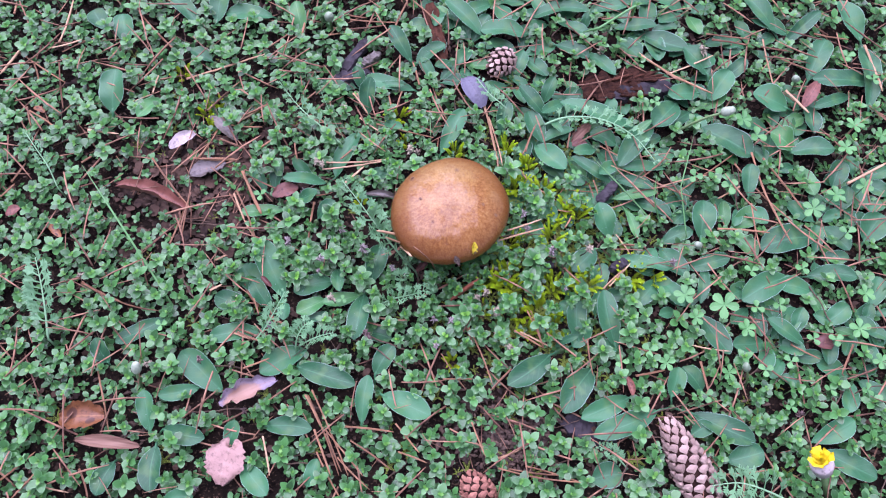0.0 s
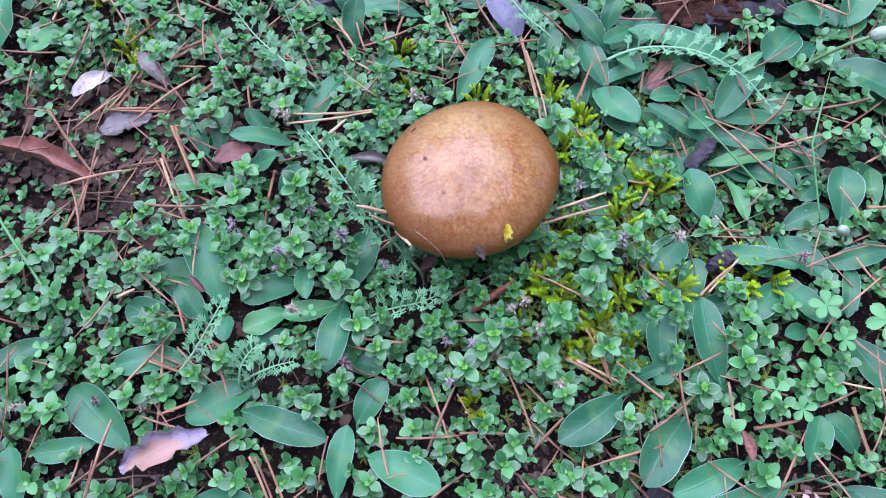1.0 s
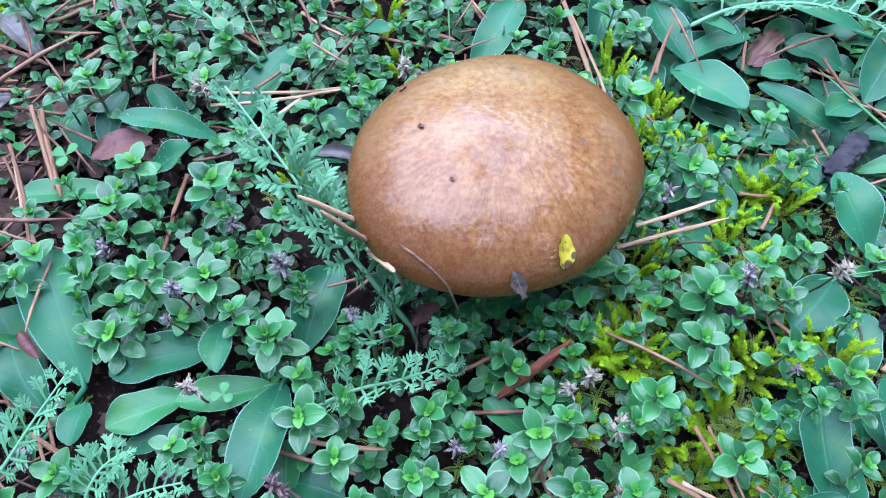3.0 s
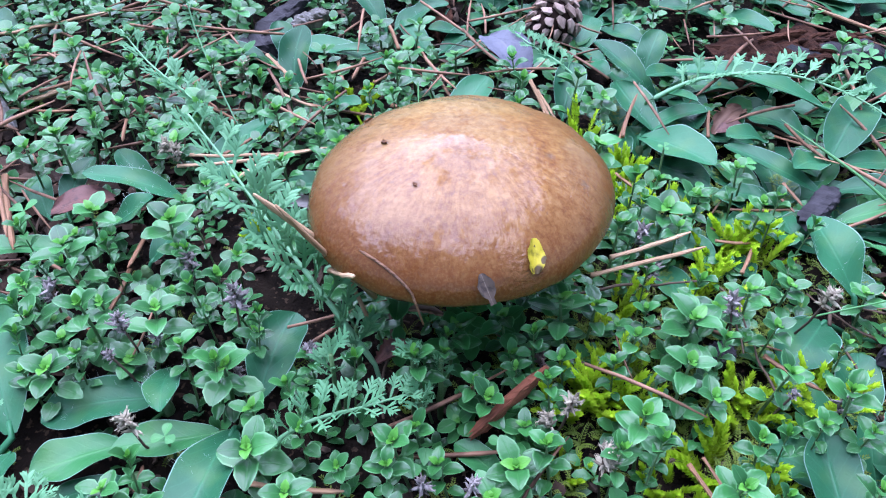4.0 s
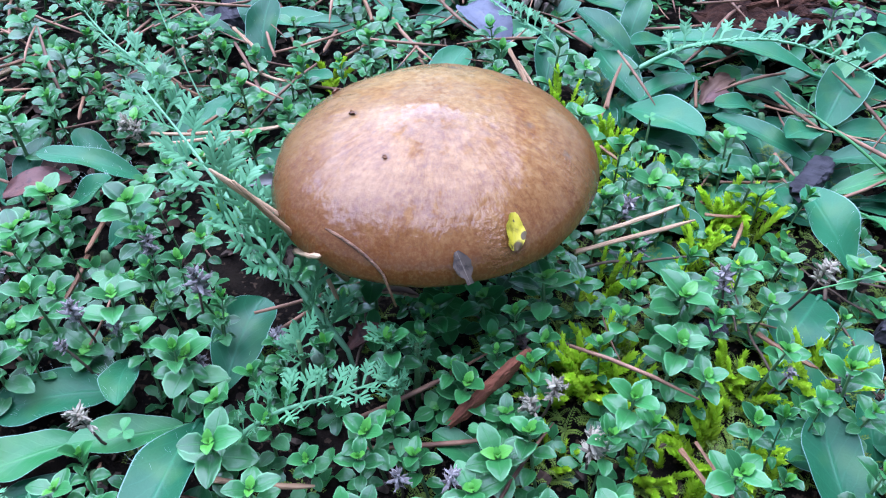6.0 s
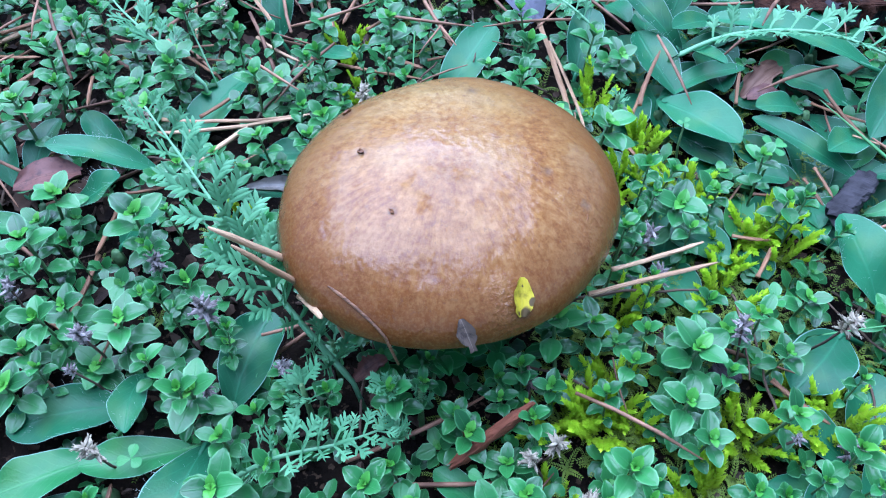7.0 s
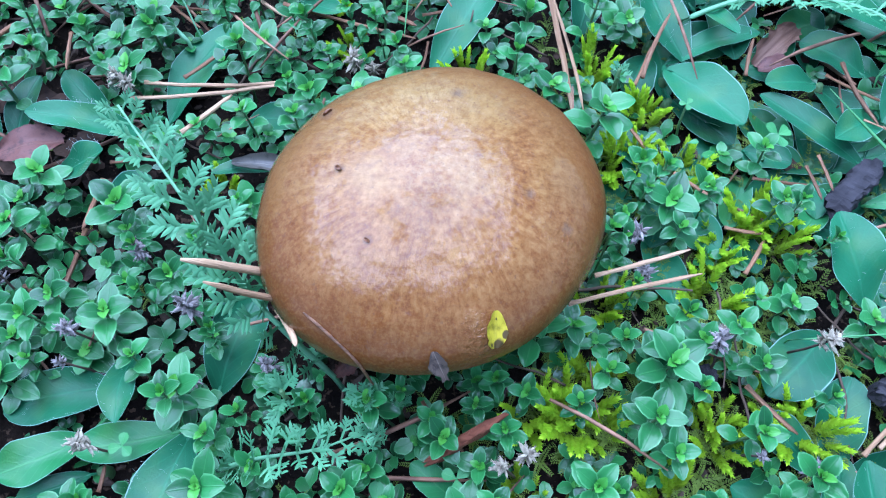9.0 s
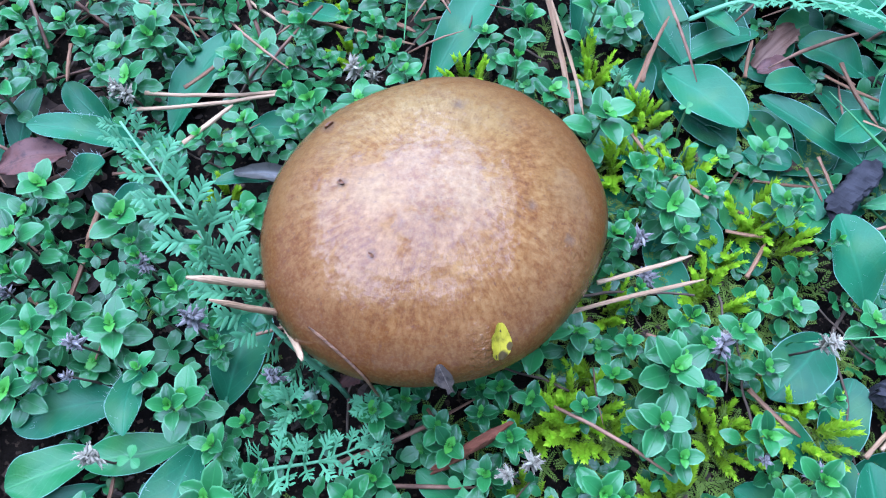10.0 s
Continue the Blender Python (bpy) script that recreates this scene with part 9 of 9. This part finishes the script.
def build_carpet():
    index_clear()
    rng = random.Random(11)
    shapes, shoots = [], []
    for k in range(8):
        old, young = [], []
        for h, share, rise, way, fresh in thyme_layout(rng, 0.024):
            if h < 0.012:
                continue
            l = 0.0062 * share
            piece = thyme_leaf(l, l * rng.uniform(0.55, 0.70), rng.uniform(0.08, 0.3), rng.uniform(-0.02, 0.14), 2, 5, 0)
            (young if fresh else old).append(moved(piece, pose(0, 0, h) @ pose(0, 0, 0, 0, -rise, way)))
        shapes.append(join(old))
        shoots.append(join(young))
    near_old, near_young, stems = [], [], []
    stem = tube([(0.002, 0, -0.003), (0, 0, 0.012), (0, 0, 0.024)], [0.0005, 0.00045, 0.0003], 4)
    singles = 0
    for x, y in scatter(rng, 90000, 0.62, 0.0114, 0.003, lambda x, y: 1 - bare(x, y)):
        k, s = rng.randrange(8), rng.uniform(0.85, 1.35)
        if -0.11 < x < 0.14 and 0.12 < y < 0.32 and singles < 150:
            singles += 1
            thyme_sprig((x, y, ground_z(x, y)), rng.uniform(0.014, 0.024), 0.0064 * s, rng.uniform(0, 180), (rng.uniform(-12, 12), rng.uniform(-12, 12)), rng.randrange(12))
            continue
        m = Matrix.Translation((x, y, ground_z(x, y))) @ pose(0, 0, 0, rng.uniform(-14, 14), rng.uniform(-14, 14), rng.uniform(0, 360)) @ Matrix.Diagonal((s, s, rng.uniform(0.55, 0.95), 1))
        near_old.append((shapes[k], m))
        near_young.append((shoots[k], m))
        stems.append((stem, m))
    merge("thyme_carpet", near_old, THYME_FAR, "dense carpet of small green thyme leaves", "thyme")
    merge("thyme_shoot_tips", near_young, THYME_YOUNG_FAR, "bright green tips of the thyme carpet", "thyme")
    merge("thyme_stems", stems, STEM, "thin stems of the thyme carpet", "thyme")
    # shorter shoots between the tall ones
    short, tips = [], []
    for x, y in scatter(rng, 60000, 0.40, 0.0118, 0.002, lambda x, y: 1 - bare(x, y), True):
        k, s = rng.randrange(8), rng.uniform(0.65, 1.05)
        m = Matrix.Translation((x, y, ground_z(x, y))) @ pose(0, 0, 0, rng.uniform(-20, 20), rng.uniform(-20, 20), rng.uniform(0, 360)) @ Matrix.Diagonal((s, s, rng.uniform(0.35, 0.6), 1))
        short.append((shapes[k], m))
        tips.append((shoots[k], m))
    merge("thyme_low_shoots", short, THYME_FAR, "short thyme shoots filling the carpet", "thyme")
    merge("thyme_low_tips", tips, THYME_YOUNG_FAR, "bright tips of short thyme shoots", "thyme")
    # lower leaves deep in the carpet
    low, rosettes = [], []
    for k in range(5):
        rosettes.append(join([moved(thyme_leaf(0.006, 0.004, 0.15, 0.1, 2, 4, 0), pose(0, 0, rng.uniform(0, 0.004), 0, -rng.uniform(0, 30), 72 * q + rng.uniform(-20, 20))) for q in range(5)]))
    for x, y in scatter(rng, 70000, 0.40, 0.0090, 0.0, lambda x, y: 1 - 0.62 * min(1.0, bare(x, y)), True):
        s = rng.uniform(0.6, 1.05)
        low.append((rosettes[rng.randrange(5)], Matrix.Translation((x, y, ground_z(x, y) + rng.uniform(0.0, 0.003))) @ pose(0, 0, 0, rng.uniform(-25, 25), rng.uniform(-25, 25), rng.uniform(0, 360)) @ Matrix.Diagonal((s, s, 1, 1))))
    merge("thyme_undergrowth", low, THYME_FAR, "low shaded thyme leaves close to the soil", "thyme")
    # thin moss on the soil
    tufts = []
    for k in range(4):
        verts, faces, uvs = [], [], []
        for q in range(5):
            out = 1.26 * q + rng.uniform(-0.4, 0.4)
            for step in range(9):
                t0 = step / 8
                p = Vector((math.cos(out) * 0.005 * t0, math.sin(out) * 0.005 * t0, 0.0045 * math.sin(1.7 * t0)))
                for turn in (-1, 1):
                    d = Vector((math.cos(out + turn * 0.8), math.sin(out + turn * 0.8), 0.35)) * 0.0013 * (1.1 - 0.5 * t0)
                    w = Vector((-d.y, d.x, 0)) * 0.22
                    n = len(verts)
                    verts += [p, p + d * 0.5 - w, p + d, p + d * 0.5 + w]
                    uvs += [(0.5, 0.7 * t0)] * 4
                    faces.append((n, n + 1, n + 2, n + 3))
        tufts.append((verts, faces, uvs))
    mat = []
    for k in range(800):
        x, y = rng.gauss(0.085, 0.036), rng.gauss(0.215, 0.05)
        if k % 5 == 0:
            x, y = rng.uniform(-0.25, 0.25), rng.uniform(0.06, 0.38)
        mat.append((tufts[k % 4], Matrix.Translation((x, y, ground_z(x, y))) @ pose(0, 0, 0, rng.uniform(-15, 15), rng.uniform(-15, 15), rng.uniform(0, 360)) @ Matrix.Scale(rng.uniform(0.6, 1.1), 4)))
    merge("moss_mat", mat, MOSS_LOW, "thin yellow-green moss creeping over the soil", "moss", False)
    # the same carpet, thinner, further out
    wide = []
    for _ in range(1800):
        a, r = rng.uniform(0, 2 * math.pi), 0.75 + 3.2 * rng.random() ** 1.5
        x, y = r * math.cos(a), 0.2 + r * math.sin(a)
        s = rng.uniform(1.6, 2.6) * (1 + 1.1 * (r - 0.75))
        wide.append((rosettes[rng.randrange(5)], Matrix.Translation((x, y, ground_z(x, y) + 0.002)) @ pose(0, 0, 0, rng.uniform(-14, 14), rng.uniform(-14, 14), rng.uniform(0, 360)) @ Matrix.Diagonal((s, s, rng.uniform(0.6, 1.0), 1))))
    merge("thyme_meadow", wide, THYME_FAR, "low green plants spreading over the wider ground", "thyme")
    # dry needles and crumbs on the soil
    needle = tube([(0, 0, 0), (0.010, 0.0007, 0.0005), (0.022, 0.0008, 0.0005), (0.034, 0, 0)], [0.0005, 0.0006, 0.0006, 0.0002], 5)
    items = []
    for k in range(3400):
        x, y = rng.uniform(-0.6, 0.6), 0.2 + rng.uniform(-0.45, 0.55)
        if -0.10 < x < 0.13 and 0.12 < y < 0.31 and rng.random() < 0.8:
            continue
        s = rng.uniform(0.3, 1.2)
        up = rng.uniform(0.003, 0.021)
        items.append((needle, Matrix.Translation((x, y, ground_z(x, y) + up)) @ pose(0, 0, 0, rng.uniform(0, 360), rng.uniform(-9, 9), rng.uniform(0, 360)) @ Matrix.Scale(s, 4)))
    for k in range(300):
        x, y = rng.uniform(-0.36, 0.36), 0.2 + rng.uniform(-0.22, 0.24)
        if -0.10 < x < 0.14 and 0.12 < y < 0.31:
            continue
        items.append((needle, Matrix.Translation((x, y, ground_z(x, y) + rng.uniform(0.013, 0.023))) @ pose(0, 0, 0, rng.uniform(0, 360), rng.uniform(-12, 12), rng.uniform(0, 360)) @ Matrix.Scale(rng.uniform(0.5, 1.25), 4)))
    for k in range(45):
        x, y = -0.160 + rng.gauss(0, 0.036), 0.270 + rng.gauss(0, 0.026)
        items.append((needle, Matrix.Translation((x, y, ground_z(x, y) + rng.uniform(0.002, 0.008))) @ pose(0, 0, 0, rng.uniform(0, 360), rng.uniform(-9, 9), rng.uniform(0, 360)) @ Matrix.Scale(rng.uniform(0.2, 0.9), 4)))
    merge("needle_litter", items, NEEDLE_FAR, "scattered dry brown pine needles on soil", "needle litter")
    runner = tube([(0.0034 * k, 0.0012 * math.sin(k * 0.5) + 0.0003 * math.sin(k * 1.7), 0.0014 * math.sin(k * 0.6)) for k in range(11)], [0.00048 - 0.00002 * k for k in range(11)], 5)
    items = []
    for k in range(360):
        x, y = rng.uniform(-0.4, 0.4), 0.2 + rng.uniform(-0.3, 0.35)
        items.append((runner, Matrix.Translation((x, y, ground_z(x, y) + rng.uniform(0.001, 0.009))) @ pose(0, 0, 0, rng.uniform(-40, 40), rng.uniform(-16, 16), rng.uniform(0, 360)) @ Matrix.Scale(rng.uniform(0.5, 1.3), 4)))
    merge("thyme_runners", items, STEM_WOOD, "dark woody creeping thyme stems on soil", "thyme")
    crumb = tube([(0, 0, 0), (0.002, 0.0004, 0.0005), (0.005, 0, 0.0003)], [0.0006, 0.0014, 0.0004], 5)
    items = []
    for k in range(3200):
        x, y = rng.uniform(-0.45, 0.45), 0.2 + rng.uniform(-0.35, 0.4)
        s = rng.uniform(0.4, 1.3)
        items.append((crumb, Matrix.Translation((x, y, ground_z(x, y) + 0.0006)) @ pose(0, 0, 0, rng.uniform(0, 360), rng.uniform(-30, 30), rng.uniform(0, 360)) @ Matrix.Scale(s, 4)))
    for k in range(420):
        x, y = -0.165 + rng.gauss(0, 0.04), 0.262 + rng.gauss(0, 0.025)
        s = rng.uniform(0.2, 0.8)
        items.append((crumb, Matrix.Translation((x, y, ground_z(x, y) + rng.uniform(0, 0.004))) @ pose(0, 0, 0, rng.uniform(0, 360), rng.uniform(-30, 30), rng.uniform(0, 360)) @ Matrix.Scale(s, 4)))
    for k in range(500):
        x, y = 0.056 + rng.gauss(0, 0.02), 0.083 + rng.gauss(0, 0.014)
        items.append((crumb, Matrix.Translation((x, y, ground_z(x, y) + rng.uniform(0, 0.003))) @ pose(0, 0, 0, rng.uniform(0, 360), rng.uniform(-30, 30), rng.uniform(0, 360)) @ Matrix.Scale(rng.uniform(0.4, 1.5), 4)))
    flakes = []
    for k in range(4):
        bend, wave = rng.uniform(-0.5, 0.7), rng.uniform(0, 6)
        flakes.append(sheet(2, 3, lambda u, v: ((v - 0.5) * 0.006, u * 0.0017 * (0.45 + math.sin(math.pi * (0.1 + 0.8 * v)) + 0.3 * math.sin(7 * v + wave)), bend * 0.0012 * u * u + 0.0008 * math.sin(4 * v + wave)), 0))
    dry = []
    for k in range(3600):
        x, y = rng.uniform(-0.42, 0.42), 0.2 + rng.uniform(-0.26, 0.34)
        s = rng.uniform(0.3, 0.95)
        if -0.09 < x < 0.13 and 0.09 < y < 0.22 and rng.random() < 0.8:
            continue
        dry.append((flakes[rng.randrange(4)], Matrix.Translation((x, y, ground_z(x, y) + rng.uniform(0.0008, 0.004))) @ pose(0, 0, 0, rng.uniform(-40, 40), rng.uniform(-40, 40), rng.uniform(0, 360)) @ Matrix.Scale(s, 4)))
    for k in range(520):
        x, y = -0.160 + rng.gauss(0, 0.034), 0.272 + rng.gauss(0, 0.024)
        s = rng.uniform(0.5, 1.7)
        dry.append((flakes[rng.randrange(4)], Matrix.Translation((x, y, ground_z(x, y) + rng.uniform(0.0006, 0.004))) @ pose(0, 0, 0, rng.uniform(-25, 25), rng.uniform(-25, 25), rng.uniform(0, 360)) @ Matrix.Scale(s, 4)))
    merge("leaf_litter", dry, LITTER_LEAF, "brown and grey scraps of rotting leaves on soil", "litter")
    merge("soil_litter", items, LITTER, "brown crumbs of bark and leaf on soil", "litter", False)


build_carpet()
